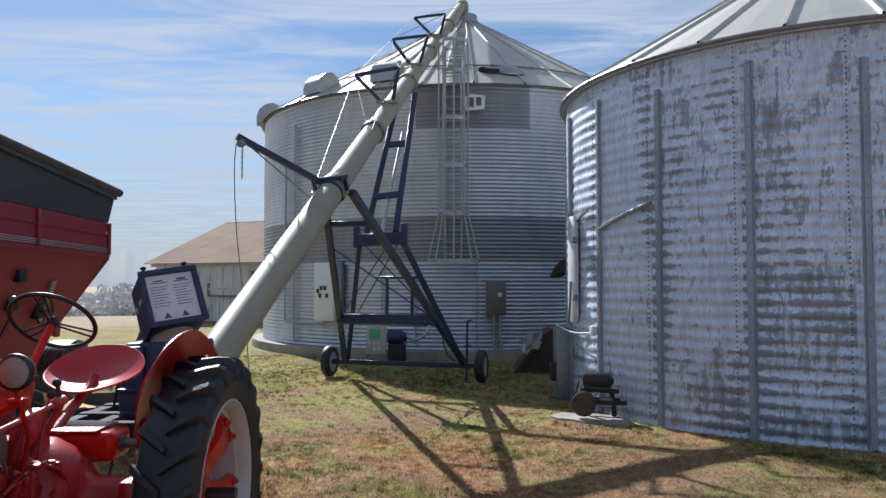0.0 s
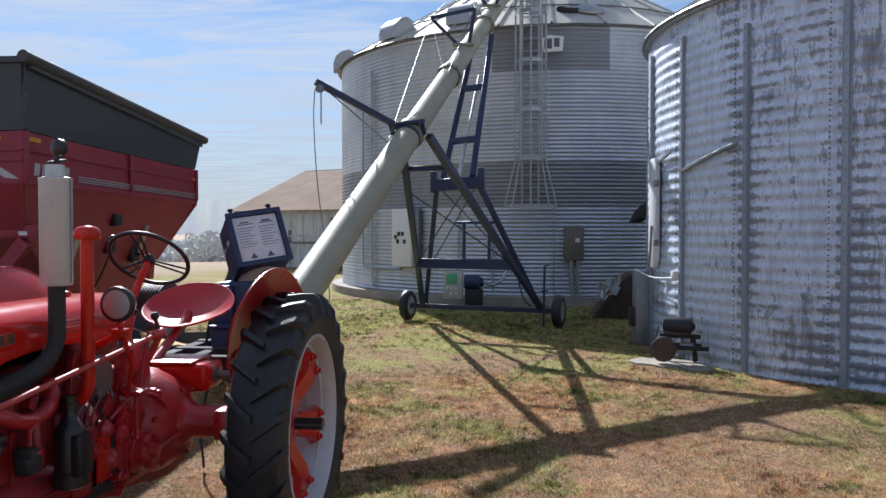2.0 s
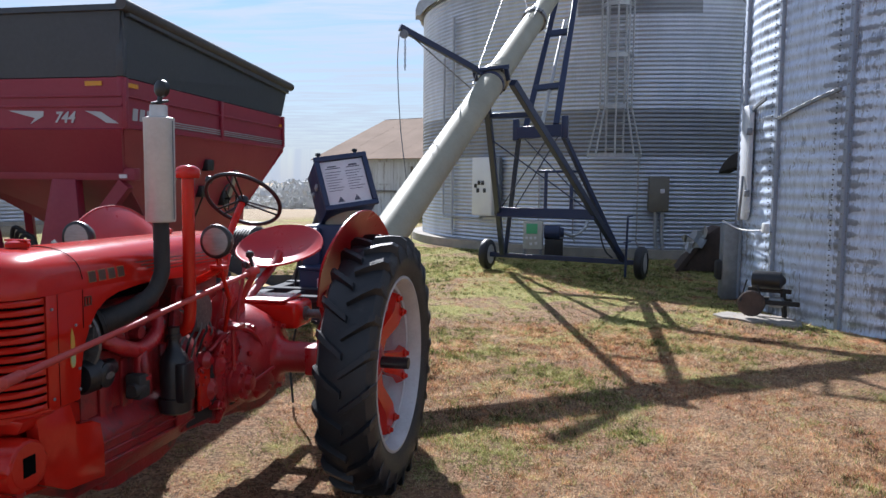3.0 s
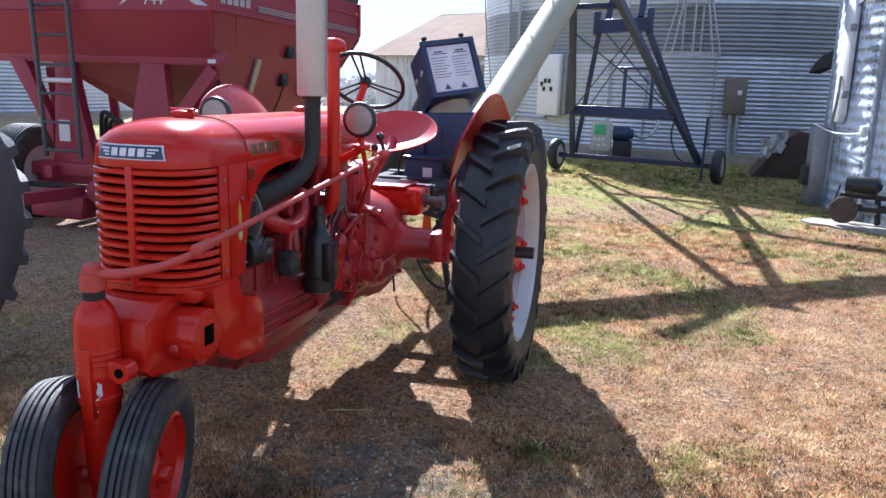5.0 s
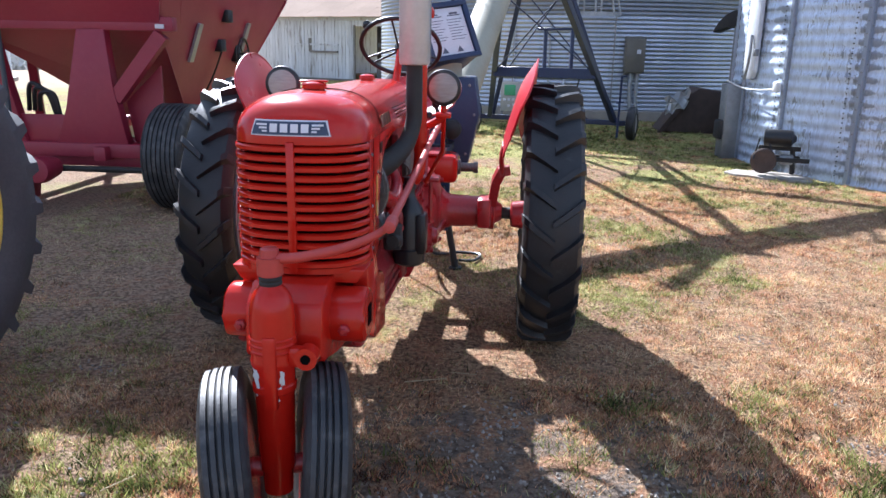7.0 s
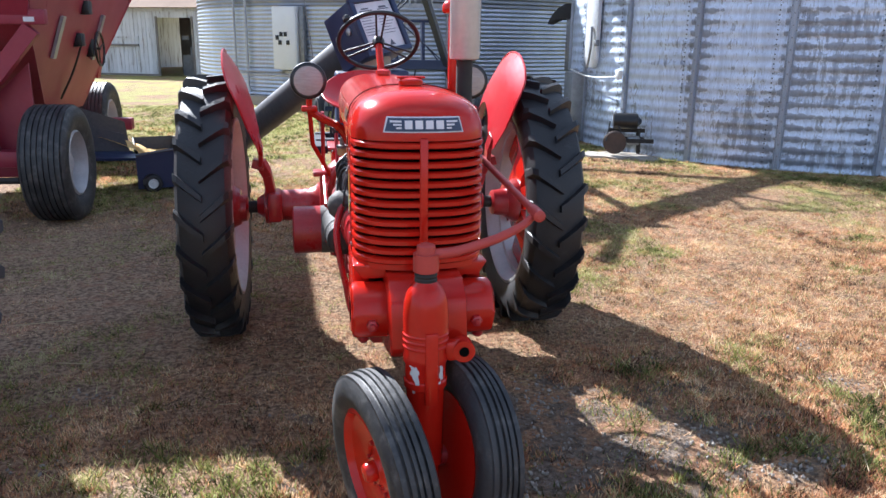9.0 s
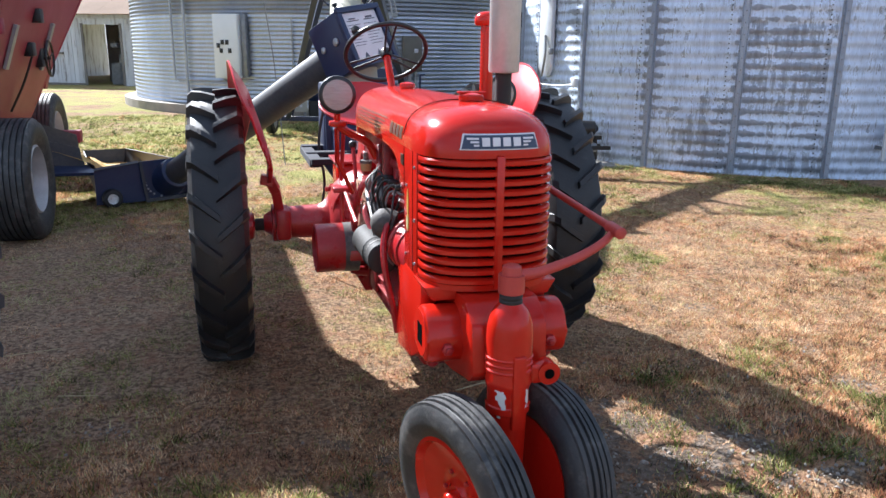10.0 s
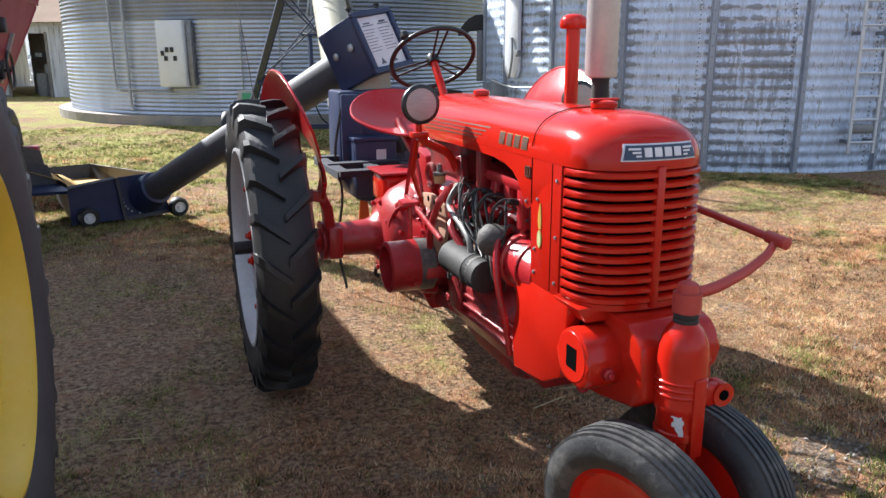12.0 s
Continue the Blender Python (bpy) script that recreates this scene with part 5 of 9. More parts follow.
for s in (-1, 1):
    bm = B()
    if s > 0:
        poly = [(2.335, 0.93), (2.335, 1.356), (3.735, 1.352), (3.735, 1.285), (3.30, 1.305), (3.01, 1.322), (2.88, 1.318), (2.76, 1.308), (2.68, 1.29), (2.62, 1.255), (2.575, 1.20), (2.54, 1.14), (2.515, 1.05), (2.505, 0.93)]
    else:
        poly = [(2.335, 0.93), (2.335, 1.356), (3.735, 1.352), (3.735, 1.30), (3.30, 1.315), (3.02, 1.316), (2.85, 1.314), (2.755, 1.306), (2.685, 1.287), (2.64, 1.257), (2.61, 1.22), (2.592, 1.185), (2.572, 1.174), (2.552, 1.182), (2.535, 1.19), (2.53, 0.93)]
    prism(bm, poly, "x", s * 0.2135, s * 0.224, 0.002)
    for v in bm.verts:
        v.co.x *= 1 - 0.10 * min(1.0, max(0.0, (v.co.y - 2.34) / 1.40))
    sp = tp("side_panel", bm, M["red"], tractor)
    # tapered pinstripes and plain blocks where the maker's name stands
    for k in range(4):
        za, zb = 1.4135 - 0.0155 * k, 1.402 - 0.0165 * k
        tp("pinstripe", on_hood(s, 2.90 + 0.035 * k, 3.66, za, za + 0.005, zb, zb + 0.005, n=10), M["gold_stripe"], sp)
    for k in range(4):
        y0 = 2.575 + 0.062 * k
        tp("letter_block", on_hood(s, y0, y0 + 0.047, 1.369, 1.413, 1.369, 1.413, 0.0012, 2), M["gold_edge"], sp)
        tp("letter_field", on_hood(s, y0 + 0.002, y0 + 0.045, 1.371, 1.411, 1.371, 1.411, 0.0024, 2), M["gold_stripe"], sp)
    bm = B()
    for lo, hi in (((2.545, 1.282), (2.585, 1.287)), ((2.545, 1.314), (2.585, 1.319)), ((2.545, 1.282), (2.551, 1.319)), ((2.562, 1.282), (2.568, 1.319)), ((2.579, 1.282), (2.585, 1.319))):
        box(bm, (s * 0.2185, lo[0], lo[1]), (s * 0.2240, hi[0], hi[1]))
    tp("model_mark", bm, M["gold_stripe"], sp)
    bm = B()
    prism(bm, [(2.468 + 0.015 * math.cos(a * 0.35), 1.092 + 0.031 * math.sin(a * 0.35)) for a in range(18)], "x", s * 0.2225, s * 0.2250)
    tp("emblem_rim", bm, M["gold"], sp, "small gold oval emblem")
    bm = B()
    prism(bm, [(2.468 + 0.012 * math.cos(a * 0.35), 1.092 + 0.027 * math.sin(a * 0.35)) for a in range(18)], "x", s * 0.2240, s * 0.2262)
    tp("emblem_globe", bm, M["emblem_green"], sp, "faded green oval")
    bm = B()
    prism(bm, [(2.460, 1.126), (2.474, 1.126), (2.480, 1.15), (2.477, 1.18), (2.470, 1.205), (2.466, 1.212), (2.461, 1.19), (2.458, 1.15)], "x", s * 0.2225, s * 0.2252)
    tp("emblem_figure", bm, M["gold"], sp, "small worn gold emblem")
    for y, z in ((2.36, 1.30), (2.36, 1.12), (2.36, 0.97), (2.49, 1.22), (2.505, 1.05), (2.505, 0.97), (2.572, 1.20)):
        bm = B(); bolt(bm, (s * (0.224 if y < 2.4 else 0.2215), y, z), (s, 0, 0), 0.006, 0.004); tp("screw", bm, M["galv_dull"], sp)
    bm = B(); box(bm, (s * 0.2212, 2.534, 1.20), (s * 0.2226, 2.537, 1.35)); tp("panel_seam", bm, M["void"], sp)
    bm = B(); box(bm, (s * 0.2232, 2.392, 0.935), (s * 0.2246, 2.394, 1.35)); tp("panel_seam", bm, M["void"], sp)

# front badge: pale frame, dark field, pale wing bars and block letters
BZ = 1.405
badge = None


def on_nose(x, z, out):
    """A point on the nose's face above the grille."""
    q = min(0.999, max(0, (z - HB) / (HT - HB)))
    s = (1 - q ** 2.7) ** (1 / 2.7)
    bk = (1 - s) * 0.24
    u = math.asin(min(1, (abs(x) / (0.225 * s)) ** (1 / 0.75))) / (math.pi / 2)
    return Vector((x, nose(u, s, bk)[1] - out, z))


def badge_piece(x0, x1, z0, z1, out, slant=0.0):
    bm = B()
    rows = []
    for z in (z0, (z0 + z1) / 2, z1):
        f = (z - z0) / max(1e-6, z1 - z0)
        rows.append([on_nose(x0 + slant * f + (x1 - x0 - 2 * slant * f) * k / 8, z, out) for k in range(9)])
    grid_surface(bm, rows)
    thicken(bm, 0.002)
    return bm


badge = tp("badge", badge_piece(-0.129, 0.129, BZ - 0.025, BZ + 0.024, 0.004, 0.012), M["paper"], tractor, "small navy and silver enamel badge")
tp("badge_field", badge_piece(-0.1245, 0.1245, BZ - 0.021, BZ + 0.020, 0.007, 0.012), M["blue_badge"], badge)
for s in (-1, 1):
    for k in range(3):
        a, b_ = 0.072, 0.108 - 0.010 * k
        z = BZ + 0.010 - 0.010 * k
        tp("wing_bar", badge_piece(min(s * a, s * b_), max(s * a, s * b_), z - 0.0028, z + 0.0028, 0.010), M["paper"], badge)
for k in range(4):
    x = -0.062 + 0.0335 * k
    tp("letter_block", badge_piece(x, x + 0.024, BZ - 0.013, BZ + 0.013, 0.010), M["paper"], badge)

# caps on the hood
for y, r, z in ((2.47, 0.043, 1.507), (3.47, 0.036, 1.498)):
    bm = B()
    lathe(bm, (0, y, z - 0.012), (0, 0, 1), [(0, r * 0.8), (0.014, r * 0.82), (0.016, r), (0.03, r * 1.02), (0.036, r * 0.92), (0.042, r * 0.4)], 24)
    cap = tp("filler_cap", bm, M["red"], tractor)
    if y < 3:
        bm = B(); box(bm, (-0.05, y - 0.012, z + 0.026), (0.05, y + 0.012, z + 0.034), 0.004); tp("cap_lever", bm, M["red"], cap)

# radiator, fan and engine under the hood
# radiator coloured near-black to stand for shade under the hood
bm = B(); box(bm, (-0.20, 2.40, 0.95), (0.20, 2.50, 1.36), 0.008); tp("radiator", bm, M["void"], tractor, "radiator core coloured near-black as shade")
bm = B(); lathe(bm, (0, 2.52, 1.14), (0, 1, 0), [(0, 0.18), (0.03, 0.185), (0.04, 0.17)], 24); tp("fan_shroud", bm, M["black"])
bm = B(); box(bm, (-0.135, 2.62, 0.62), (0.135, 3.34, 1.06), 0.018); block = tp("engine_block", bm, M["red_greasy"], tractor, "red cast engine block")
bm = B(); box(bm, (-0.145, 2.68, 1.06), (0.145, 3.30, 1.15), 0.012); tp("cylinder_head", bm, M["red_greasy"], block)
bm = B(); box(bm, (-0.09, 2.70, 1.15), (0.09, 3.28, 1.235), 0.03, seg=3); tp("valve_cover", bm, M["red_greasy"], block)
bm = B(); prism(bm, [(-0.14, 0.50), (0.14, 0.50), (0.185, 0.58), (0.195, 0.72), (0.14, 0.80), (-0.14, 0.80), (-0.195, 0.72), (-0.185, 0.58)], "y", 2.56, 3.40, 0.014); tp("crankcase", bm, M["red_greasy"], block)
bm = B(); prism(bm, [(2.70, 0.53), (3.36, 0.53), (3.34, 0.46), (3.2, 0.43), (2.85, 0.43), (2.74, 0.46)], "x", -0.12, 0.12, 0.012); tp("oil_pan", bm, M["red_greasy"], block)
for s in (-1, 1):
    for k in range(3):
        bm = B(); beam(bm, (s * 0.192, 2.60, 0.70 - 0.045 * k), (s * 0.192, 3.38, 0.68 - 0.045 * k), 0.018, 0.014); tp("crankcase_rib", bm, M["red_greasy"], block)
    bm = B(); box(bm, (min(s * 0.19, s * 0.21), 3.20, 0.60), (max(s * 0.19, s * 0.21), 3.33, 0.80), 0.006); tp("side_cover", bm, M["red_greasy"], block)
for s in (-1, 1):
    for k in range(4):
        bm = B(); box(bm, (s * 0.132, 2.72 + 0.15 * k, 0.70), (s * 0.150, 2.80 + 0.15 * k, 1.0), 0.008); tp("block_rib", bm, M["red_greasy"], block)
    for k in range(8):
        bm = B(); bolt(bm, (s * 0.146, 2.71 + 0.08 * k, 1.10), (s, 0, 0), 0.013, 0.012); tp("head_bolt", bm, M["engine_grey"], block)
    bm = B(); beam(bm, (s * 0.165, 3.18, 0.7), (s * 0.165, 3.30, 1.26), 0.03, 0.06); tp("hood_stay", bm, M["red_greasy"])
# right side: manifold, exhaust elbow, air cleaner pipe and filter
bm = B()
tube_path(bm, curve_pts([(0.13, 2.73, 1.13), (0.185, 2.79, 1.075), (0.205, 2.92, 1.035), (0.20, 3.05, 1.075), (0.15, 3.13, 1.15)], 6), 0.034, 14)
tube_path(bm, curve_pts([(0.205, 2.915, 1.03), (0.212, 2.913, 0.98), (0.212, 2.905, 0.91)], 4), 0.031, 12)
lathe(bm, (0.212, 2.905, 0.925), (0, 0, -1), [(0, 0.034), (0.004, 0.048), (0.018, 0.048), (0.022, 0.034)], 14)
mani = tp("intake_manifold", bm, M["red_cast"], block)
for y in (2.80, 2.95, 3.08):
    bm = B(); lathe(bm, (0.135, y, 1.10), (1, 0, 0), [(0, 0.045), (0.012, 0.045), (0.014, 0.030), (0.06, 0.028)], 14); tp("manifold_port", bm, M["red_greasy"], mani)
bm = B()
ex_pts = curve_pts([(0.10, 2.68, 1.165), (0.155, 2.74, 1.185), (0.215, 2.82, 1.215), (0.268, 2.915, 1.275), (0.291, 2.960, 1.36), (0.292, 2.965, 1.44), (0.292, 2.965, 1.60)], 6)
tube_path(bm, ex_pts, 0.034, 18, radii=[0.060 - 0.026 * min(1.0, i / (len(ex_pts) * 0.55)) for i in range(len(ex_pts))])
ex = tp("exhaust_pipe", bm, M["soot"], tractor, "sooty black exhaust pipe bent into the engine")
bm = B(); lathe(bm, (0.14, 2.725, 1.18), (0.65, 0.72, 0.3), [(0, 0.062), (0.004, 0.078), (0.02, 0.078), (0.024, 0.058)], 20); tp("exhaust_flange", bm, M["soot"], ex)
bm = B(); lathe(bm, (0.09, 2.60, 1.13), (0, 1, 0), [(0, 0.15), (0.01, 0.155), (0.012, 0.12), (0.03, 0.05), (0.05, 0.04)], 28); tp("fan_hub", bm, M["engine_grey"], block)
for k in range(6):
    bm = B(); a = k * math.pi / 3 + 0.2
    slab_pts = [(0.09 + 0.04 * math.cos(a), 2.590, 1.13 + 0.04 * math.sin(a)), (0.09 + 0.145 * math.cos(a - 0.25), 2.575, 1.13 + 0.145 * math.sin(a - 0.25)), (0.09 + 0.145 * math.cos(a + 0.25), 2.60, 1.13 + 0.145 * math.sin(a + 0.25))]
    bm.faces.new([bm.verts.new(p) for p in slab_pts]); thicken(bm, 0.003); tp("fan_blade", bm, M["engine_grey"], block)
bm = B()
lathe(bm, (0.292, 2.965, 1.585), (0, 0, 1), [(0, 0.036), (0.004, 0.060), (0.012, 0.063), (0.43, 0.0635), (0.438, 0.065), (0.446, 0.065), (0.452, 0.038), (0.50, 0.036)], 36)
muf = tp("muffler", bm, M["silver"], tractor, "tall dull silver muffler standing over the hood")
bm = B(); rod(bm, (0.3565, 2.965, 1.60), (0.3565, 2.965, 2.02), 0.003, 6); tp("muffler_seam", bm, M["galv_dull"], muf)
bm = B()
beam(bm, (0.292, 2.93, 2.09), (0.31, 2.99, 2.105), 0.05, 0.012); rod(bm, (0.30, 2.96, 2.10), (0.305, 2.965, 2.135), 0.011, 8)
lathe(bm, (0.305, 2.945, 2.155), (0.3, 1, 0), [(0, 0.02), (0.008, 0.036), (0.03, 0.036), (0.04, 0.02)], 18)
tp("rain_cap", bm, M["black"], muf, "black rain cap with its counterweight")
bm = B()
tube_path(bm, curve_pts([(0.20, 3.20, 1.05), (0.27, 3.195, 1.08), (0.292, 3.19, 1.16), (0.292, 3.19, 1.3), (0.292, 3.19, 1.80)], 5), 0.029, 16)
ip = tp("air_intake_pipe", bm, M["red"], tractor, "red upright air intake pipe with a mushroom cap")
bm = B()
lathe(bm, (0.292, 3.19, 1.775), (0, 0, 1), [(0, 0.034), (0.003, 0.052), (0.012, 0.057), (0.035, 0.057), (0.05, 0.048), (0.06, 0.03), (0.063, 0.005)], 26)
tp("intake_cap", bm, M["red"], ip)
bm = B()
lathe(bm, (0.255, 3.11, 0.70), (0, 0, 1), [(0, 0.055), (0.012, 0.072), (0.075, 0.074), (0.08, 0.066), (0.24, 0.066), (0.26, 0.06), (0.30, 0.035), (0.32, 0.026), (0.345, 0.026), (0.347, 0.032), (0.365, 0.032), (0.367, 0.026), (0.40, 0.026)], 28)
box(bm, (0.29, 3.05, 0.76), (0.335, 3.15, 0.94), 0.008)
tp("oil_bath_air_cleaner", bm, M["black"], tractor, "black oil-bath canister beside the engine")
bm = B()
lathe(bm, (0.165, 2.555, 0.99), (0, 1, 0), [(0, 0.02), (0.008, 0.062), (0.03, 0.070), (0.10, 0.072), (0.11, 0.055), (0.16, 0.040), (0.22, 0.036)], 22)
lathe(bm, (0.20, 2.66, 0.985), (1, 0, 0), [(0, 0.05), (0.030, 0.05), (0.036, 0.040), (0.040, 0.02)], 18)
rod(bm, (0.165, 2.63, 1.05), (0.155, 2.66, 1.15), 0.028, 12)
wp = tp("water_pump", bm, M["black"])
bm = B(); prism(bm, [(2.66 + 0.028 * math.cos(k * 0.5236), 0.985 + 0.014 * math.sin(k * 0.5236)) for k in range(12)], "x", 0.2405, 0.2425); tp("pump_plate", bm, M["engine_grey"], wp)
bm = B()
lathe(bm, (0.225, 2.82, 0.875), (0, 1, 0), [(0, 0.026), (0.03, 0.035), (0.06, 0.035), (0.1, 0.022)], 14); box(bm, (0.18, 2.84, 0.83), (0.255, 2.92, 0.94), 0.012)
tp("carburettor", bm, M["soot"])
bm = B()
tube_path(bm, curve_pts([(0.22, 2.95, 0.86), (0.24, 2.9, 0.95), (0.22, 2.92, 1.03)], 5), 0.018, 10)
tp("intake_elbow", bm, M["red_greasy"], block)
# left side: generator, magneto, canister and wiring
bm = B()
lathe(bm, (-0.235, 2.86, 0.85), (-0.03, 1, 0.02), [(0, 0.03), (0.003, 0.055), (0.010, 0.064), (0.10, 0.066), (0.105, 0.070), (0.12, 0.070), (0.125, 0.066), (0.30, 0.065), (0.315, 0.069), (0.33, 0.069), (0.335, 0.06), (0.36, 0.03)], 32)
gen = tp("generator", bm, M["soot"], tractor, "black cylindrical generator with worn band")
bm = B(); lathe(bm, (-0.235, 2.92, 0.851), (-0.03, 1, 0.02), [(0, 0.067), (0.02, 0.067)], 28); tp("generator_band", bm, M["grimy"], gen)
bm = B()
lathe(bm, (-0.19, 2.79, 1.0), (-0.6, 0.3, 0.15), [(0, 0.03), (0.01, 0.058), (0.06, 0.062), (0.09, 0.05), (0.11, 0.02)], 20)
tp("magneto", bm, M["grimy"])
bm = B()
lathe(bm, (-0.135, 2.52, 0.935), (-0.04, 1, 0.03), [(0, 0.05), (0.01, 0.090), (0.20, 0.094), (0.205, 0.104), (0.225, 0.104), (0.23, 0.094), (0.30, 0.088), (0.33, 0.06), (0.345, 0.02)], 32)
can = tp("filter_canister", bm, M["red_cast"], tractor, "large faded red filter canister")
bm = B(); lathe(bm, (-0.139, 2.62, 0.938), (-0.04, 1, 0.03), [(0, 0.096), (0.003, 0.099), (0.020, 0.099), (0.023, 0.096)], 32, False); tp("canister_band", bm, M["red_cast"], can)
bm = B(); tube_path(bm, curve_pts([(-0.17, 2.80, 1.045), (-0.235, 2.76, 1.02), (-0.262, 2.72, 0.94), (-0.258, 2.70, 0.84), (-0.235, 2.69, 0.72), (-0.215, 2.69, 0.60)], 6), 0.013, 8); tp("canister_strap", bm, M["red_cast"], can)
bm = B(); lathe(bm, (-0.150, 2.72, 1.035), (-0.2, 0, 1), [(0, 0.022), (0.012, 0.022), (0.014, 0.013), (0.03, 0.012)], 10); tp("canister_nut", bm, M["red_cast"], can)
bm = B(); prism(bm, [(3.33, 0.985), (3.36, 1.04), (3.52, 1.065), (3.69, 1.045), (3.71, 1.0), (3.55, 0.985)], "x", -0.222, -0.206, 0.005)
bp_ = tp("linkage_plate", bm, M["gasket_tan"], tractor, "greasy tan steel plate with holes")
# near-black discs paint the shade of holes through the plate
for y, z in ((3.40, 1.015), (3.48, 1.03), (3.56, 1.035), (3.64, 1.022)):
    bm = B(); rod(bm, (-0.2215, y, z), (-0.2235, y, z), 0.013, 12); tp("plate_hole", bm, M["void"], bp_)
bm = B(); tube_path(bm, [(-0.18, 3.64 + 0.052 * math.cos(a), 1.13 + 0.05 * math.sin(a)) for a in [k * math.pi / 12 for k in range(25)]], 0.011, 8, False); tp("governor_ring", bm, M["red_greasy"])
bm = B(); lathe(bm, (-0.20, 3.47, 1.115), (0, 0, 1), [(0, 0.012), (0.004, 0.024), (0.035, 0.028), (0.04, 0.024)], 16); sb = tp("sediment_bowl", bm, M["glass_bowl"], tractor, "small glass fuel bowl")
bm = B(); lathe(bm, (-0.20, 3.47, 1.155), (0, 0, 1), [(0, 0.03), (0.012, 0.03), (0.016, 0.014), (0.05, 0.010)], 16); tp("bowl_cap", bm, M["engine_grey"], sb)
wrg = random.Random(31)
for k in range(16):
    y, z = wrg.uniform(3.02, 3.34), wrg.uniform(1.06, 1.20)
    pts = [(-0.17, y, z)]
    for q in range(3):
        pts.append((-0.20 - wrg.uniform(0.0, 0.045), y - 0.06 * (q + 1) + wrg.uniform(-0.05, 0.05), z - 0.065 * (q + 1) + wrg.uniform(-0.03, 0.03)))
    bm = B(); tube_path(bm, curve_pts(pts, 5), wrg.choice((0.0028, 0.0035, 0.005)), 6); tp("engine_wire", bm, (M["black"], M["wire"], M["soot"], M["engine_grey"])[k % 4])
for k in range(10):
    y, z = wrg.uniform(3.04, 3.30), wrg.uniform(0.94, 1.10)
    bm = B(); lathe(bm, (-0.15, y, z), (-1, wrg.uniform(-0.4, 0.4), wrg.uniform(-0.2, 0.5)), [(0, 0.016), (0.03, 0.016), (0.032, 0.010), (0.055, 0.009)], 8); tp("pipe_fitting", bm, (M["engine_grey"], M["soot"], M["galv"])[k % 3])
for k in range(3):
    bm = B(); box(bm, (-0.172, 2.70 + 0.115 * k, 1.06), (-0.130, 2.755 + 0.115 * k, 1.22), 0.014); tp("manifold_branch", bm, M["red_cast"], block)
bm = B(); box(bm, (-0.175, 2.66, 1.20), (-0.12, 3.06, 1.245), 0.016); tp("side_manifold", bm, M["red_cast"], block)
for y in (2.735, 2.86, 2.97):
    bm = B(); tube_path(bm, curve_pts([(-0.17, y, 1.16), (-0.225, y + 0.02, 1.17), (-0.245, y + 0.07, 1.11), (-0.225, y + 0.10, 1.03), (-0.20, 2.90, 1.00)], 6), 0.0055, 6); tp("spark_plug_wire", bm, M["black"])
    bm = B(); lathe(bm, (-0.168, y, 1.16), (-1, 0, 0.2), [(0, 0.012), (0.03, 0.014), (0.045, 0.008)], 10); tp("plug_boot", bm, M["black"])
for k in range(7):
    bm = B()
    y = 2.74 + 0.07 * k
    tube_path(bm, curve_pts([(-0.16, y, 1.12), (-0.20 - 0.012 * (k % 3), y + 0.03, 1.16 - 0.03 * (k % 2)), (-0.235, y - 0.03 + 0.05 * (k % 2), 1.05), (-0.215, 2.86 + 0.03 * k, 0.96), (-0.20, 2.80 + 0.02 * k, 0.90)], 5), 0.0045, 6)
    tp("spark_plug_wire", bm, M["wire"] if k % 2 else M["black"])
for k in range(4):
    bm = B(); lathe(bm, (-0.145, 2.77 + 0.14 * k, 1.09), (-1, 0, 0.5), [(0, 0.012), (0.02, 0.012), (0.022, 0.007), (0.05, 0.006)], 8); tp("spark_plug", bm, M["white"])
bm = B()
lathe(bm, (-0.17, 3.25, 1.02), (-1, 0, 0), [(0, 0.07), (0.03, 0.07), (0.035, 0.045), (0.06, 0.04)], 20)
tube_path(bm, curve_pts([(-0.20, 3.25, 1.02), (-0.25, 3.2, 0.98), (-0.23, 3.1, 0.90)], 5), 0.016, 8)
tp("governor", bm, M["red_cast"])
for k in range(9):
    bm = B()
    y = 2.76 + 0.062 * k
    tube_path(bm, curve_pts([(-0.15, y, 1.02 + 0.05 * (k % 3)), (-0.19 - 0.02 * (k % 2), y + 0.05, 0.98), (-0.21 - 0.015 * (k % 3), y + 0.02 * (k % 4), 0.90 - 0.02 * k), (-0.18, y + 0.06, 0.80)], 5), 0.0032 + 0.0016 * (k % 3), 6)
    tp("engine_hose", bm, (M["black"], M["wire"], M["soot"])[k % 3])
for y, z, r, mt in ((3.02, 1.06, 0.028, "red_cast"), (3.14, 1.00, 0.036, "red_greasy"), (2.92, 1.10, 0.022, "red_cast"), (3.22, 0.86, 0.04, "red_greasy"), (3.08, 0.92, 0.03, "gasket_tan"), (3.28, 1.12, 0.034, "gasket_tan")):
    bm = B(); lathe(bm, (-0.14, y, z), (-1, 0.1, 0.05), [(0, r), (0.03, r), (0.034, r * 0.8), (0.06, r * 0.75), (0.064, r * 0.3)], 14); tp("engine_fitting", bm, M[mt])
bm = B(); tube_path(bm, curve_pts([(-0.19, 3.25, 1.15), (-0.205, 3.27, 1.12), (-0.225, 3.29, 1.05), (-0.24, 3.10, 1.00), (-0.243, 3.02, 0.96), (-0.24, 3.005, 0.90)], 6), 0.0125, 10); tp("breather_pipe", bm, M["wire"], tractor, "pale metal conduit")
bm = B(); tube_path(bm, curve_pts([(-0.17, 3.38, 1.12), (-0.24, 3.36, 1.06), (-0.27, 3.40, 0.92), (-0.26, 3.44, 0.82)], 6), 0.016, 8); tp("control_rod", bm, M["red_cast"])
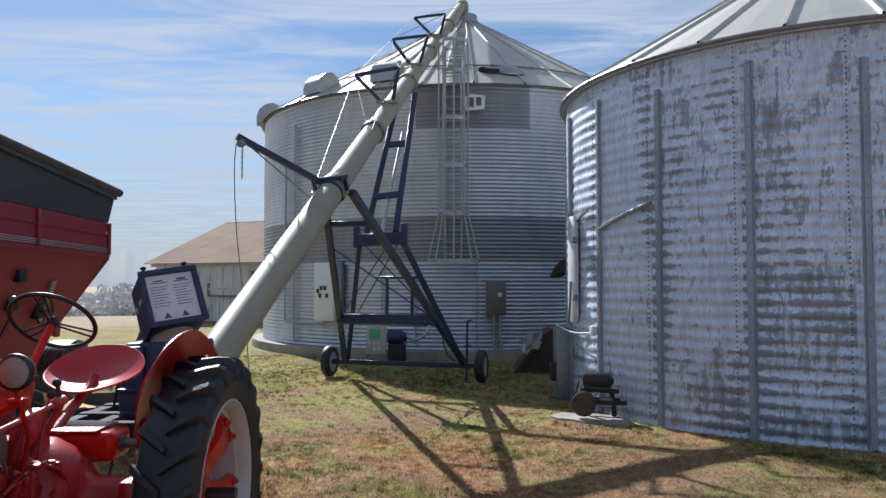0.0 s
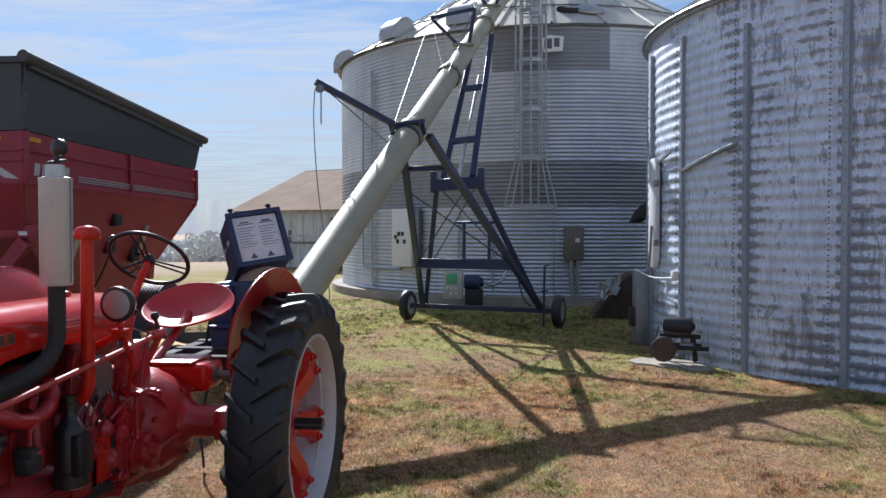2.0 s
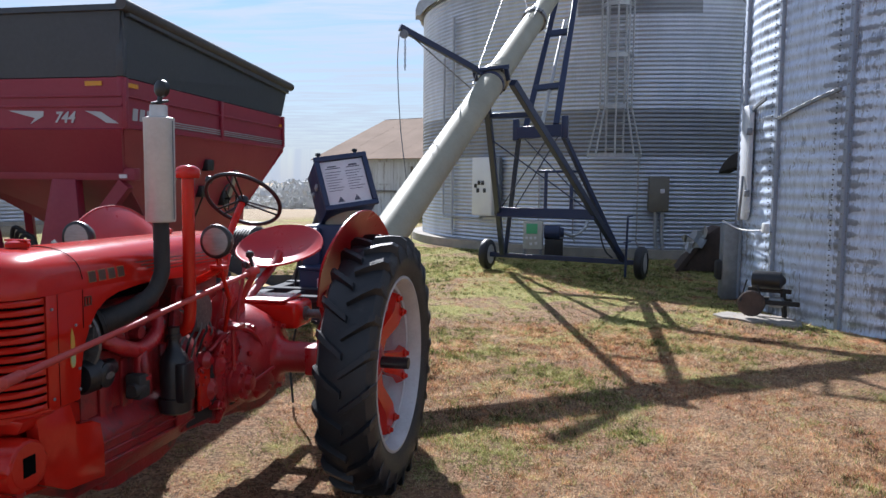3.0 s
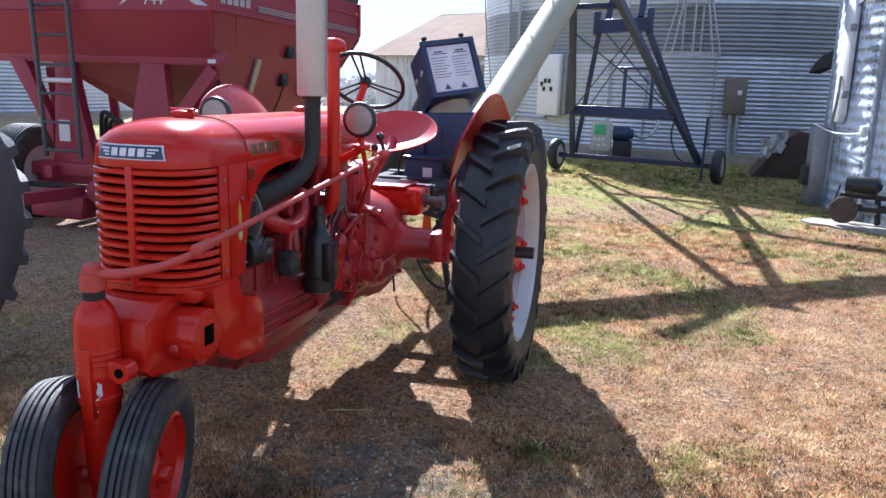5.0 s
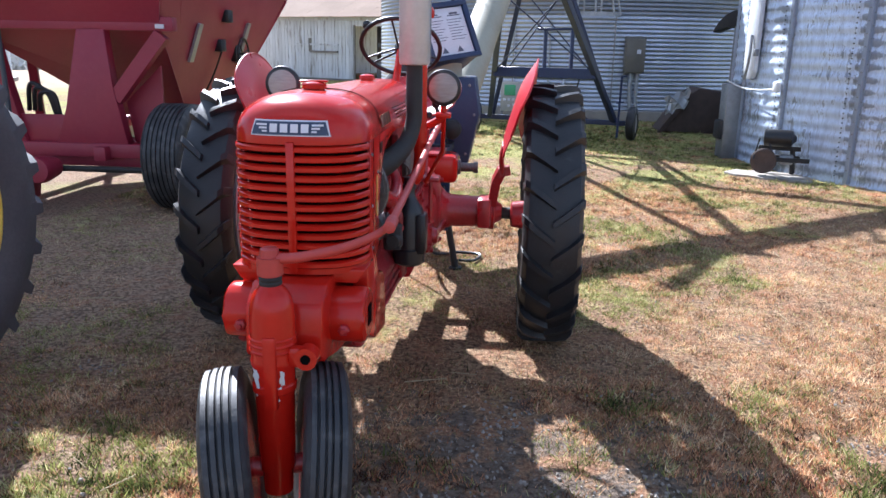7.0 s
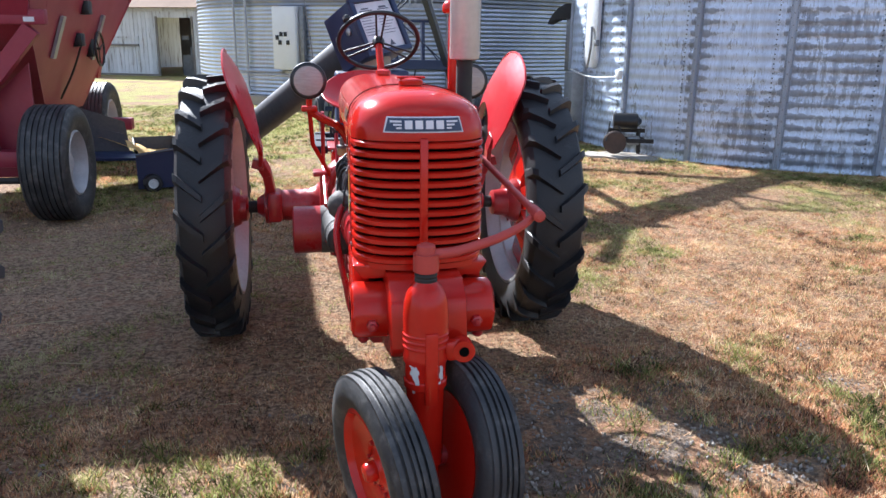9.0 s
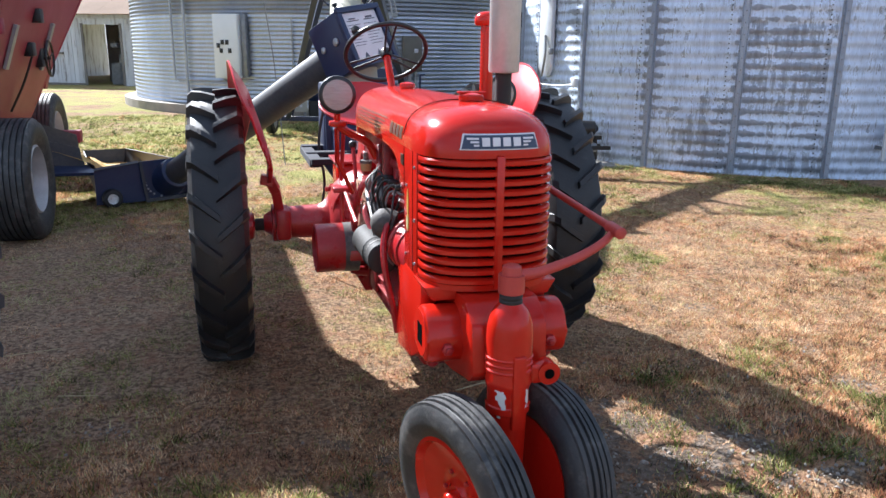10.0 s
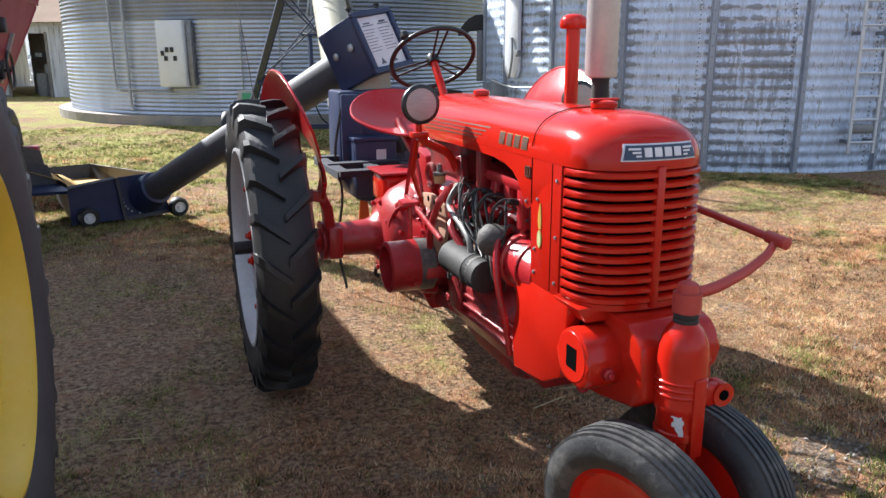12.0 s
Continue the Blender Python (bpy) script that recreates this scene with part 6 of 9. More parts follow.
# added near-black sheet that paints in the shade under the hood
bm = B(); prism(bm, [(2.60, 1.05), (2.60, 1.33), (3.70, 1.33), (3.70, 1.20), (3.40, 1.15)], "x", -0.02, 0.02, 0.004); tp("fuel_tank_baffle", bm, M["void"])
bm = B(); box(bm, (-0.17, 3.30, 1.14), (0.17, 3.70, 1.34), 0.04, seg=3); tp("fuel_tank", bm, M["red_greasy"])
bm = B(); lathe(bm, (0.19, 3.42, 1.12), (1, 0, 0), [(0, 0.10), (0.02, 0.105), (0.04, 0.09), (0.045, 0.02)], 24); tp("gear_cover", bm, M["engine_grey"])
for k in range(5):
    bm = B(); tube_path(bm, curve_pts([(0.16, 3.28 + 0.06 * k, 1.16), (0.23, 3.30 + 0.05 * k, 1.10 - 0.02 * k), (0.22, 3.22 + 0.07 * k, 0.98), (0.19, 3.26 + 0.05 * k, 0.88)], 5), 0.006, 6); tp("fuel_line", bm, (M["engine_grey"], M["black"])[k % 2])
for y, z, r in ((3.46, 0.86, 0.05), (3.60, 0.80, 0.065), (3.66, 0.92, 0.04), (3.50, 0.70, 0.06)):
    bm = B(); lathe(bm, (0.19, y, z), (1, 0, 0), [(0, r), (0.035, r * 0.95), (0.045, r * 0.7), (0.06, r * 0.4)], 18); tp("casting_boss", bm, M["red_cast"])
bm = B(); rod(bm, (-0.29, 3.685, 1.033), (-0.29, 3.218, 0.925), 0.011, 8); tp("brake_rod", bm, M["red_cast"])
bm = B(); rod(bm, (-0.29, 3.685, 1.033), (-0.29, 3.551, 1.319), 0.010, 8); tp("throttle_rod", bm, M["red_cast"])
bm = B(); box(bm, (-0.20, 3.02, 0.98), (-0.15, 3.06, 1.33), 0.006); tp("tank_post", bm, M["red_greasy"])
for y, z, r in ((3.48, 0.98, 0.055), (3.72, 0.74, 0.05), (3.40, 0.78, 0.045)):
    bm = B(); lathe(bm, (0.19, y, z), (1, 0, 0), [(0, r), (0.03, r), (0.035, r * 0.85)], 20); cp = tp("cover_plate", bm, M["red_cast"])
    for k in range(5):
        a = k * 1.2566
        bm = B(); bolt(bm, (0.222, y + r * 0.75 * math.cos(a), z + r * 0.75 * math.sin(a)), (1, 0, 0), 0.008, 0.008); tp("cover_bolt", bm, M["red_greasy"], cp)
# clutch housing, gearbox, rear axle
bm = B()
lathe(bm, (0, 3.30, 0.80), (0, 1, 0), [(0, 0.16), (0.02, 0.215), (0.08, 0.22), (0.20, 0.20), (0.34, 0.175), (0.36, 0.20), (0.39, 0.20)], 28)
tp("clutch_housing", bm, M["red_greasy"], tractor, "greasy red clutch housing")
bm = B(); lathe(bm, (-0.205, 3.46, 0.90), (-1, 0, 0.2), [(0, 0.11), (0.015, 0.105), (0.02, 0.08)], 22); tp("timing_plate", bm, M["gasket_tan"], tractor, "greasy tan cover plate")
bm = B()
prism(bm, [(-0.17, 0.48), (0.17, 0.48), (0.21, 0.56), (0.21, 0.86), (0.15, 0.98), (-0.15, 0.98), (-0.21, 0.86), (-0.21, 0.56)], "y", 3.64, 4.38, 0.03)
gb = tp("gearbox", bm, M["red_cast"], tractor, "red cast gearbox and rear housing")
bm = B(); lathe(bm, (0, 4.08, 0.745), (1, 0, 0), [(-0.31, 0.11), (-0.29, 0.19), (-0.23, 0.25), (-0.12, 0.300), (0.12, 0.300), (0.23, 0.25), (0.29, 0.19), (0.31, 0.11)], 36); tp("final_drive_case", bm, M["pink_cast"], gb)
bm = B(); box(bm, (-0.13, 3.62, 0.98), (0.13, 4.05, 1.07), 0.03, seg=3); tp("gearbox_cover", bm, M["red_cast"], gb)
for s in (-1, 1):
    bm = B()
    lathe(bm, (0, 4.15, 0.735), (s, 0, 0), [(0.2, 0.20), (0.285, 0.205), (0.287, 0.165), (0.305, 0.135), (0.335, 0.106), (0.37, 0.094), (0.57, 0.086), (0.585, 0.102), (0.615, 0.104), (0.62, 0.07), (0.66, 0.045)], 30)
    ah = tp("axle_housing", bm, M["red_cast"])
    bm = B(); rod(bm, (s * 0.64, 4.15, 0.73), (s * 0.90, 4.15, 0.722), 0.034, 14); tp("axle_shaft", bm, M["soot"], ah)
    bm = B(); lathe(bm, (s * 0.71, 4.15, 0.722), (s, 0, 0), [(0, 0.06), (0.01, 0.075), (0.09, 0.085), (0.10, 0.07)], 12); tp("hub", bm, M["red_cast"], ah)
    for k in range(8):
        bm = B(); a = k * math.pi / 4; bolt(bm, (s * 0.285, 4.15 + 0.190 * math.cos(a + 0.2), 0.735 + 0.190 * math.sin(a + 0.2)), (s, 0, 0), 0.014, 0.018); tp("flange_bolt", bm, M["red_cast"], ah)
    # side gear covers on the housing
    # black disc behind the cap paints in the shaded gap round it
    bm = B(); lathe(bm, (s * 0.195, 3.77, 0.67), (s, 0, 0), [(0, 0.128), (0.010, 0.126), (0.012, 0.10)], 26); tp("cover_gasket", bm, M["soot"], gb)
    bm = B(); lathe(bm, (s * 0.205, 3.77, 0.67), (s, 0, 0), [(0, 0.112), (0.03, 0.108), (0.036, 0.098), (0.075, 0.092), (0.088, 0.075), (0.092, 0.045), (0.118, 0.040), (0.122, 0.02)], 24); cv = tp("bearing_cap", bm, M["red_cast"], gb)
    for k in range(6):
        bm = B(); a = k * math.pi / 3 + 0.3; bolt(bm, (s * 0.282, 3.77 + 0.078 * math.cos(a), 0.67 + 0.078 * math.sin(a)), (s, 0, 0), 0.013, 0.016); tp("cap_bolt", bm, M["red_cast"], cv)
    bm = B(); lathe(bm, (s * 0.20, 3.99, 0.585), (s, 0, 0), [(0, 0.07), (0.05, 0.066), (0.06, 0.05), (0.07, 0.02)], 18); tp("inspection_cover", bm, M["red_cast"], gb)
    bm = B(); prism(bm, [(3.56, 0.86), (3.60, 0.93), (3.70, 0.95), (3.80, 0.90), (3.82, 0.82), (3.74, 0.79), (3.62, 0.80)], "x", s * 0.19, s * 0.235, 0.014); bs = tp("brake_housing", bm, M["red_cast"], gb)
    for y, z in ((3.60, 0.87), (3.64, 0.92), (3.74, 0.92), (3.79, 0.86), (3.70, 0.815)):
        bm = B(); bolt(bm, (s * 0.235, y, z), (s, 0, 0), 0.010, 0.012); tp("cover_bolt", bm, M["red_cast"], bs)
    for y, z, r in ((3.93, 0.93, 0.030), (3.88, 0.80, 0.024), (3.97, 0.76, 0.036), (3.69, 1.00, 0.028), (3.56, 0.60, 0.022)):
        bm = B(); lathe(bm, (s * 0.19, y, z), (s, -0.15, 0.1), [(0, r * 1.2), (0.055, r), (0.062, r * 0.7), (0.078, r * 0.65), (0.082, r * 0.3)], 14); tp("casting_boss", bm, M["red_cast"], gb)
    bm = B(); tube_path(bm, curve_pts([(s * 0.215, 3.50, 0.90), (s * 0.245, 3.58, 0.955), (s * 0.25, 3.70, 0.975), (s * 0.265, 3.86, 0.94), (s * 0.29, 3.95, 0.84), (s * 0.28, 3.93, 0.72)], 6), 0.011, 8); tp("brake_pipe", bm, M["red_cast"], gb)
    bm = B(); rod(bm, (s * 0.305, 3.80, 0.665), (s * 0.335, 4.02, 0.70), 0.010, 8); tp("brake_arm", bm, M["red_cast"], gb)
    for k in range(7):
        bm = B(); bolt(bm, (s * (0.196 + 0.016 * (k in (2, 3, 4))), 3.625, 0.55 + 0.062 * k), (s, -0.5, 0), 0.012, 0.020); tp("joint_bolt", bm, M["red_cast"], gb)
bm = B(); prism(bm, [(-0.185, 0.47), (0.185, 0.47), (0.226, 0.55), (0.226, 0.87), (0.165, 0.995), (-0.165, 0.995), (-0.226, 0.87), (-0.226, 0.55)], "y", 3.635, 3.662, 0.008); tp("joint_flange", bm, M["red_cast"], gb)
bm = B(); prism(bm, [(3.30, 0.53), (3.62, 0.50), (3.92, 0.475), (3.97, 0.43), (4.20, 0.40), (4.42, 0.42), (4.44, 0.56), (3.30, 0.60)], "x", -0.165, 0.175, 0.014); tp("transmission_sump", bm, M["red_greasy"], gb)
# flat black patch paints the shade of a recess on the sump
bm = B(); prism(bm, [(3.335, 0.545), (3.58, 0.53), (3.60, 0.585), (3.40, 0.60), (3.345, 0.59)], "x", 0.172, 0.181, 0.003); tp("sump_recess", bm, M["soot"], gb)

# fenders: a dished leaf inside each tyre, its crown rolled out over the tread and its tail a narrow strap
def along(knots, v):
    """Straight runs between (place, value) pairs."""
    for (a0, r0), (a1, r1) in zip(knots, knots[1:]):
        if v <= a1:
            return r0 + (r1 - r0) * max(0.0, v - a0) / (a1 - a0)
    return knots[-1][1]


for s in (-1, 1):
    bm = B()
    rows = []
    for i in range(33):
        deg = 35.0 - 97 * (i / 32) ** 1.25
        outer = along([(-62, 0.84), (-45, 0.888), (-10, 0.888), (8, 0.872), (20, 0.85), (27, 0.82), (31, 0.76), (34, 0.66), (35, 0.60)], deg)
        inner = along([(-62, 0.78), (-20, 0.62), (5, 0.50), (18, 0.40), (28, 0.39), (35, 0.45)], deg)
        row = []
        for q in range(13):
            rr_ = inner + (outer - inner) * q / 12
            xx = 0.655 + 0.30 * max(0.0, rr_ - 0.46) + 0.75 * max(0.0, rr_ - 0.72) ** 0.5 * max(0.0, rr_ - 0.72)
            th = radians(deg)
            row.append((s * (xx - (0.03 if s < 0 else 0.0)), 4.13 - rr_ * math.sin(th), 0.722 + rr_ * math.cos(th)))
        rows.append(row)
    grid_surface(bm, rows)
    thicken(bm, 0.006)
    fen = tp("fender", bm, M["red_fender"], tractor, "red crescent fender")
    bm = B()
    tube_path(bm, [r[-1] for r in rows], 0.006, 6)
    tp("rolled_edge", bm, M["red_fender"], fen)
    # strap and cast bracket up from the axle
    bm = B()
    o = 0.03 if s < 0 else 0.0
    for p, q in (((0.662, 3.95, 1.15), (0.648, 3.99, 1.07)), ((0.648, 3.985, 1.08), (0.655, 4.03, 1.0))):
        beam(bm, (s * (p[0] - o), p[1], p[2]), (s * (q[0] - o), q[1], q[2]), 0.080, 0.024, up=(1, 0, 0))
    for p, q in (((0.70, 4.04, 1.0), (0.635, 4.04, 0.985)), ((0.655, 4.04, 1.0), (0.622, 4.06, 0.93)), ((0.624, 4.06, 0.935), (0.602, 4.10, 0.79))):
        beam(bm, (s * (p[0] - o), p[1], p[2]), (s * (q[0] - o), q[1], q[2]), 0.085, 0.05, up=(1, 0, 0))
    box(bm, (min(s * 0.52, s * 0.60), 4.01, 0.66), (max(s * 0.52, s * 0.60), 4.19, 0.83), 0.02)
    tp("fender_bracket", bm, M["red_cast"], fen)

# headlamps on a cross bar
for s, x in ((1, 0.385), (-1, -0.353)):
    bm = B()
    lathe(bm, (x, 3.262, 1.482), (0.02 * s, 1, 0.0), [(0, 0.074), (0.004, 0.080), (0.014, 0.082), (0.03, 0.078), (0.07, 0.06), (0.10, 0.035), (0.11, 0.008)], 32)
    lamp = tp("headlamp", bm, M["black"], tractor, "round headlamp with ribbed clear lens")
    bm = B(); lathe(bm, (x, 3.258, 1.482), (0.02 * s, 1, 0), [(0, 0.004), (0.001, 0.04), (0.005, 0.073), (0.008, 0.074)], 32); tp("lens", bm, M["lens"], lamp, "ribbed glass lens")
    bm = B()
    rod(bm, (x, 3.30, 1.41), (x, 3.30, 1.36), 0.014, 10); box(bm, (x - 0.035, 3.27, 1.345), (x + 0.035, 3.33, 1.37), 0.006)
    tube_path(bm, curve_pts([(x, 3.30, 1.35), (x * 0.85, 3.30, 1.315), (x * 0.62, 3.31, 1.27), (x * 0.5, 3.32, 1.20)], 5), 0.018, 8)
    tp("lamp_bracket", bm, M["red"], lamp)
    bm = B(); tube_path(bm, [(x, 3.31, 1.36), (x * 0.97, 3.42, 1.18), (x * 0.72, 3.55, 1.0)], 0.011, 8); tp("lamp_stay", bm, M["red"], lamp)

# steering column and wheel
hub = Vector((0.05, 4.23, 1.644))
ax_ = Vector((0.0, 0.68, 0.733)).normalized()
bm = B(); rod(bm, hub - ax_ * 0.62, hub - ax_ * 0.01, 0.021, 14); col = tp("steering_column", bm, M["red"], tractor)
bm = B(); lathe(bm, hub - ax_ * 0.02, ax_, [(0, 0.03), (0.03, 0.036), (0.045, 0.03), (0.05, 0.01)], 18); sw = tp("steering_wheel", bm, M["black"], tractor, "thin black three-spoked steering wheel")
d_, u_, v_ = frame_of(ax_)
bm = B(); tube_path(bm, [hub + ax_ * 0.01 + (u_ * math.cos(a) + v_ * math.sin(a)) * 0.225 for a in [k * math.pi / 20 for k in range(41)]], 0.0125, 10, False); tp("rim", bm, M["black"], sw)
for k in range(3):
    a = radians(90 + 120 * k)
    e = u_ * math.cos(a) + v_ * math.sin(a)
    t_ = ax_.cross(e)
    for o in (-0.012, 0.012):
        bm = B(); tube_path(bm, [hub + e * 0.025 + t_ * o, hub + e * 0.22 + t_ * o * 2.2 + ax_ * 0.008], 0.006, 8); tp("spoke", bm, M["black"], sw)
bm = B(); lathe(bm, hub + (u_ * math.cos(2.5) + v_ * math.sin(2.5)) * 0.225 + ax_ * 0.02, ax_, [(0, 0.008), (0.012, 0.022), (0.035, 0.024), (0.05, 0.012)], 14); tp("spinner_knob", bm, M["black"], sw)

# pan seat
SX, SY, SZ = 0.032, 4.80, 1.222
bm = B()
rows = []
for i in range(11):
    r = i / 10
    row = []
    for k in range(40):
        a = 2 * math.pi * k / 40
        x, y = math.cos(a) * r * 0.282, math.sin(a) * r * 0.245
        back = max(0.0, math.sin(a))
        z = 0.03 + 0.40 * y + r ** 2.6 * (0.060 + 0.045 * back) + 0.012 * r ** 2 * abs(math.cos(a))
        row.append((SX + x * (1 + 0.05 * math.cos(2 * a)), SY + y, SZ + z))
    rows.append(row)
grid_surface(bm, rows[1:], closed=True)
bm.faces.new(list(bm.verts)[:40])
thicken(bm, 0.006)
seat = tp("seat", bm, M["red_fender"], tractor, "round red pressed-steel pan seat")
bm = B(); tube_path(bm, rows[-1] + [rows[-1][0]], 0.007, 8, False); tp("seat_edge", bm, M["red_fender"], seat)
bm = B(); tube_path(bm, curve_pts([(SX, 4.80, 1.285), (SX, 4.72, 1.22), (SX, 4.50, 1.12), (SX, 4.28, 1.02)], 5), 0.028, 10); tp("seat_spring", bm, M["red_cast"], seat)
# operator's platform, levers and back end
bm = B(); box(bm, (-0.23, 4.26, 0.87), (0.385, 4.52, 1.035), 0.035, seg=3); rb = tp("rear_box", bm, M["red"], tractor, "rounded red box behind the gearbox")
bm = B(); box(bm, (-0.25, 4.24, 1.037), (0.30, 4.54, 1.052), 0.006); tp("box_lid", bm, M["red_cast"], rb)
bm = B(); lathe(bm, (0.385, 4.38, 0.955), (1, 0, 0), [(0, 0.045), (0.015, 0.045), (0.017, 0.028), (0.09, 0.026), (0.092, 0.034), (0.12, 0.034)], 18); tp("rear_shaft", bm, M["engine_grey"], rb)
for s in (-1, 1):
    bm = B(); prism(bm, [(3.66, 0.97), (3.78, 1.20), (3.94, 1.23), (4.02, 1.08), (4.05, 0.98)], "x", s * 0.10, s * 0.16, 0.012); tp("seat_support", bm, M["red_cast"], gb)
bm = B(); box(bm, (0.2115, 3.375, 0.62), (0.2275, 3.49, 0.84), 0.008); rc = tp("clutch_cover", bm, M["red"], tractor)
for y, z in ((3.39, 0.635), (3.475, 0.635), (3.39, 0.825), (3.475, 0.825)):
    bm = B(); bolt(bm, (0.2275, y, z), (1, 0, 0), 0.008, 0.007); tp("cover_bolt", bm, M["red_cast"], rc)
bm = B(); prism(bm, [(3.60 + 0.052 * math.cos(k * 0.3927), 0.71 + 0.10 * math.sin(k * 0.3927)) for k in range(16)], "x", 0.20, 0.226, 0.008); tp("oval_cover", bm, M["red_cast"], gb)
# larger black oval paints the dark gap round the cover as shade
bm = B(); prism(bm, [(3.585 + 0.082 * math.cos(k * 0.3927), 0.71 + 0.135 * math.sin(k * 0.3927)) for k in range(16)], "x", 0.196, 0.214, 0.004); tp("oval_gasket", bm, M["soot"], gb)
for x, y, z0, z1, dy in ((0.26, 3.72, 1.0, 1.30, 0.10), (0.19, 3.70, 0.98, 1.18, 0.03), (-0.22, 3.62, 0.95, 1.20, 0.12), (0.08, 3.9, 1.02, 1.36, 0.10)):
    bm = B(); tube_path(bm, curve_pts([(x, y, z0), (x, y + dy * 0.4, (z0 + z1) / 2), (x, y + dy, z1)], 4), 0.010, 8); lv = tp("lever", bm, M["red_cast"])
    bm = B(); lathe(bm, (x, y + dy, z1 - 0.01), (0, 0.2, 1), [(0, 0.010), (0.01, 0.020), (0.03, 0.020), (0.038, 0.01)], 12); tp("knob", bm, M["black"], lv)
for s in (-1, 1):
    bm = B()
    tube_path(bm, [(s * 0.30, 3.60, 0.78), (s * 0.30, 3.60, 1.00)], 0.012, 8); box(bm, (s * 0.30 - 0.045, 3.55, 1.0), (s * 0.30 + 0.045, 3.65, 1.025), 0.006)
    tp("pedal", bm, M["red_cast"])
bm = B(); box(bm, (-0.08, 4.35, 0.35), (0.08, 4.48, 0.95), 0.02); box(bm, (-0.05, 4.40, 0.38), (0.05, 4.85, 0.42), 0.008); tp("drawbar", bm, M["red_cast"])
bm = B(); tube_path(bm, curve_pts([(0.02, 5.35, 0.5), (0.06, 5.45, 0.25), (0.12, 5.75, 0.03), (0.30, 5.85, 0.02), (0.48, 5.80, 0.02), (0.44, 5.62, 0.02), (0.30, 5.60, 0.02)], 6), 0.013, 8); tp("hydraulic_hose", bm, M["black"])
# belt pulley on the far side
bm = B()
lathe(bm, (-0.20, 3.50, 0.745), (-1, 0, 0), [(0, 0.05), (0.02, 0.06), (0.04, 0.06), (0.045, 0.115), (0.10, 0.117), (0.245, 0.117), (0.25, 0.112), (0.252, 0.098), (0.10, 0.095), (0.09, 0.03)], 32)
pul = tp("belt_pulley", bm, M["red_cast"], tractor, "red belt pulley drum with open end")
bm = B(); lathe(bm, (-0.245, 3.50, 0.745), (-1, 0, 0), [(0, 0.1185), (0.07, 0.1185)], 32, False); tp("worn_band", bm, M["engine_grey"], pul)
bm = B(); box(bm, (-0.30, 3.38, 0.70), (-0.16, 3.44, 0.76), 0.012); tp("pulley_bracket", bm, M["red_cast"], pul)

# ---- portable auger ----
AU0, AU1 = Vector((-2.12, 6.0, 0.79)), Vector((0.64, 25.0, 11.15))
AUD = (AU1 - AU0).normalized()


def on_tube(y, up=0.0, side=0.0):
    """A point on the auger's axis at depth y, moved up from it or sideways."""
    p = AU0 + AUD * ((y - AU0.y) / AUD.y)
    s = AUD.cross(Vector((0, 0, 1))).normalized()
    return p + s.cross(AUD) * up + s * side


auger = thing("grain_auger", -0.8, 15.0, 0.0, "long cream grain auger on navy undercarriage raised over bin roof", "grain auger")
for y0, y1, r in ((5.95, 10.35, 0.172), (10.35, 12.6, 0.166), (12.6, 18.3, 0.160), (18.3, 25.1, 0.155)):
    bm = B()
    n = (y1 - y0) / AUD.y
    lathe(bm, on_tube(y0), AUD, [(0, r), (n, r)], 32)
    part("tube_section", bm, M["cream"], auger)
for y in (10.35, 12.6, 15.6, 18.3, 21.6):
    bm = B()
    lathe(bm, on_tube(y) - AUD * 0.05, AUD, [(0, 0.17), (0.002, 0.205), (0.04, 0.205), (0.045, 0.19), (0.06, 0.19), (0.065, 0.205), (0.10, 0.205), (0.102, 0.17)], 28)
    fl = part("flange", bm, M["cream"] if y != 12.6 else M["galv_dull"], auger)
    for k in range(8):
        bm = B(); a = k * math.pi / 4; d, u, v = frame_of(AUD); bolt(bm, on_tube(y) - AUD * 0.07 + (u * math.cos(a) + v * math.sin(a)) * 0.192, AUD, 0.014, 0.14); part("flange_bolt", bm, M["soot"], fl)
# spout over the peak
bm = B()
tip = on_tube(25.0)
tube_path(bm, curve_pts([tip - AUD * 0.3, tip, tip + AUD * 0.25 + Vector((0, 0, -0.06)), tip + Vector((0.03, 0.38, -0.15)), tip + Vector((0.03, 0.42, -0.7))], 4), 0.20, 20)
part("spout", bm, M["cream"], auger)
# decal on the lower tube
bm = B()
d, u, v = frame_of(AUD)
c0 = on_tube(7.35)
rows = [[c0 + AUD * s + (Vector((math.sin(a), -math.cos(a) * 0.55, math.cos(a) * 0.0 + 0.25))).normalized() * 0.1735 for a in (0.25, 0.5, 0.75)] for s in (0.0, 0.2, 0.42)]
grid_surface(bm, rows)
part("decal", bm, M["paper"], auger, "scuffed pale decal")

AXL, AXR = Vector((-2.27, 15.42, 0.31)), Vector((0.74, 14.50, 0.31))
axd = (AXR - AXL).normalized()
bm = B(); beam(bm, AXL, AXR, 0.09, 0.09); part("axle", bm, M["navy"], auger)
for p, s in ((AXL, -1), (AXR, 1)):
    bm = B()
    lathe(bm, p - axd * 0.09, axd, [(0, 0.20), (0.01, 0.235), (0.02, 0.285), (0.05, 0.308), (0.13, 0.308), (0.16, 0.285), (0.17, 0.235), (0.18, 0.20)], 36, False)
    wh = part("wheel", bm, M["rubber"], auger, "black rubber road wheel with pale hub")
    bm = B(); lathe(bm, p - axd * 0.07, axd, [(0, 0.205), (0.01, 0.19), (0.03, 0.15), (0.04, 0.06), (0.10, 0.06), (0.11, 0.15), (0.13, 0.19), (0.14, 0.205)], 28); part("rim", bm, M["silver"], wh)


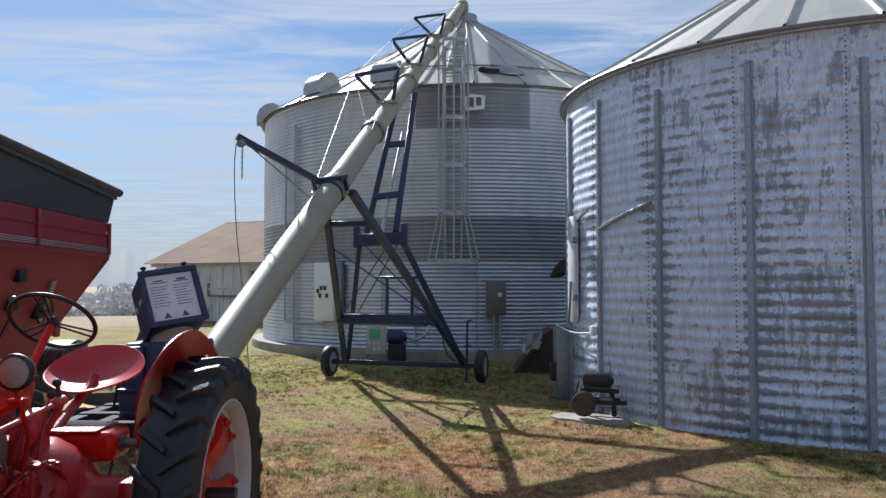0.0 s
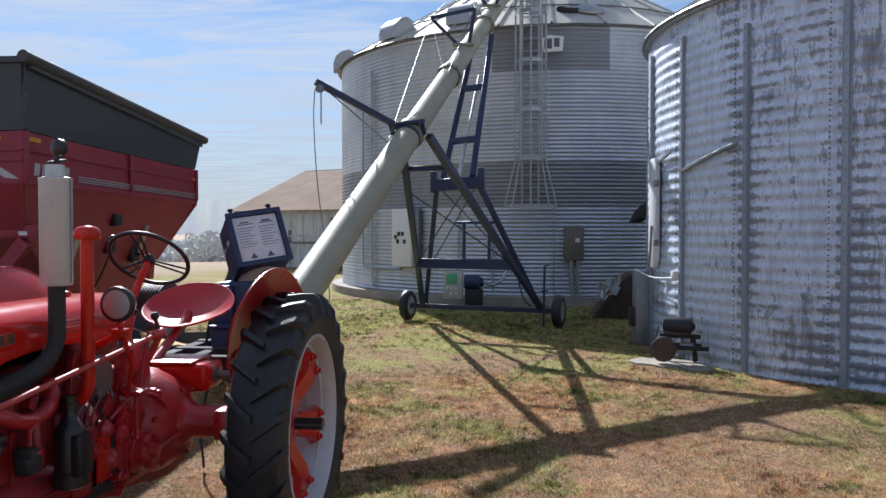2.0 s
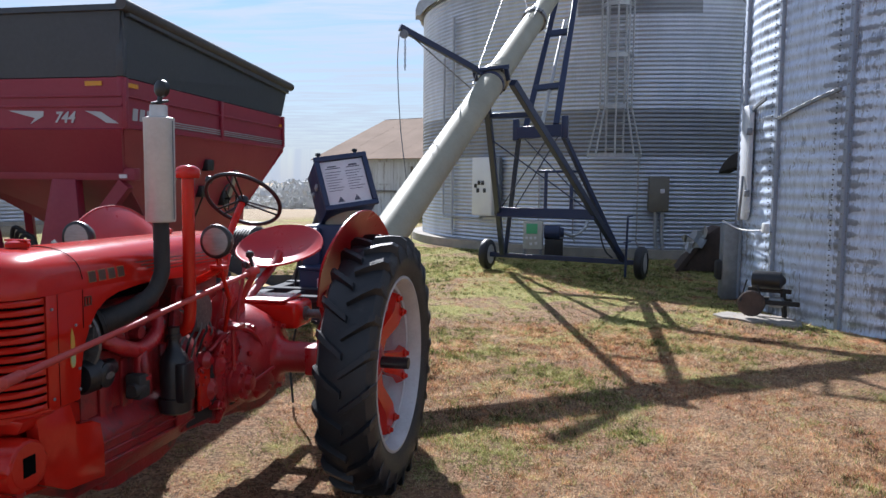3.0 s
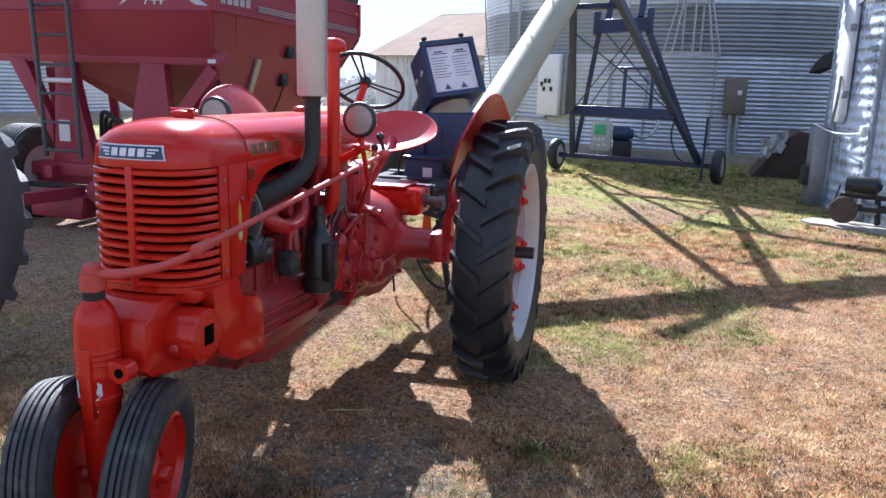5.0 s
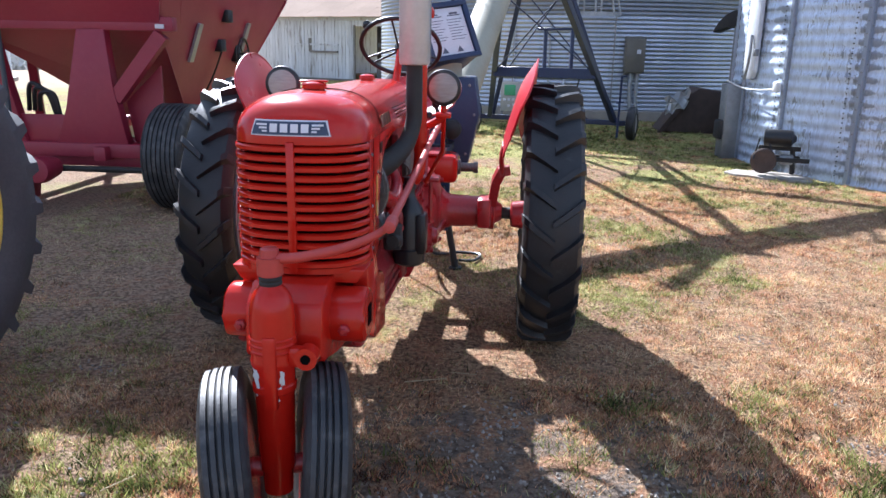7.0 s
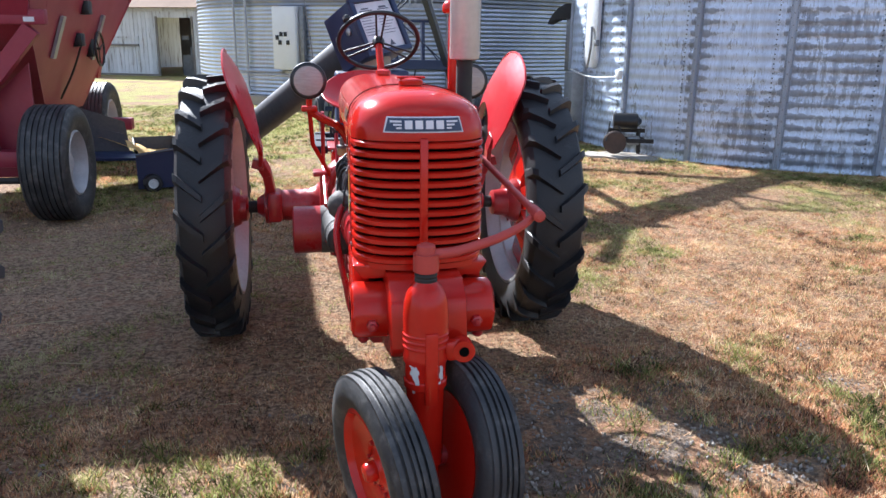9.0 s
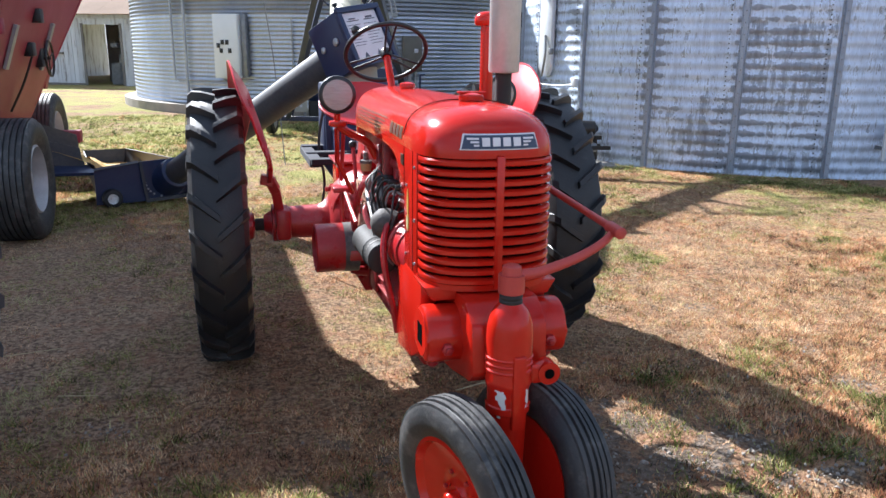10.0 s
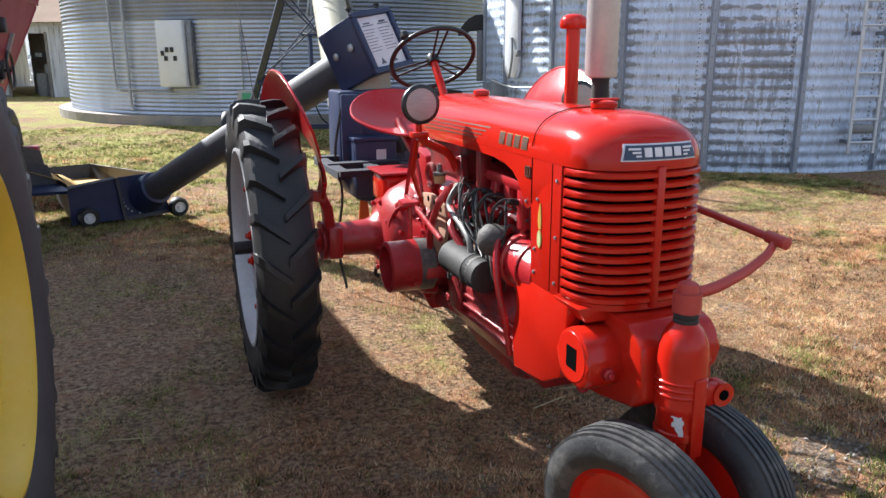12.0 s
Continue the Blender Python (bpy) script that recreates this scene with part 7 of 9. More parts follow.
def strut(name, a, b, w=0.09, h=0.09, mt="navy"):
    bm = B()
    beam(bm, a, b, w, h, (0.2, 0.1, 1))
    return part(name, bm, M[mt], auger)


LA, RA = Vector((-1.95, 15.30, 0.34)), Vector((0.42, 14.60, 0.34))
LT, RT = on_tube(10.5, -0.12, -0.20), on_tube(10.5, -0.12, 0.20)
strut("lower_arm", LA, LT), strut("lower_arm", RA, RT, 0.10, 0.10)
LB, RB = Vector((-1.43, 13.20, 2.62)), Vector((-0.70, 12.85, 2.64))
strut("upright_leg", LA + Vector((0.05, 0.1, 0)), LB, 0.08, 0.08), strut("upright_leg", RA + Vector((-0.02, 0.1, 0)), RB, 0.08, 0.08)
bm = B(); beam(bm, LB + (LB - RB) * 0.10, RB + (RB - LB) * 0.10, 0.18, 0.20); part("pivot_beam", bm, M["navy"], auger)
for p in (LB + (LB - RB) * 0.08, RB + (RB - LB) * 0.08):
    bm = B(); box(bm, (-0.055, -0.11, -0.13), (0.055, 0.11, 0.24), 0.015, Matrix.Translation(p)); part("pivot_plate", bm, M["navy"], auger)
UL, UR = on_tube(15.3, -0.14, -0.14), on_tube(15.3, -0.14, 0.20)
strut("upper_arm", LB + Vector((0.10, 0.05, 0.1)), UL, 0.10, 0.08), strut("upper_arm", RB + Vector((-0.10, 0.05, 0.1)), UR, 0.10, 0.08)
for f in (0.24, 0.60):
    strut("upper_tie", (LB + Vector((0.10, 0.05, 0.1))).lerp(UL, f), (RB + Vector((-0.10, 0.05, 0.1))).lerp(UR, f), 0.09, 0.10)
bm = B(); rod(bm, (LB + RB) / 2 + Vector((0.02, 0.02, 0.1)), UL.lerp(UR, 0.5) - Vector((0.05, 0.5, 0.9)), 0.035, 12); part("lift_cylinder", bm, M["silver"], auger, "bright lift cylinder")
CL, CR = LA.lerp(LT, 0.32), RA.lerp(RT, 0.32)
strut("cross_beam", CL, CR, 0.12, 0.17)
for f in (0.50, 0.76):
    p = CL.lerp(CR, f)
    strut("stand_post", p, p + Vector((0.0, 0.05, 0.72)), 0.08, 0.06)
p0, p1 = CL.lerp(CR, 0.42), CL.lerp(CR, 0.84)
strut("stand_bar", p0 + Vector((0, 0.05, 0.74)), p1 + Vector((0, 0.05, 0.74)), 0.05, 0.04)
strut("mid_tie", LA.lerp(LT, 0.86), RA.lerp(RT, 0.86), 0.07, 0.07)
for a, b in ((CL, RA.lerp(RT, 0.75)), (CR, LA.lerp(LT, 0.75)), (LA.lerp(LB, 0.3), RB), (RA.lerp(RB, 0.3), LB)):
    bm = B(); rod(bm, a, b, 0.012, 6); part("brace_rod", bm, M["navy"], auger)
bm = B(); rod(bm, (0.45, 14.3, 0.06), (0.47, 14.32, 1.18), 0.022, 8); rod(bm, (0.40, 14.3, 0.7), (0.54, 14.3, 0.72), 0.014, 6); rod(bm, (0.47, 14.32, 1.18), (0.56, 14.3, 1.19), 0.014, 6); part("jack_post", bm, M["navy"], auger)
# clamp and winch boom with its cable and chain
bm = B(); lathe(bm, on_tube(10.15), AUD, [(0, 0.17), (0.004, 0.182), (0.06, 0.182), (0.064, 0.17)], 24); part("boom_clamp", bm, M["navy"], auger)
bb, bt = on_tube(10.25, 0.12, -0.1), Vector((-2.62, 9.62, 3.74))
strut("boom", bb, bt, 0.09, 0.075)
strut("boom_foot", on_tube(10.2, 0.19, -0.24), on_tube(10.3, 0.19, 0.24), 0.07, 0.04)
for sx in (-0.22, 0.22):
    strut("clamp_ear", on_tube(10.22, 0.20, sx), on_tube(10.26, 0.02, sx), 0.06, 0.03)
bm = B(); rod(bm, bb.lerp(bt, 0.12) + Vector((0, 0, -0.3)), bb.lerp(bt, 0.95), 0.009, 6); part("boom_wire", bm, M["galv_dull"], auger)
bm = B(); lathe(bm, bt + Vector((0.05, -0.03, -0.09)), (0.3, 1, 0), [(0, 0.02), (0.005, 0.055), (0.045, 0.055), (0.05, 0.02)], 16); part("pulley", bm, M["galv_dull"], auger)
bm = B(); tube_path(bm, curve_pts([bt + Vector((0.0, -0.03, -0.10)), bt + Vector((-0.02, -0.02, -0.5)), bt + Vector((0.02, 0, -1.3)), bt + Vector((0.14, 0, -2.3)), bt + Vector((0.22, 0, -3.5))], 8), 0.007, 6); part("winch_cable", bm, M["galv_dull"], auger)
for k in range(11):
    bm = B()
    c1 = bt + Vector((0.08, -0.03, -0.16 - 0.037 * k))
    tube_path(bm, [c1 + Vector((0.011 * math.cos(a) * (k % 2), 0.011 * math.cos(a) * (1 - k % 2), 0.022 * math.sin(a))) for a in [j * math.pi / 4 for j in range(9)]], 0.005, 5, False)
    part("chain_link", bm, M["galv_dull"], auger)
# wire truss over the upper tube
trusses = []
for base, l, r in ((13.75, (-1.587, 13.6, 5.637), (-0.80, 13.6, 5.772)), (16.5, (-1.082, 15.9, 7.04), (-0.316, 15.9, 7.125)), (19.5, (-0.718, 18.9, 8.567), (0.065, 18.9, 8.669))):
    b0 = on_tube(base, 0.16)
    strut("truss_post", b0 + Vector((-0.10, 0, 0)), l, 0.06, 0.05), strut("truss_post", b0 + Vector((0.10, 0, 0)), r, 0.06, 0.05)
    strut("truss_bar", l, r, 0.06, 0.05)
    bm = B(); box(bm, (-0.2, -0.05, -0.02), (0.2, 0.05, 0.03), 0.01, Matrix.Translation(b0)); part("truss_seat", bm, M["cream"], auger)
    trusses.append((Vector(l), Vector(r)))
for side in (0, 1):
    pts = [on_tube((9.9, 12.3)[side], 0.14, (-0.14, 0.06)[side])] + [t[side] for t in trusses] + [on_tube(23.6, 0.17)]
    for a, b in zip(pts, pts[1:]):
        bm = B(); rod(bm, a, b, 0.006, 5); part("truss_wire", bm, M["galv_dull"], auger)
for a, b in ((trusses[0][0], on_tube(12.3, 0.17)), (trusses[0][1], on_tube(12.3, 0.17)), (trusses[0][0], trusses[1][1]), (trusses[1][0], trusses[2][1]), (trusses[0][1], trusses[1][0])):
    bm = B(); rod(bm, a, b, 0.007, 5); part("truss_wire", bm, M["galv_dull"], auger)

# intake boot, drive guards and hitch at the foot
HEAD = Vector((-2.02, 5.72, 1.765))
ha = Vector((0.47, -0.79, 0.39)).normalized()
hx = Vector((0, 0, 1)).cross(-ha).normalized() * -1
hx = (hx - ha * hx.dot(ha)).normalized()
hy = ha.cross(hx).normalized()
if hy.z < 0:
    hx, hy = -hx, -hy
HM = Matrix((hx, hy, ha)).transposed().to_4x4()
HM.translation = HEAD
HM = HM @ Matrix.Rotation(radians(9), 4, "Z")
bm = B()
prism(bm, [(-0.205, -0.215), (0.205, -0.215), (0.205, 0.215), (-0.205, 0.215)], "z", -0.36, 0.0, 0.012)
bmesh.ops.transform(bm, matrix=HM, verts=bm.verts)
part("head_box", bm, M["navy"], auger, "navy transfer head box")
bm = B()
for lo, hi in (((-0.215, 0.185, 0.0), (0.215, 0.225, 0.035)), ((-0.215, -0.225, 0.0), (0.215, -0.185, 0.035)), ((-0.215, -0.185, 0.0), (-0.175, 0.185, 0.035)), ((0.175, -0.185, 0.0), (0.215, 0.185, 0.035))):
    box(bm, lo, hi, 0.006)
bmesh.ops.transform(bm, matrix=HM, verts=bm.verts)
part("head_frame", bm, M["navy"], auger)
bm = B(); box(bm, (-0.172, -0.182, 0.0), (0.172, 0.182, 0.012), 0.003, HM); decal = part("warning_decal", bm, M["paper"], auger, "white instruction decal with small grey print")
for (x0, x1, z0, z1) in [(-0.14, -0.02, 0.115, 0.122), (-0.12, -0.05, 0.13, 0.14), (0.03, 0.14, 0.115, 0.122), (0.05, 0.12, 0.128, 0.142)] + [(sx + 0.0, sx + 0.13 - 0.02 * (k % 3), 0.085 - 0.022 * k, 0.089 - 0.022 * k) for k in range(8) for sx in (-0.15, 0.015)]:
    bm = B(); box(bm, (x0, z0, 0.0125), (x1, z1, 0.0145), 0, HM); part("print_bar", bm, M["ink"], decal)
for x in (-0.10, 0.03):
    bm = B(); prism(bm, [(x, -0.165), (x + 0.055, -0.165), (x + 0.0275, -0.12)], "z", 0.0125, 0.0145); bmesh.ops.transform(bm, matrix=HM, verts=bm.verts); part("warning_mark", bm, M["ink"], decal)
for x in (-0.16, 0.14):
    bm = B(); rod(bm, HM @ Vector((x, 0.215, -0.02)), HM @ Vector((x, 0.27, -0.02)), 0.012, 8); lathe(bm, HM @ Vector((x, 0.25, -0.02)), hy, [(0, 0.008), (0.008, 0.022), (0.02, 0.022), (0.024, 0.01)], 10); part("wing_bolt", bm, M["black"], auger)
for z, w in ((-0.10, 0.03), (-0.26, 0.025)):
    bm = B(); lathe(bm, HM @ Vector((-0.207, 0.02, z)), -hx, [(0, w), (0.012, w), (0.02, w * 0.5)], 12); part("bearing_bolt", bm, M["galv"], auger)
bm = B()
lathe(bm, (-2.07, 5.86, 1.58), (0.0, 0.03, -1), [(0, 0.15), (0.20, 0.165), (0.24, 0.18), (0.26, 0.18), (0.55, 0.19), (0.75, 0.19)], 28)
boot = part("intake_boot", bm, M["cream"], auger, "scuffed cream intake boot")
for a, z, n_ in ((-100, 1.36, 0.09), (-70, 1.33, 0.06), (-120, 1.31, 0.05), (-55, 1.38, 0.05)):
    bm = B()
    q = [(-2.07 + 0.186 * math.cos(radians(a + k * 9)), 5.86 + 0.186 * math.sin(radians(a + k * 9)), z + 0.03 * ((k * 7) % 3 - 1)) for k in range(5)]
    tube_path(bm, q, 0.005, 4); part("scuff", bm, M["ink"], boot)
bm = B(); prism(bm, [(-2.36, 0.82), (-2.24, 0.64), (-2.08, 0.60), (-1.84, 0.78), (-1.76, 1.16), (-1.80, 1.44), (-2.35, 1.42)], "y", 5.66, 6.02, 0.018); gd = part("drive_guard", bm, M["navy"], auger, "tall navy drive guard")
for x, z in ((-1.86, 0.86), (-1.80, 1.16), (-1.84, 1.38), (-2.30, 0.88), (-2.31, 1.36), (-2.1, 0.66)):
    bm = B(); bolt(bm, (x, 5.66, z), (0, -1, 0), 0.012, 0.010); part("guard_bolt", bm, M["galv_dull"], gd)
bm = B(); box(bm, (-2.345, 5.62, 0.86), (-2.20, 5.657, 1.40), 0.01); part("belt_cover", bm, M["navy"], gd)
bm = B(); box(bm, (-2.30, 5.44, 0.70), (-2.00, 5.655, 1.10), 0.015); box(bm, (-2.31, 5.43, 1.085), (-1.99, 5.655, 1.115), 0.008); mg = part("motor_guard", bm, M["navy"], auger)
bm = B(); box(bm, (-2.15, 5.432, 0.95), (-2.08, 5.439, 1.03)); part("small_decal", bm, M["paper"], mg)
bm = B(); lathe(bm, (-1.96, 5.60, 1.06), (0, -1, 0), [(0, 0.06), (0.05, 0.075), (0.12, 0.07), (0.15, 0.03)], 18); part("shaft_cap", bm, M["soot"], auger)
bm = B(); lathe(bm, (-2.14, 5.39, 0.84), (1, 0, 0), [(0, 0.09), (0.03, 0.10), (0.12, 0.10), (0.15, 0.07), (0.18, 0.05)], 20); part("gearbox_cap", bm, M["soot"], auger)
# bars added, mostly hidden, to break the ground shadow into lit windows
for x in (-2.485, -2.24, -1.99):
    bm = B(); beam(bm, (x, 5.00, 0.93), (x, 5.76, 0.93), 0.085, 0.05); part("hitch_rail", bm, M["navy_old"], auger)
for y in (5.0, 5.36, 5.74):
    bm = B(); beam(bm, (-2.52, y, 0.945), (-1.955, y, 0.945), 0.09, 0.04); part("hitch_crossbar", bm, M["navy_old"], auger)
bm = B(); beam(bm, (-2.05, 6.0, 0.62), (-1.98, 5.0, 0.45), 0.10, 0.10); part("hitch_tongue", bm, M["navy"], auger)
bm = B(); rod(bm, (-1.90, 5.43, 0.0), (-2.02, 5.45, 0.64), 0.026, 10); lathe(bm, (-1.90, 5.43, 0.0), (0, 0, 1), [(0, 0.05), (0.015, 0.05), (0.02, 0.03)], 14); part("hitch_jack", bm, M["soot"], auger)
bm = B(); prism(bm, [(-2.225, 0.485), (-2.14, 0.475), (-2.155, 0.625), (-2.21, 0.64)], "y", 5.70, 5.708); part("marker_flag", bm, M["orange"], auger, "small orange marker flag")
bm = B(); tube_path(bm, curve_pts([(-2.33, 5.65, 1.35), (-2.40, 5.62, 1.0), (-2.37, 5.58, 0.7), (-2.42, 5.55, 0.35), (-2.38, 5.5, 0.03)], 5), 0.010, 6); part("power_cord", bm, M["black"], auger)
for k in range(9):
    bm = B()
    c1 = Vector((-1.985, 5.355, 1.30 - 0.045 * k))
    tube_path(bm, [c1 + Vector((0.012 * math.cos(a) * (k % 2), 0.012 * math.cos(a) * (1 - k % 2), 0.026 * math.sin(a))) for a in [j * math.pi / 4 for j in range(9)]], 0.004, 5, False)
    part("chain_link", bm, M["soot"], auger)

# swing hopper: inclined feeder tube, low tray on wheels, grain in it
hopper = thing("swing_hopper", -3.9, 8.8, 0.0, "dusty navy swing-away auger hopper with grain in its tray", "auger hopper")
bm = B()
t0, t1 = HM @ Vector((0, -0.02, -0.3)), Vector((-3.70, 8.72, 0.28))
lathe(bm, t0, t1 - t0, [(0, 0.135), ((t1 - t0).length, 0.135)], 28)
part("feeder_tube", bm, M["navy_dust"], hopper)
ux = Vector((0.9518, 0.3068, 0))                 # along the tray's front
uy = Vector((-0.3068, 0.9518, 0))                # into the tray
hc = Vector((-4.324, 8.471, 0.0))


def hp(a, b, z):
    return hc + ux * a + uy * b + Vector((0, 0, z))


def slab(bm, pts, t):
    """A plate of thickness t through four points."""
    f = bm.faces.new([bm.verts.new(p) for p in pts])
    f.normal_update()
    nrm = f.normal.copy()
    r = bmesh.ops.extrude_face_region(bm, geom=[f])
    bmesh.ops.translate(bm, verts=[v for v in r["geom"] if isinstance(v, bmesh.types.BMVert)], vec=nrm * t)


def plate(name, pts, material, t=0.012, bevel=0.0):
    bm = B(); slab(bm, pts, t)
    return part(name, bm, material, hopper, smooth=False)


plate("front_wall", [hp(-0.10, 0.08, 0.03), hp(0.40, 0.08, 0.03), hp(0.353, 0.08, 0.463), hp(-0.095, 0.08, 0.41)], M["navy"])
plate("throat_wall", [hp(0.40, 0.08, 0.03), hp(0.90, 0.08, 0.06), hp(0.722, 0.08, 0.478), hp(0.353, 0.08, 0.463)], M["navy"])
plate("wall_rib", [hp(0.395, 0.05, 0.02), hp(0.425, 0.05, 0.02), hp(0.378, 0.05, 0.47), hp(0.348, 0.05, 0.465)], M["navy_dust"], 0.02)
plate("wall_rib", [hp(0.40, 0.05, 0.02), hp(0.90, 0.05, 0.045), hp(0.90, 0.05, 0.085), hp(0.40, 0.05, 0.055)], M["navy_dust"], 0.02)
plate("rim", [hp(-0.10, 0.05, 0.395), hp(0.353, 0.05, 0.452), hp(0.353, 0.10, 0.467), hp(-0.10, 0.10, 0.412)], M["navy_dust"], 0.006)
plate("side_wall", [hp(0.85, 0.10, 0.08), hp(0.50, 1.75, 0.10), hp(0.55, 1.80, 0.40), hp(0.722, 0.10, 0.475)], M["navy_dust"])
plate("back_wall", [hp(0.10, 1.75, 0.10), hp(0.50, 1.75, 0.10), hp(0.55, 1.80, 0.40), hp(0.06, 1.80, 0.40)], M["navy_dust"])
plate("side_wall", [hp(-0.08, 0.10, 0.06), hp(0.10, 1.75, 0.10), hp(0.06, 1.80, 0.40), hp(-0.10, 0.10, 0.33)], M["navy_dust"])
plate("floor", [hp(-0.08, 0.10, 0.07), hp(0.86, 0.10, 0.08), hp(0.50, 1.75, 0.10), hp(0.10, 1.75, 0.10)], M["navy"])
lug = hp(0.66, 0.05, 0.30)
bm = B(); lathe(bm, t1 + (t0 - t1).normalized() * 0.20, t1 - t0, [(0, 0.136), (0.01, 0.165), (0.05, 0.17), (0.30, 0.19)], 28); part("collar", bm, M["navy"], hopper)
for k in range(9):
    a = 0.5 + k * 0.42
    bm = B(); bolt(bm, hp(0.60 + 0.20 * math.cos(a), 0.065, 0.26 - 0.19 * abs(math.sin(a))), -uy, 0.012, 0.012); part("flange_bolt", bm, M["galv"], hopper)
for a, b in ((0.05, 0.04), (0.955, 0.04)):
    bm = B(); c1 = hp(a, b, 0.10); lathe(bm, c1, -uy, [(-0.03, 0.05), (-0.028, 0.085), (0.0, 0.102), (0.05, 0.102), (0.075, 0.085), (0.078, 0.055)], 26, False); wh = part("wheel", bm, M["rubber"], hopper)
    bm = B(); lathe(bm, c1, -uy, [(-0.02, 0.056), (0.05, 0.056), (0.072, 0.060), (0.076, 0.052), (0.06, 0.045), (0.055, 0.022), (0.085, 0.02), (0.087, 0.012)], 22); part("hub", bm, M["white"], wh, "white wheel hub")
bm = B()
rows = [[hp(-0.05 + 0.62 * i / 12 + 0.10 * j / 12, 0.12 + 1.6 * j / 12, 0.24 + 0.20 * math.exp(-(i ** 2 + (j - 5) ** 2 * 0.35) / 12.0) + 0.012 * noise.noise(Vector((i * 1.3, j * 1.7, 0)))) for i in range(13)] for j in range(13)]
grid_surface(bm, rows)
tagged(part("grain", bm, M["grain"], hopper, "yellow shelled corn"), kind="stuff")
# chute of boards from the wagon's gate down into the tray
plate("chute_board", [hp(-0.17, 0.50, 0.60), hp(-0.95, 0.42, 0.84), hp(-0.95, 0.42, 0.52), hp(-0.10, 0.50, 0.34)], M["navy_dust"], 0.02)
plate("chute_board", [hp(-0.07, 1.26, 0.66), hp(-0.95, 1.18, 1.00), hp(-0.95, 1.18, 0.62), hp(-0.04, 1.26, 0.40)], M["navy_dust"], 0.02)
plate("chute_floor", [hp(-0.10, 0.52, 0.36), hp(-0.95, 0.44, 0.60), hp(-0.95, 1.17, 0.66), hp(-0.06, 1.25, 0.40)], M["navy"], 0.02)
plate("chute_ledge", [hp(-0.05, 0.20, 0.36), hp(-0.85, 0.16, 0.40), hp(-0.85, 0.50, 0.46), hp(-0.08, 0.52, 0.40)], M["navy"], 0.03)
bm = B()
rows = [[hp(-0.93 + 0.98 * i / 8, 0.45 + 0.75 * j / 5, 0.80 - 0.42 * i / 8 + 0.035 * math.sin(math.pi * j / 5) - (0.05 if i == 8 else 0) + 0.012 * noise.noise(Vector((i, j * 1.7, 4)))) for i in range(9)] for j in range(6)]
grid_surface(bm, rows)
tagged(part("spilled_grain", bm, M["grain"], hopper, "yellow shelled corn"), kind="stuff")

# ---- grain wagon ----
WX0, WX1, WY0, WY1 = -7.75, -4.76, 6.90, 10.85
wagon = thing("grain_wagon", (WX0 + WX1) / 2, 8.9, 0.0, "dark red side-unloading grain wagon with black sideboards", "grain wagon")


def wx(z):
    """How far out the sloping unloading side stands at a height."""
    return WX1 - 0.3525 * (2.27 - z)


def quad_plate(name, pts, t, material, parent=wagon, label=""):
    bm = B()
    slab(bm, [Vector(p) for p in pts], t)
    return part(name, bm, material, parent, label, smooth=False)


# walls: upright upper band, hoppered lower part
quad_plate("end_wall", [(WX0, WY0, 2.28), (WX1, WY0, 2.28), (WX1, WY0, 2.78), (WX0, WY0, 2.78)], -0.05, M["wagon_red"])
quad_plate("end_wall", [(WX0, WY1, 2.24), (WX1, WY1, 2.24), (WX1, WY1, 2.72), (WX0, WY1, 2.72)], 0.05, M["wagon_red"])
quad_plate("side_wall", [(WX1, WY0, 2.28), (WX1, WY1, 2.24), (WX1, WY1, 2.72), (WX1, WY0, 2.78)], -0.05, M["wagon_red"])
quad_plate("side_wall", [(WX0, WY0, 2.28), (WX0, WY1, 2.24), (WX0, WY1, 2.72), (WX0, WY0, 2.78)], 0.05, M["wagon_red"])
quad_plate("end_slope", [(WX0, WY0, 2.28), (WX1, WY0, 2.28), (wx(1.80), 7.16, 1.80), (WX0, 7.16, 1.80)], -0.04, M["wagon_red"])
quad_plate("end_hopper", [(-6.95, 7.16, 1.80), (wx(1.80), 7.16, 1.80), (wx(0.88), 8.40, 0.88), (-6.0, 8.35, 0.85)], -0.03, M["wagon_red"])
quad_plate("end_slope", [(WX0, WY1, 2.24), (WX1, WY1, 2.24), (wx(1.0), 9.80, 1.0), (WX0 + 1.2, 9.80, 1.0)], 0.04, M["wagon_red"])
side = quad_plate("chute_wall", [(WX1 + 0.004, WY0 + 0.005, 2.28), (wx(1.80) + 0.004, 7.155, 1.80), (wx(0.84), 8.43, 0.84), (wx(0.84), 9.80, 0.84), (WX1 + 0.004, WY1 - 0.02, 2.26)], -0.03, M["wagon_red"])
quad_plate("side_slope", [(WX0, WY0 + 0.02, 2.28), (WX0, WY1 - 0.02, 2.24), (-6.95, 10.3, 1.80), (-6.95, 7.16, 1.80)], 0.03, M["wagon_red"])
quad_plate("side_slope", [(-6.95, 7.17, 1.80), (-6.95, 10.3, 1.80), (-6.0, 9.75, 0.85), (-6.0, 8.37, 0.85)], 0.03, M["wagon_red"])
for lo, hi, mt in (((WX1 - 0.06, WY0 - 0.004, 2.26), (WX1 + 0.006, WY0 + 0.06, 2.79), "wagon_red"), ((WX1 - 0.05, WY0 - 0.02, 2.79), (WX1 + 0.03, WY0 + 0.05, 3.38), "wagon_black")):
    bm = B(); box(bm, lo, hi, 0.008); part("corner_post", bm, M[mt], wagon)
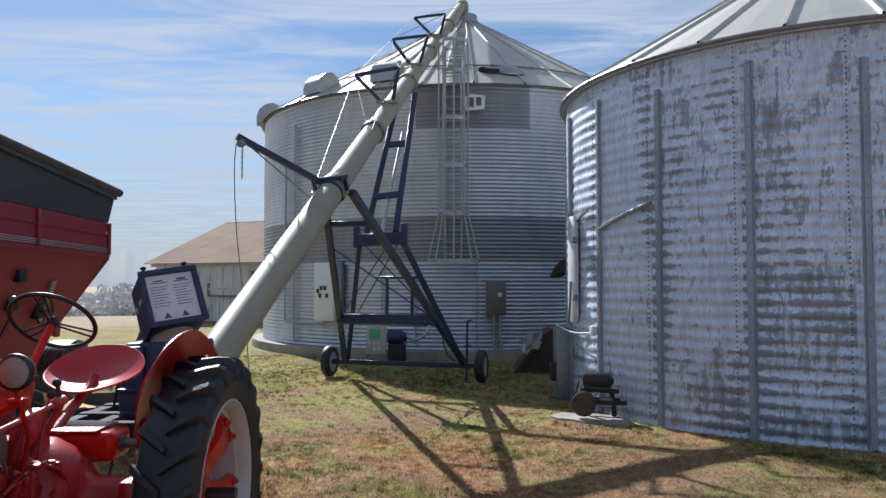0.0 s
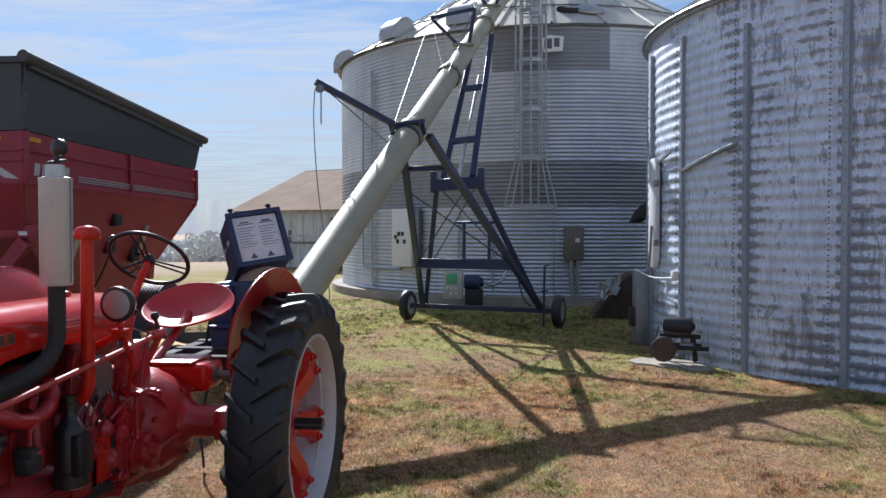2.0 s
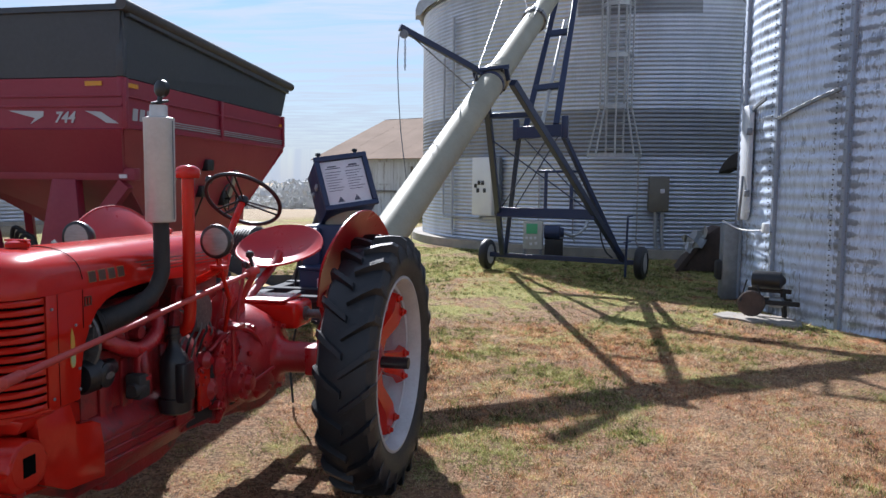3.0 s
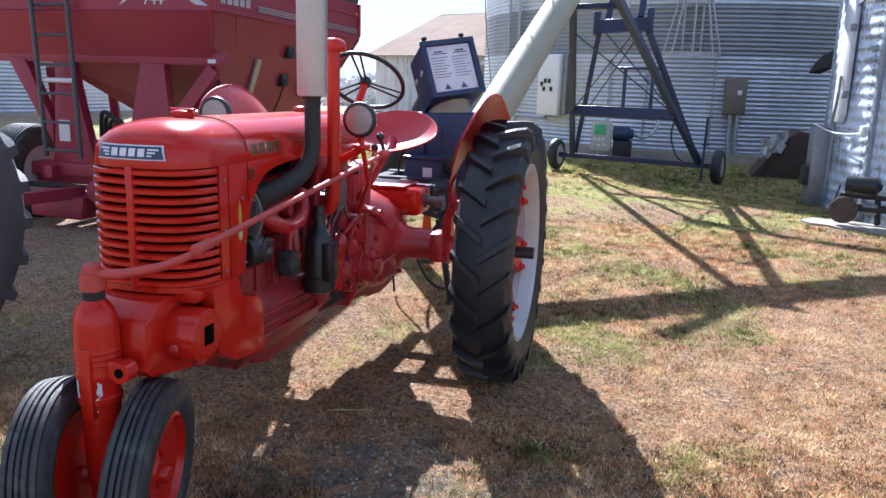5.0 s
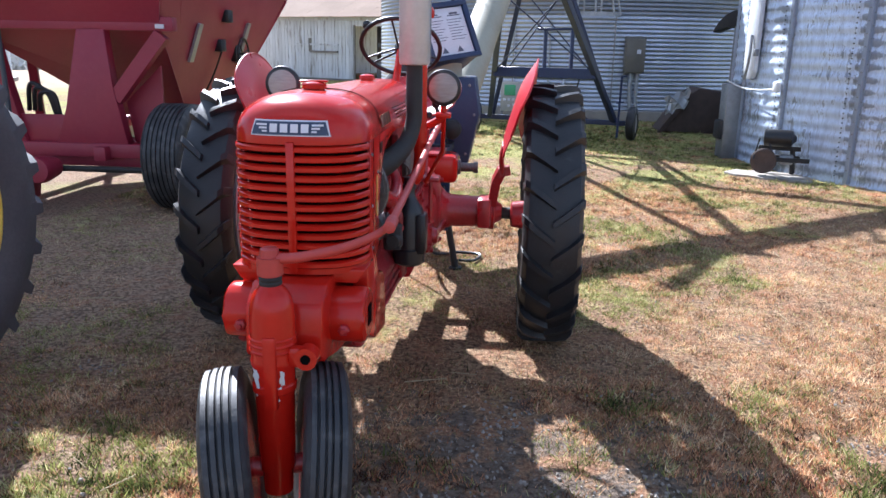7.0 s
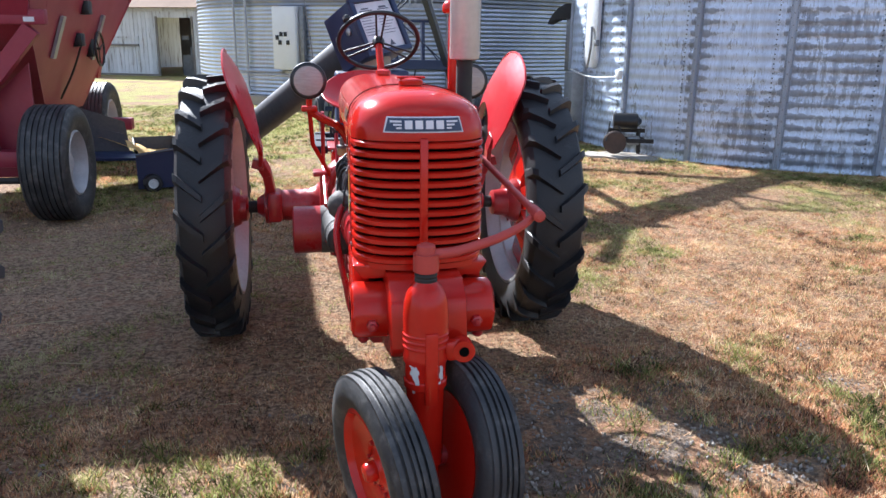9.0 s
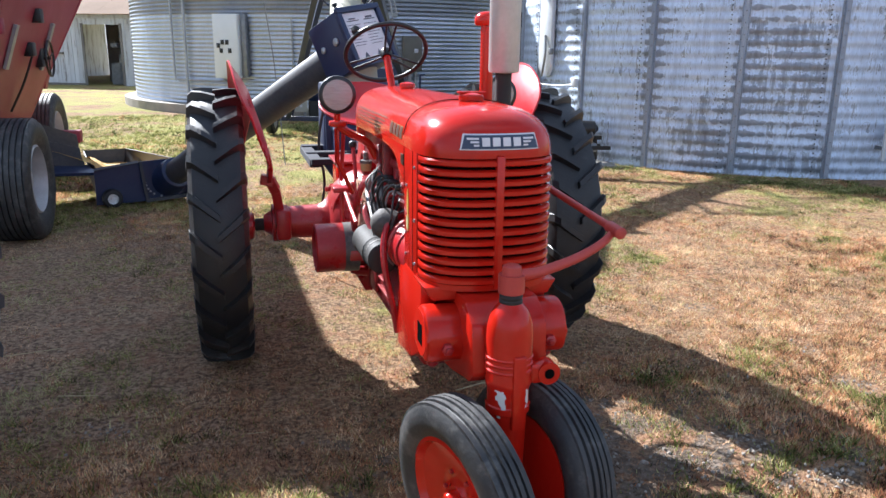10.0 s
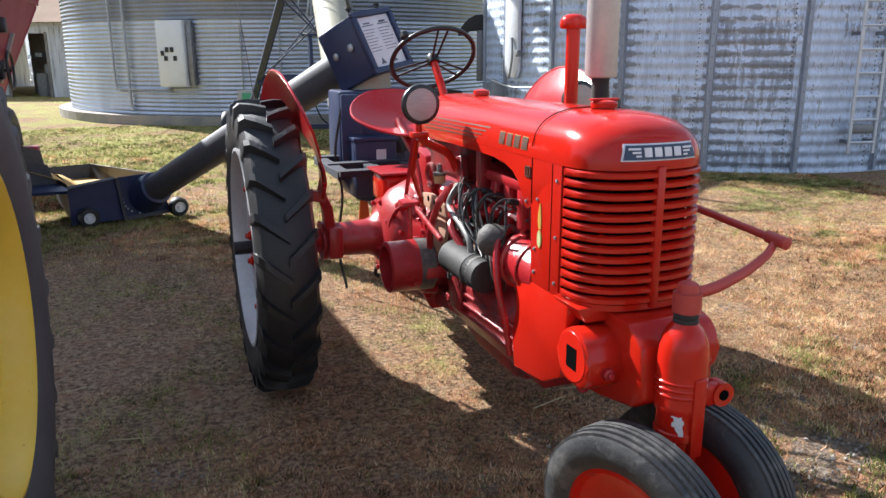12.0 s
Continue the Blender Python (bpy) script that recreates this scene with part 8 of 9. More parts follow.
# black sideboards, higher towards the near end, and the rolled tarp
quad_plate("sideboard", [(WX1 - 0.01, WY0 + 0.01, 2.79), (WX1 - 0.01, WY1 - 0.01, 2.73), (WX1 + 0.06, WY1 + 0.03, 3.12), (WX1 + 0.06, WY0 - 0.03, 3.43)], -0.03, M["wagon_black"])
quad_plate("sideboard", [(WX0 + 0.01, WY0 + 0.01, 2.79), (WX0 + 0.01, WY1 - 0.01, 2.73), (WX0 - 0.06, WY1 + 0.03, 3.12), (WX0 - 0.06, WY0 - 0.03, 3.43)], 0.03, M["wagon_black"])
quad_plate("sideboard", [(WX0 + 0.03, WY0 + 0.008, 2.79), (WX1 - 0.03, WY0 + 0.008, 2.79), (WX1 + 0.03, WY0 - 0.05, 3.43), (WX0 - 0.03, WY0 - 0.05, 3.43)], -0.03, M["wagon_black"])
quad_plate("sideboard", [(WX0 + 0.03, WY1 - 0.008, 2.73), (WX1 - 0.03, WY1 - 0.008, 2.73), (WX1 + 0.03, WY1 + 0.05, 3.12), (WX0 - 0.03, WY1 + 0.05, 3.12)], 0.03, M["wagon_black"])
bm = B(); rod(bm, (WX1 + 0.09, WY0 - 0.12, 3.47), (WX1 + 0.09, WY1 + 0.10, 3.17), 0.06, 14); part("rolled_tarp", bm, M["tarp"], wagon, "dark tarp rolled on a pipe")
bm = B(); slab(bm, [Vector((WX0 - 0.06, WY0 - 0.05, 3.44)), Vector((WX1 + 0.06, WY0 - 0.05, 3.44)), Vector((WX1 + 0.06, WY1 + 0.05, 3.13)), Vector((WX0 - 0.06, WY1 + 0.05, 3.13))], 0.02); part("tarp_cover", bm, M["tarp"], wagon)
for x0, y0, z0, x1, y1, z1 in ((WX0, WY0 - 0.06, 3.45, WX1 + 0.06, WY0 - 0.06, 3.45), (WX1 + 0.08, WY0, 3.40, WX1 + 0.08, WY1, 3.09)):
    bm = B(); beam(bm, (x0, y0, z0), (x1, y1, z1), 0.05, 0.06); part("top_rail", bm, M["wagon_black"], wagon)
# ribs, posts and pinstripes on the side
for y in (6.93, 8.92, 10.82):
    zz = 2.78 - (y - WY0) * 0.015
    bm = B(); box(bm, (WX1 + 0.002, y - 0.03, 2.27), (WX1 + 0.035, y + 0.03, zz), 0.006); part("side_post", bm, M["wagon_red"], wagon)
for za, zb, h, mt in ((2.60, 2.55, 0.022, "wagon_red"), (2.40, 2.36, 0.012, "stripe"), (2.375, 2.335, 0.012, "stripe"), (2.35, 2.31, 0.012, "stripe"), (2.30, 2.26, 0.05, "wagon_red")):
    bm = B(); beam(bm, (WX1 + 0.012, WY0 + (0.9 if mt == "stripe" else 0.02), za), (WX1 + 0.012, WY1 - 0.02, zb), 0.012 if mt == "stripe" else 0.03, h); part("pinstripe" if mt == "stripe" else "side_rib", bm, M[mt], wagon)
for y0, y1 in ((7.35, 7.62), (9.55, 9.85)):
    bm = B(); slab(bm, [Vector((WX1 + 0.004, y0, 2.26)), Vector((WX1 + 0.004, y0 + 0.16, 2.26)), Vector((wx(1.15), y0 + 0.75, 1.15)), Vector((wx(1.15), y0 + 0.62, 1.15))], 0.06); part("chute_rib", bm, M["wagon_red"], wagon, smooth=False)
for k in range(5):
    y0 = 7.05 + 0.125 * k
    bm = B(); prism(bm, [(y0, 2.365), (y0 + 0.085, 2.363), (y0 + 0.105, 2.485), (y0 + 0.02, 2.487)], "x", WX1 + 0.002, WX1 + 0.008); part("letter_block", bm, M["stripe"], wagon)
# the wagon's model number
fc = bpy.data.curves.new("number", "FONT")
fc.body, fc.size, fc.extrude, fc.shear, fc.align_x, fc.offset = "744", 0.155, 0.003, 0.25, "CENTER", 0.004
tmp = bpy.data.objects.new("number_source", fc)
scene.collection.objects.link(tmp)
bpy.context.view_layer.update()
num = bpy.data.meshes.new_from_object(tmp.evaluated_get(bpy.context.evaluated_depsgraph_get()))
bpy.data.objects.remove(tmp)
bm = B(); bm.from_mesh(num)
bmesh.ops.transform(bm, matrix=Matrix.Translation((-5.42, WY0 - 0.006, 2.335)) @ Matrix.Rotation(radians(90), 4, "X"), verts=bm.verts)
part("model_number", bm, M["stripe"], wagon, smooth=False)
for sgn, x0 in ((-1, -5.66), (1, -5.18)):
    bm = B(); prism(bm, [(x0, 2.45), (x0, 2.40), (x0 + sgn * 0.16, 2.32), (x0 + sgn * 0.10, 2.38), (x0 + sgn * 0.42, 2.46)] if sgn < 0 else [(x0, 2.45), (x0 + 0.18, 2.44), (x0 + 0.38, 2.32), (x0 + 0.24, 2.33), (x0 + 0.14, 2.39)], "y", WY0 - 0.007, WY0 - 0.002); part("swoosh", bm, M["stripe"], wagon)
for lo, hi in (((-5.17, WY0 - 0.012, 2.70), (-4.98, WY0 - 0.002, 2.745)), ((WX1 + 0.002, 6.97, 2.69), (WX1 + 0.012, 7.16, 2.735)), ((WX1 + 0.002, 10.70, 2.56), (WX1 + 0.012, 10.80, 2.60))):
    bm = B(); box(bm, lo, hi); part("reflector", bm, M["amber"], wagon, "amber reflector strip")
for z in (2.50, 2.60):
    bm = B(); box(bm, (WX0, WY0 - 0.02, z - 0.012), (WX1, WY0 - 0.002, z + 0.012), 0.004); part("end_rib", bm, M["wagon_red"], wagon)
# under the near end: beam, legs, braces
bm = B(); box(bm, (WX0, 7.10, 1.75), (WX1 - 0.02, 7.22, 1.88), 0.01); part("end_beam", bm, M["wagon_red"], wagon)
bm = B(); box(bm, (-4.945, 7.085, 1.775), (-4.86, 7.098, 1.815)); part("maker_plate", bm, M["paper"], wagon, "small white maker's plate")
bm = B(); box(bm, (-6.80, 7.06, 0.90), (-6.665, 7.077, 1.13)); part("warning_plate", bm, M["paper"], wagon, "white warning decal")
for poly in ([(-5.74, 1.76), (-5.46, 1.76), (-5.42, 1.20), (-5.30, 0.62), (-6.06, 0.62), (-5.92, 1.0)], [(-6.80, 1.76), (-6.60, 1.76), (-6.52, 1.30), (-6.36, 0.62), (-6.94, 0.62), (-6.88, 0.9)], [(-7.42, 1.78), (-7.20, 1.78), (-6.89, 1.10), (-6.90, 0.86)]):
    bm = B(); prism(bm, poly, "y", 7.08, 7.20, 0.008); part("end_leg", bm, M["wagon_red"], wagon)
bm = B(); beam(bm, (-4.90, 7.14, 1.72), (-5.42, 7.14, 1.10), 0.10, 0.14); part("end_brace", bm, M["wagon_red"], wagon)
bm = B(); box(bm, (-6.62, 7.125, 0.64), (-5.46, 7.15, 0.93), 0.006); part("front_plate", bm, M["wagon_red"], wagon)
bm = B(); prism(bm, [(-5.40, 1.06), (-5.02, 1.42), (-5.02, 0.64), (-5.34, 0.64)], "y", 7.30, 7.33); part("side_gusset", bm, M["wagon_red"], wagon)
for k in range(3):
    bm = B(); tube_path(bm, curve_pts([(-6.45 + 0.06 * k, 7.30, 0.95), (-6.38 + 0.05 * k, 7.26, 1.22 - 0.05 * k), (-6.22 + 0.03 * k, 7.28, 1.12), (-6.16 + 0.02 * k, 7.30, 0.90)], 6), 0.024, 8); part("hydraulic_hose", bm, M["black"], wagon)
bm = B(); box(bm, (-7.2, 7.05, 0.52), (-5.0, 7.25, 0.66), 0.01); part("bolster", bm, M["wagon_red"], wagon)
for y, x in ((7.6, -7.2), (8.2, -6.9), (10.2, -7.2), (10.0, -5.6)):
    bm = B(); beam(bm, (x, y, 0.6), (x + 0.1, y - 0.25, 1.7), 0.09, 0.09); part("frame_leg", bm, M["wagon_red"], wagon)
for x in (-6.9, -5.55):
    bm = B(); box(bm, (x - 0.06, 6.95, 0.50), (x + 0.06, 11.1, 0.64), 0.01); part("frame_rail", bm, M["wagon_red"], wagon)
for y in (7.22, 10.95):
    bm = B(); box(bm, (-7.35, y - 0.09, 0.42), (-4.95, y + 0.09, 0.58), 0.015); part("axle", bm, M["wagon_red"], wagon)
bm = B(); rod(bm, (-7.2, 6.95, 0.42), (-5.1, 6.95, 0.42), 0.03, 10); part("tie_rod", bm, M["soot"], wagon)
bm = B(); prism(bm, [(-6.85, 0.14), (-6.22, 0.12), (-6.18, 0.36), (-6.85, 0.40)], "y", 6.62, 6.98, 0.02); part("steering_box", bm, M["wagon_red"], wagon)
bm = B(); lathe(bm, (-6.02, 6.62, 0.44), (0, 1, 0), [(0, 0.05), (0.01, 0.12), (0.06, 0.13), (0.12, 0.13), (0.3, 0.10)], 20); part("pivot_hub", bm, M["wagon_red"], wagon)
bm = B(); beam(bm, (-6.35, 6.8, 0.40), (-6.9, 3.9, 0.42), 0.13, 0.12); part("tongue", bm, M["wagon_red"], wagon)


def wagon_wheel(x, y, s):
    bm = B()
    prof = [(-0.155, 0.29), (-0.19, 0.36), (-0.205, 0.44), (-0.19, 0.50), (-0.165, 0.522)]
    for k in range(7):
        a = -0.155 + 0.046 * k
        prof += [(a, 0.515), (a + 0.003, 0.53), (a + 0.034, 0.53), (a + 0.037, 0.515)]
    prof += [(0.165, 0.522), (0.19, 0.50), (0.205, 0.44), (0.19, 0.36), (0.155, 0.29)]
    lathe(bm, (x, y, 0.53), (1, 0, 0), prof, 56, False)
    w = part("wheel", bm, M["rubber_dust"], wagon, "wide dusty flotation tyre on a pale rim")
    bm = B(); lathe(bm, (x, y, 0.53), (s, 0, 0), [(-0.15, 0.30), (0.165, 0.30), (0.175, 0.285), (0.15, 0.27), (0.05, 0.25), (0.02, 0.20), (0.03, 0.10), (0.09, 0.09), (0.11, 0.06), (0.115, 0.02)], 36)
    part("rim", bm, M["rim_white"], w, "pale dusty wheel rim")
    for k in range(8):
        bm = B(); a = k * math.pi / 4; bolt(bm, (x + s * 0.028, y + 0.145 * math.cos(a), 0.53 + 0.145 * math.sin(a)), (s, 0, 0), 0.015, 0.025); part("lug_nut", bm, M["galv_dull"], w)


wagon_wheel(-4.84, 7.24, 1)
wagon_wheel(-5.38, 10.95, 1)
wagon_wheel(-7.35, 7.22, -1)
wagon_wheel(-7.35, 10.95, -1)
# chute door gear: hand wheel, slides, hydraulic bits
bm = B(); tube_path(bm, [Vector((-4.92, 9.45 + 0.19 * math.cos(a), 1.52 + 0.19 * math.sin(a))) for a in [k * math.pi / 16 for k in range(33)]], 0.013, 8, False); hw = part("hand_wheel", bm, M["black"], wagon, "black chute hand wheel")
for k in range(3):
    bm = B(); a = k * 2.094 + 0.3; rod(bm, (-4.93, 9.45, 1.52), (-4.92, 9.45 + 0.19 * math.cos(a), 1.52 + 0.19 * math.sin(a)), 0.008, 6); part("spoke", bm, M["black"], hw)
bm = B(); rod(bm, (-5.06, 9.45, 1.52), (-4.91, 9.45, 1.52), 0.016, 8); box(bm, (-5.06, 9.36, 1.43), (-4.98, 9.54, 1.63), 0.01); part("wheel_shaft", bm, M["black"], hw)
for y, z0, z1 in ((8.05, 1.45, 1.85), (9.55, 1.40, 1.90)):
    bm = B(); slab(bm, [Vector((wx(z0) + 0.01, y - 0.05, z0)), Vector((wx(z0) + 0.01, y + 0.05, z0)), Vector((wx(z1) + 0.01, y + 0.05, z1)), Vector((wx(z1) + 0.01, y - 0.05, z1))], 0.03); part("slide_guide", bm, M["galv"], wagon)
for y, z in ((8.75, 1.95), (8.8, 1.62)):
    bm = B(); box(bm, (wx(z) - 0.03, y - 0.08, z - 0.07), (wx(z) + 0.07, y + 0.08, z + 0.07), 0.012); part("latch_box", bm, M["black"], wagon)
bm = B(); tube_path(bm, curve_pts([(wx(1.6) + 0.06, 8.8, 1.6), (wx(1.3) + 0.06, 8.75, 1.3), (wx(1.0) + 0.02, 8.7, 1.0)], 5), 0.012, 6); part("hose", bm, M["black"], wagon)
# ladder at the near end
for x in (-6.81, -6.37):
    bm = B(); tube_path(bm, curve_pts([(x, 6.86, 0.75), (x, 6.84, 1.6), (x, 6.80, 2.6), (x, 6.76, 3.35), (x, 6.84, 3.43)], 5), 0.025, 8); part("ladder_rail", bm, M["wagon_black"], wagon)
for k in range(9):
    bm = B(); rod(bm, (-6.81, 6.84, 0.82 + 0.3 * k), (-6.37, 6.84, 0.82 + 0.3 * k), 0.016, 8); part("ladder_rung", bm, M["wagon_black"], wagon)
bm = B(); box(bm, (-6.56, 6.70, 3.20), (-6.42, 6.78, 3.46), 0.03); part("marker_lamp", bm, M["paper"], wagon, "pale plastic lamp housing")
bm = B(); rod(bm, (-6.87, 7.0, 1.555), (-6.52, 7.0, 1.555), 0.026, 8); part("tarp_crank_tube", bm, M["white"], wagon)

# ---- yellow-wheeled tractor, of which one rear wheel stands in view ----
JC = (-4.27, 2.83, 0.872)
jd = thing("tractor", JC[0], JC[1], 0.0, "farm tractor with lugged rear tyre on a yellow rim", "tractor")


def jp(name, bm, material, parent=jd, label="", smooth=True):
    return part(name, bm, material, parent, label, smooth)


bm = B(); lathe(bm, JC, (1, 0, 0), [(-0.25, 0.12), (-0.2, 0.15), (0.03, 0.15)], 28); jw = jp("rear_wheel", bm, M["yellow"], jd, "rear wheel with yellow rim")
lug_tyre(jp, JC, 0.872, 0.46, 0.52, 23, 0.042, 0.05, M["rubber_grey"], jw, 0.24, side_lug=-0.015)
bm = B(); lathe(bm, JC, (1, 0, 0), [(0.20, 0.535), (0.205, 0.515), (0.185, 0.495), (0.10, 0.475), (0.09, 0.455), (-0.09, 0.455), (-0.10, 0.475), (-0.185, 0.495), (-0.205, 0.515), (-0.2, 0.535), (-0.16, 0.52), (0.16, 0.52), (0.20, 0.535)], 64, False); jp("rim", bm, M["yellow"], jw, "yellow rim with chipped paint")
bm = B(); lathe(bm, JC, (1, 0, 0), [(-0.06, 0.46), (0.0, 0.455), (0.05, 0.42), (0.075, 0.36), (0.07, 0.22), (0.03, 0.17), (0.03, 0.10), (0.16, 0.09), (0.17, 0.05)], 48); disc = jp("wheel_disc", bm, M["yellow"], jw)
for k in range(10):
    bm = B(); a = k * math.pi / 5; bolt(bm, (JC[0] + 0.03, JC[1] + 0.14 * math.cos(a), JC[2] + 0.14 * math.sin(a)), (1, 0, 0), 0.018, 0.03); jp("wheel_nut", bm, M["yellow"], jw)
bm = B(); rod(bm, (JC[0] - 0.9, JC[1], JC[2]), (JC[0] + 0.02, JC[1], JC[2]), 0.06, 16); jp("axle", bm, M["green"], jd)

# ---- barn ----
b0, b1 = Vector((-14.2, 37.8, 0)), Vector((-3.5, 33.0, 0))
bd = (b1 - b0).normalized()
bn_ = Vector((-bd.y, bd.x, 0))
barn = thing("barn", *((b0 + b1) / 2 + bn_ * 6), "old barn of peeling white boards under a tan roof", "barn")
BL, EAVE_Z, RIDGE_Z, DEPTH = (b1 - b0).length, 2.86, 5.3, 11.0


def bp(a, d, z):
    return b0 + bd * a + bn_ * d + Vector((0, 0, z))


wall_bits = [(0.0, 5.95), (7.60, BL)]
for a0, a1 in wall_bits:
    a = a0
    while a < a1 - 0.05:
        w = min(0.20, a1 - a)
        bm = B(); slab(bm, [bp(a + 0.006, 0, -0.2), bp(a + w - 0.006, 0, -0.2), bp(a + w - 0.006, 0, 2.80), bp(a + 0.006, 0, 2.80)], 0.025 + 0.004 * ((int(a * 50)) % 3))
        part("board", bm, M["wood_white"], barn, smooth=False)
        a += 0.20
bm = B(); slab(bm, [bp(5.95, 0, 2.45), bp(7.60, 0, 2.45), bp(7.60, 0, 2.80), bp(5.95, 0, 2.80)], 0.03); part("door_header", bm, M["wood_white"], barn)
for a in (5.88, 7.60):
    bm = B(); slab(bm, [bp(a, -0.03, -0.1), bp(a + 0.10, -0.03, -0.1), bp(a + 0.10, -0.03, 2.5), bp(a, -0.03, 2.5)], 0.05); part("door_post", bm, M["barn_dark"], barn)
# wall added to close the doorway, interior shade put into its colour
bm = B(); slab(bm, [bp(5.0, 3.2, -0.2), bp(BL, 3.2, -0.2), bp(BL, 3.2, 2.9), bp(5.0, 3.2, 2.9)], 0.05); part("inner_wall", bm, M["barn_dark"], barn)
bm = B(); slab(bm, [bp(0, 0.06, -0.2), bp(0, DEPTH, -0.2), bp(0, DEPTH, 2.8), bp(0, 0.06, 2.8)], 0.05); part("end_wall", bm, M["wood_white"], barn)
bm = B(); prism(bm, [(0.05, 2.78), (DEPTH, 2.78), (DEPTH / 2, RIDGE_Z - 0.1)], "x", 0, 0.05); bmesh.ops.transform(bm, matrix=Matrix.Translation(b0) @ Matrix.Rotation(math.atan2(bd.y, bd.x), 4, "Z"), verts=bm.verts); part("gable", bm, M["wood_white"], barn)
for z, a0, a1 in ((2.78, -0.3, BL), (1.62, 2.2, 5.0), (0.05, 0.0, 5.9)):
    bm = B(); beam(bm, bp(a0, -0.05, z), bp(a1, -0.05, z), 0.05, 0.16 if z > 2 else 0.08); part("trim_board", bm, M["wood_white"] if z != 0.05 else M["barn_dark"], barn)
bm = B(); slab(bm, [bp(3.4, -0.04, 1.25), bp(5.0, -0.04, 1.25), bp(5.0, -0.04, 1.34), bp(3.4, -0.04, 1.34)], 0.10); box(bm, (0, 0, 0), (0.25, 0.1, 0.6), 0.01, Matrix.Translation(bp(3.3, -0.1, 1.3))); part("door_track", bm, M["barn_dark"], barn)
for k in range(14):
    a0, a1 = -0.4 + (BL + 0.8) * k / 14, -0.4 + (BL + 0.8) * (k + 1) / 14
    dz = 0.004 * (k % 2)
    bm = B(); slab(bm, [bp(a0, -0.45, EAVE_Z - 0.03 + dz), bp(a1, -0.45, EAVE_Z - 0.03 + dz), bp(a1, DEPTH / 2, RIDGE_Z - 0.03 + dz), bp(a0, DEPTH / 2, RIDGE_Z - 0.03 + dz)], 0.03); part("roof_sheet", bm, M["shingle"], barn, smooth=False)
bm = B(); slab(bm, [bp(-0.4, DEPTH / 2, RIDGE_Z), bp(BL + 0.4, DEPTH / 2, RIDGE_Z), bp(BL + 0.4, DEPTH + 0.4, EAVE_Z), bp(-0.4, DEPTH + 0.4, EAVE_Z)], 0.03); part("roof_slope", bm, M["shingle"], barn)

bm = B(); slab(bm, [bp(BL - 0.05, 0.06, -0.2), bp(BL - 0.05, DEPTH, -0.2), bp(BL - 0.05, DEPTH, 2.8), bp(BL - 0.05, 0.06, 2.8)], 0.05); part("end_wall", bm, M["wood_white"], barn)
for a0, z0, a1, z1 in ((6.5, 0.0, 7.0, 0.9), (6.9, 0.0, 7.5, 1.25), (6.55, 1.55, 6.85, 1.72)):
    bm = B(); slab(bm, [bp(a0, 1.3, z0), bp(a1, 1.3, z0), bp(a1, 1.3, z1), bp(a0, 1.3, z1)], 0.4); part("stored_gear", bm, M["galv_dull"], barn)
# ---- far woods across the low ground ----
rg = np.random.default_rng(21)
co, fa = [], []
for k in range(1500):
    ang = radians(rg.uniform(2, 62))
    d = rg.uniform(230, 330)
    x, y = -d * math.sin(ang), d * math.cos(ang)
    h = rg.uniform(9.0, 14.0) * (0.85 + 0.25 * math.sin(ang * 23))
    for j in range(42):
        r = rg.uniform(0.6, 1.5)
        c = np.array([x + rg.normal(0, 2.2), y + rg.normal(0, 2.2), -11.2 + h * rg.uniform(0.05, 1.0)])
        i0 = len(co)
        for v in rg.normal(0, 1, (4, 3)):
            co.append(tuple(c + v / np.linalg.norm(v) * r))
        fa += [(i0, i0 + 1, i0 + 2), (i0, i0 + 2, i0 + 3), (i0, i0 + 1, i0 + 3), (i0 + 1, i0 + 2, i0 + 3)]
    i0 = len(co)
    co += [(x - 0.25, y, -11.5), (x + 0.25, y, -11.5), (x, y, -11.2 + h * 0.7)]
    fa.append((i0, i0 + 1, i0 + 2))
# haze of these woods is in their material's colour
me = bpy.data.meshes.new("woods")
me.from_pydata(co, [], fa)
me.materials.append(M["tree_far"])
tagged(new("woods", me), "grey-green autumn woods beyond the field, paled with painted haze", "woods", kind="stuff")

# ---- things by the bins ----
# control stand with green face, blower beside it
ctl = thing("dryer_control_box", -1.55, 18.0, 0.0, "beige control box with a green panel beside the bin", "control box")
bm = B(); box(bm, (-1.79, 17.9, 0.22), (-1.33, 18.15, 0.88), 0.02); part("case", bm, M["beige"], ctl)
bm = B(); box(bm, (-1.71, 17.885, 0.58), (-1.45, 17.898, 0.82), 0.005); part("panel", bm, M["green_face"], ctl, "green control panel")
for x, z in ((-1.70, 0.48), (-1.60, 0.48), (-1.50, 0.48), (-1.60, 0.34), (-1.48, 0.36)):
    bm = B(); box(bm, (x - 0.03, 17.885, z - 0.03), (x + 0.03, 17.898, z + 0.03), 0.004); part("switch", bm, M["paper"], ctl)
for x in (-1.75, -1.38):
    bm = B(); box(bm, (x - 0.03, 17.95, -0.05), (x + 0.03, 18.1, 0.23), 0.005); part("leg", bm, M["galv_dull"], ctl)
blow = thing("blower_motor", -1.0, 18.0, 0.0, "dark blue blower motor on a low stand beside the control box", "motor")
bm = B(); lathe(bm, (-1.30, 18.05, 0.62), (1, 0, 0), [(0, 0.14), (0.02, 0.17), (0.36, 0.17), (0.38, 0.12), (0.46, 0.10)], 24); part("body", bm, M["navy"], blow)
bm = B(); box(bm, (-1.28, 17.92, -0.05), (-0.86, 18.2, 0.46), 0.02); part("stand", bm, M["soot"], blow)
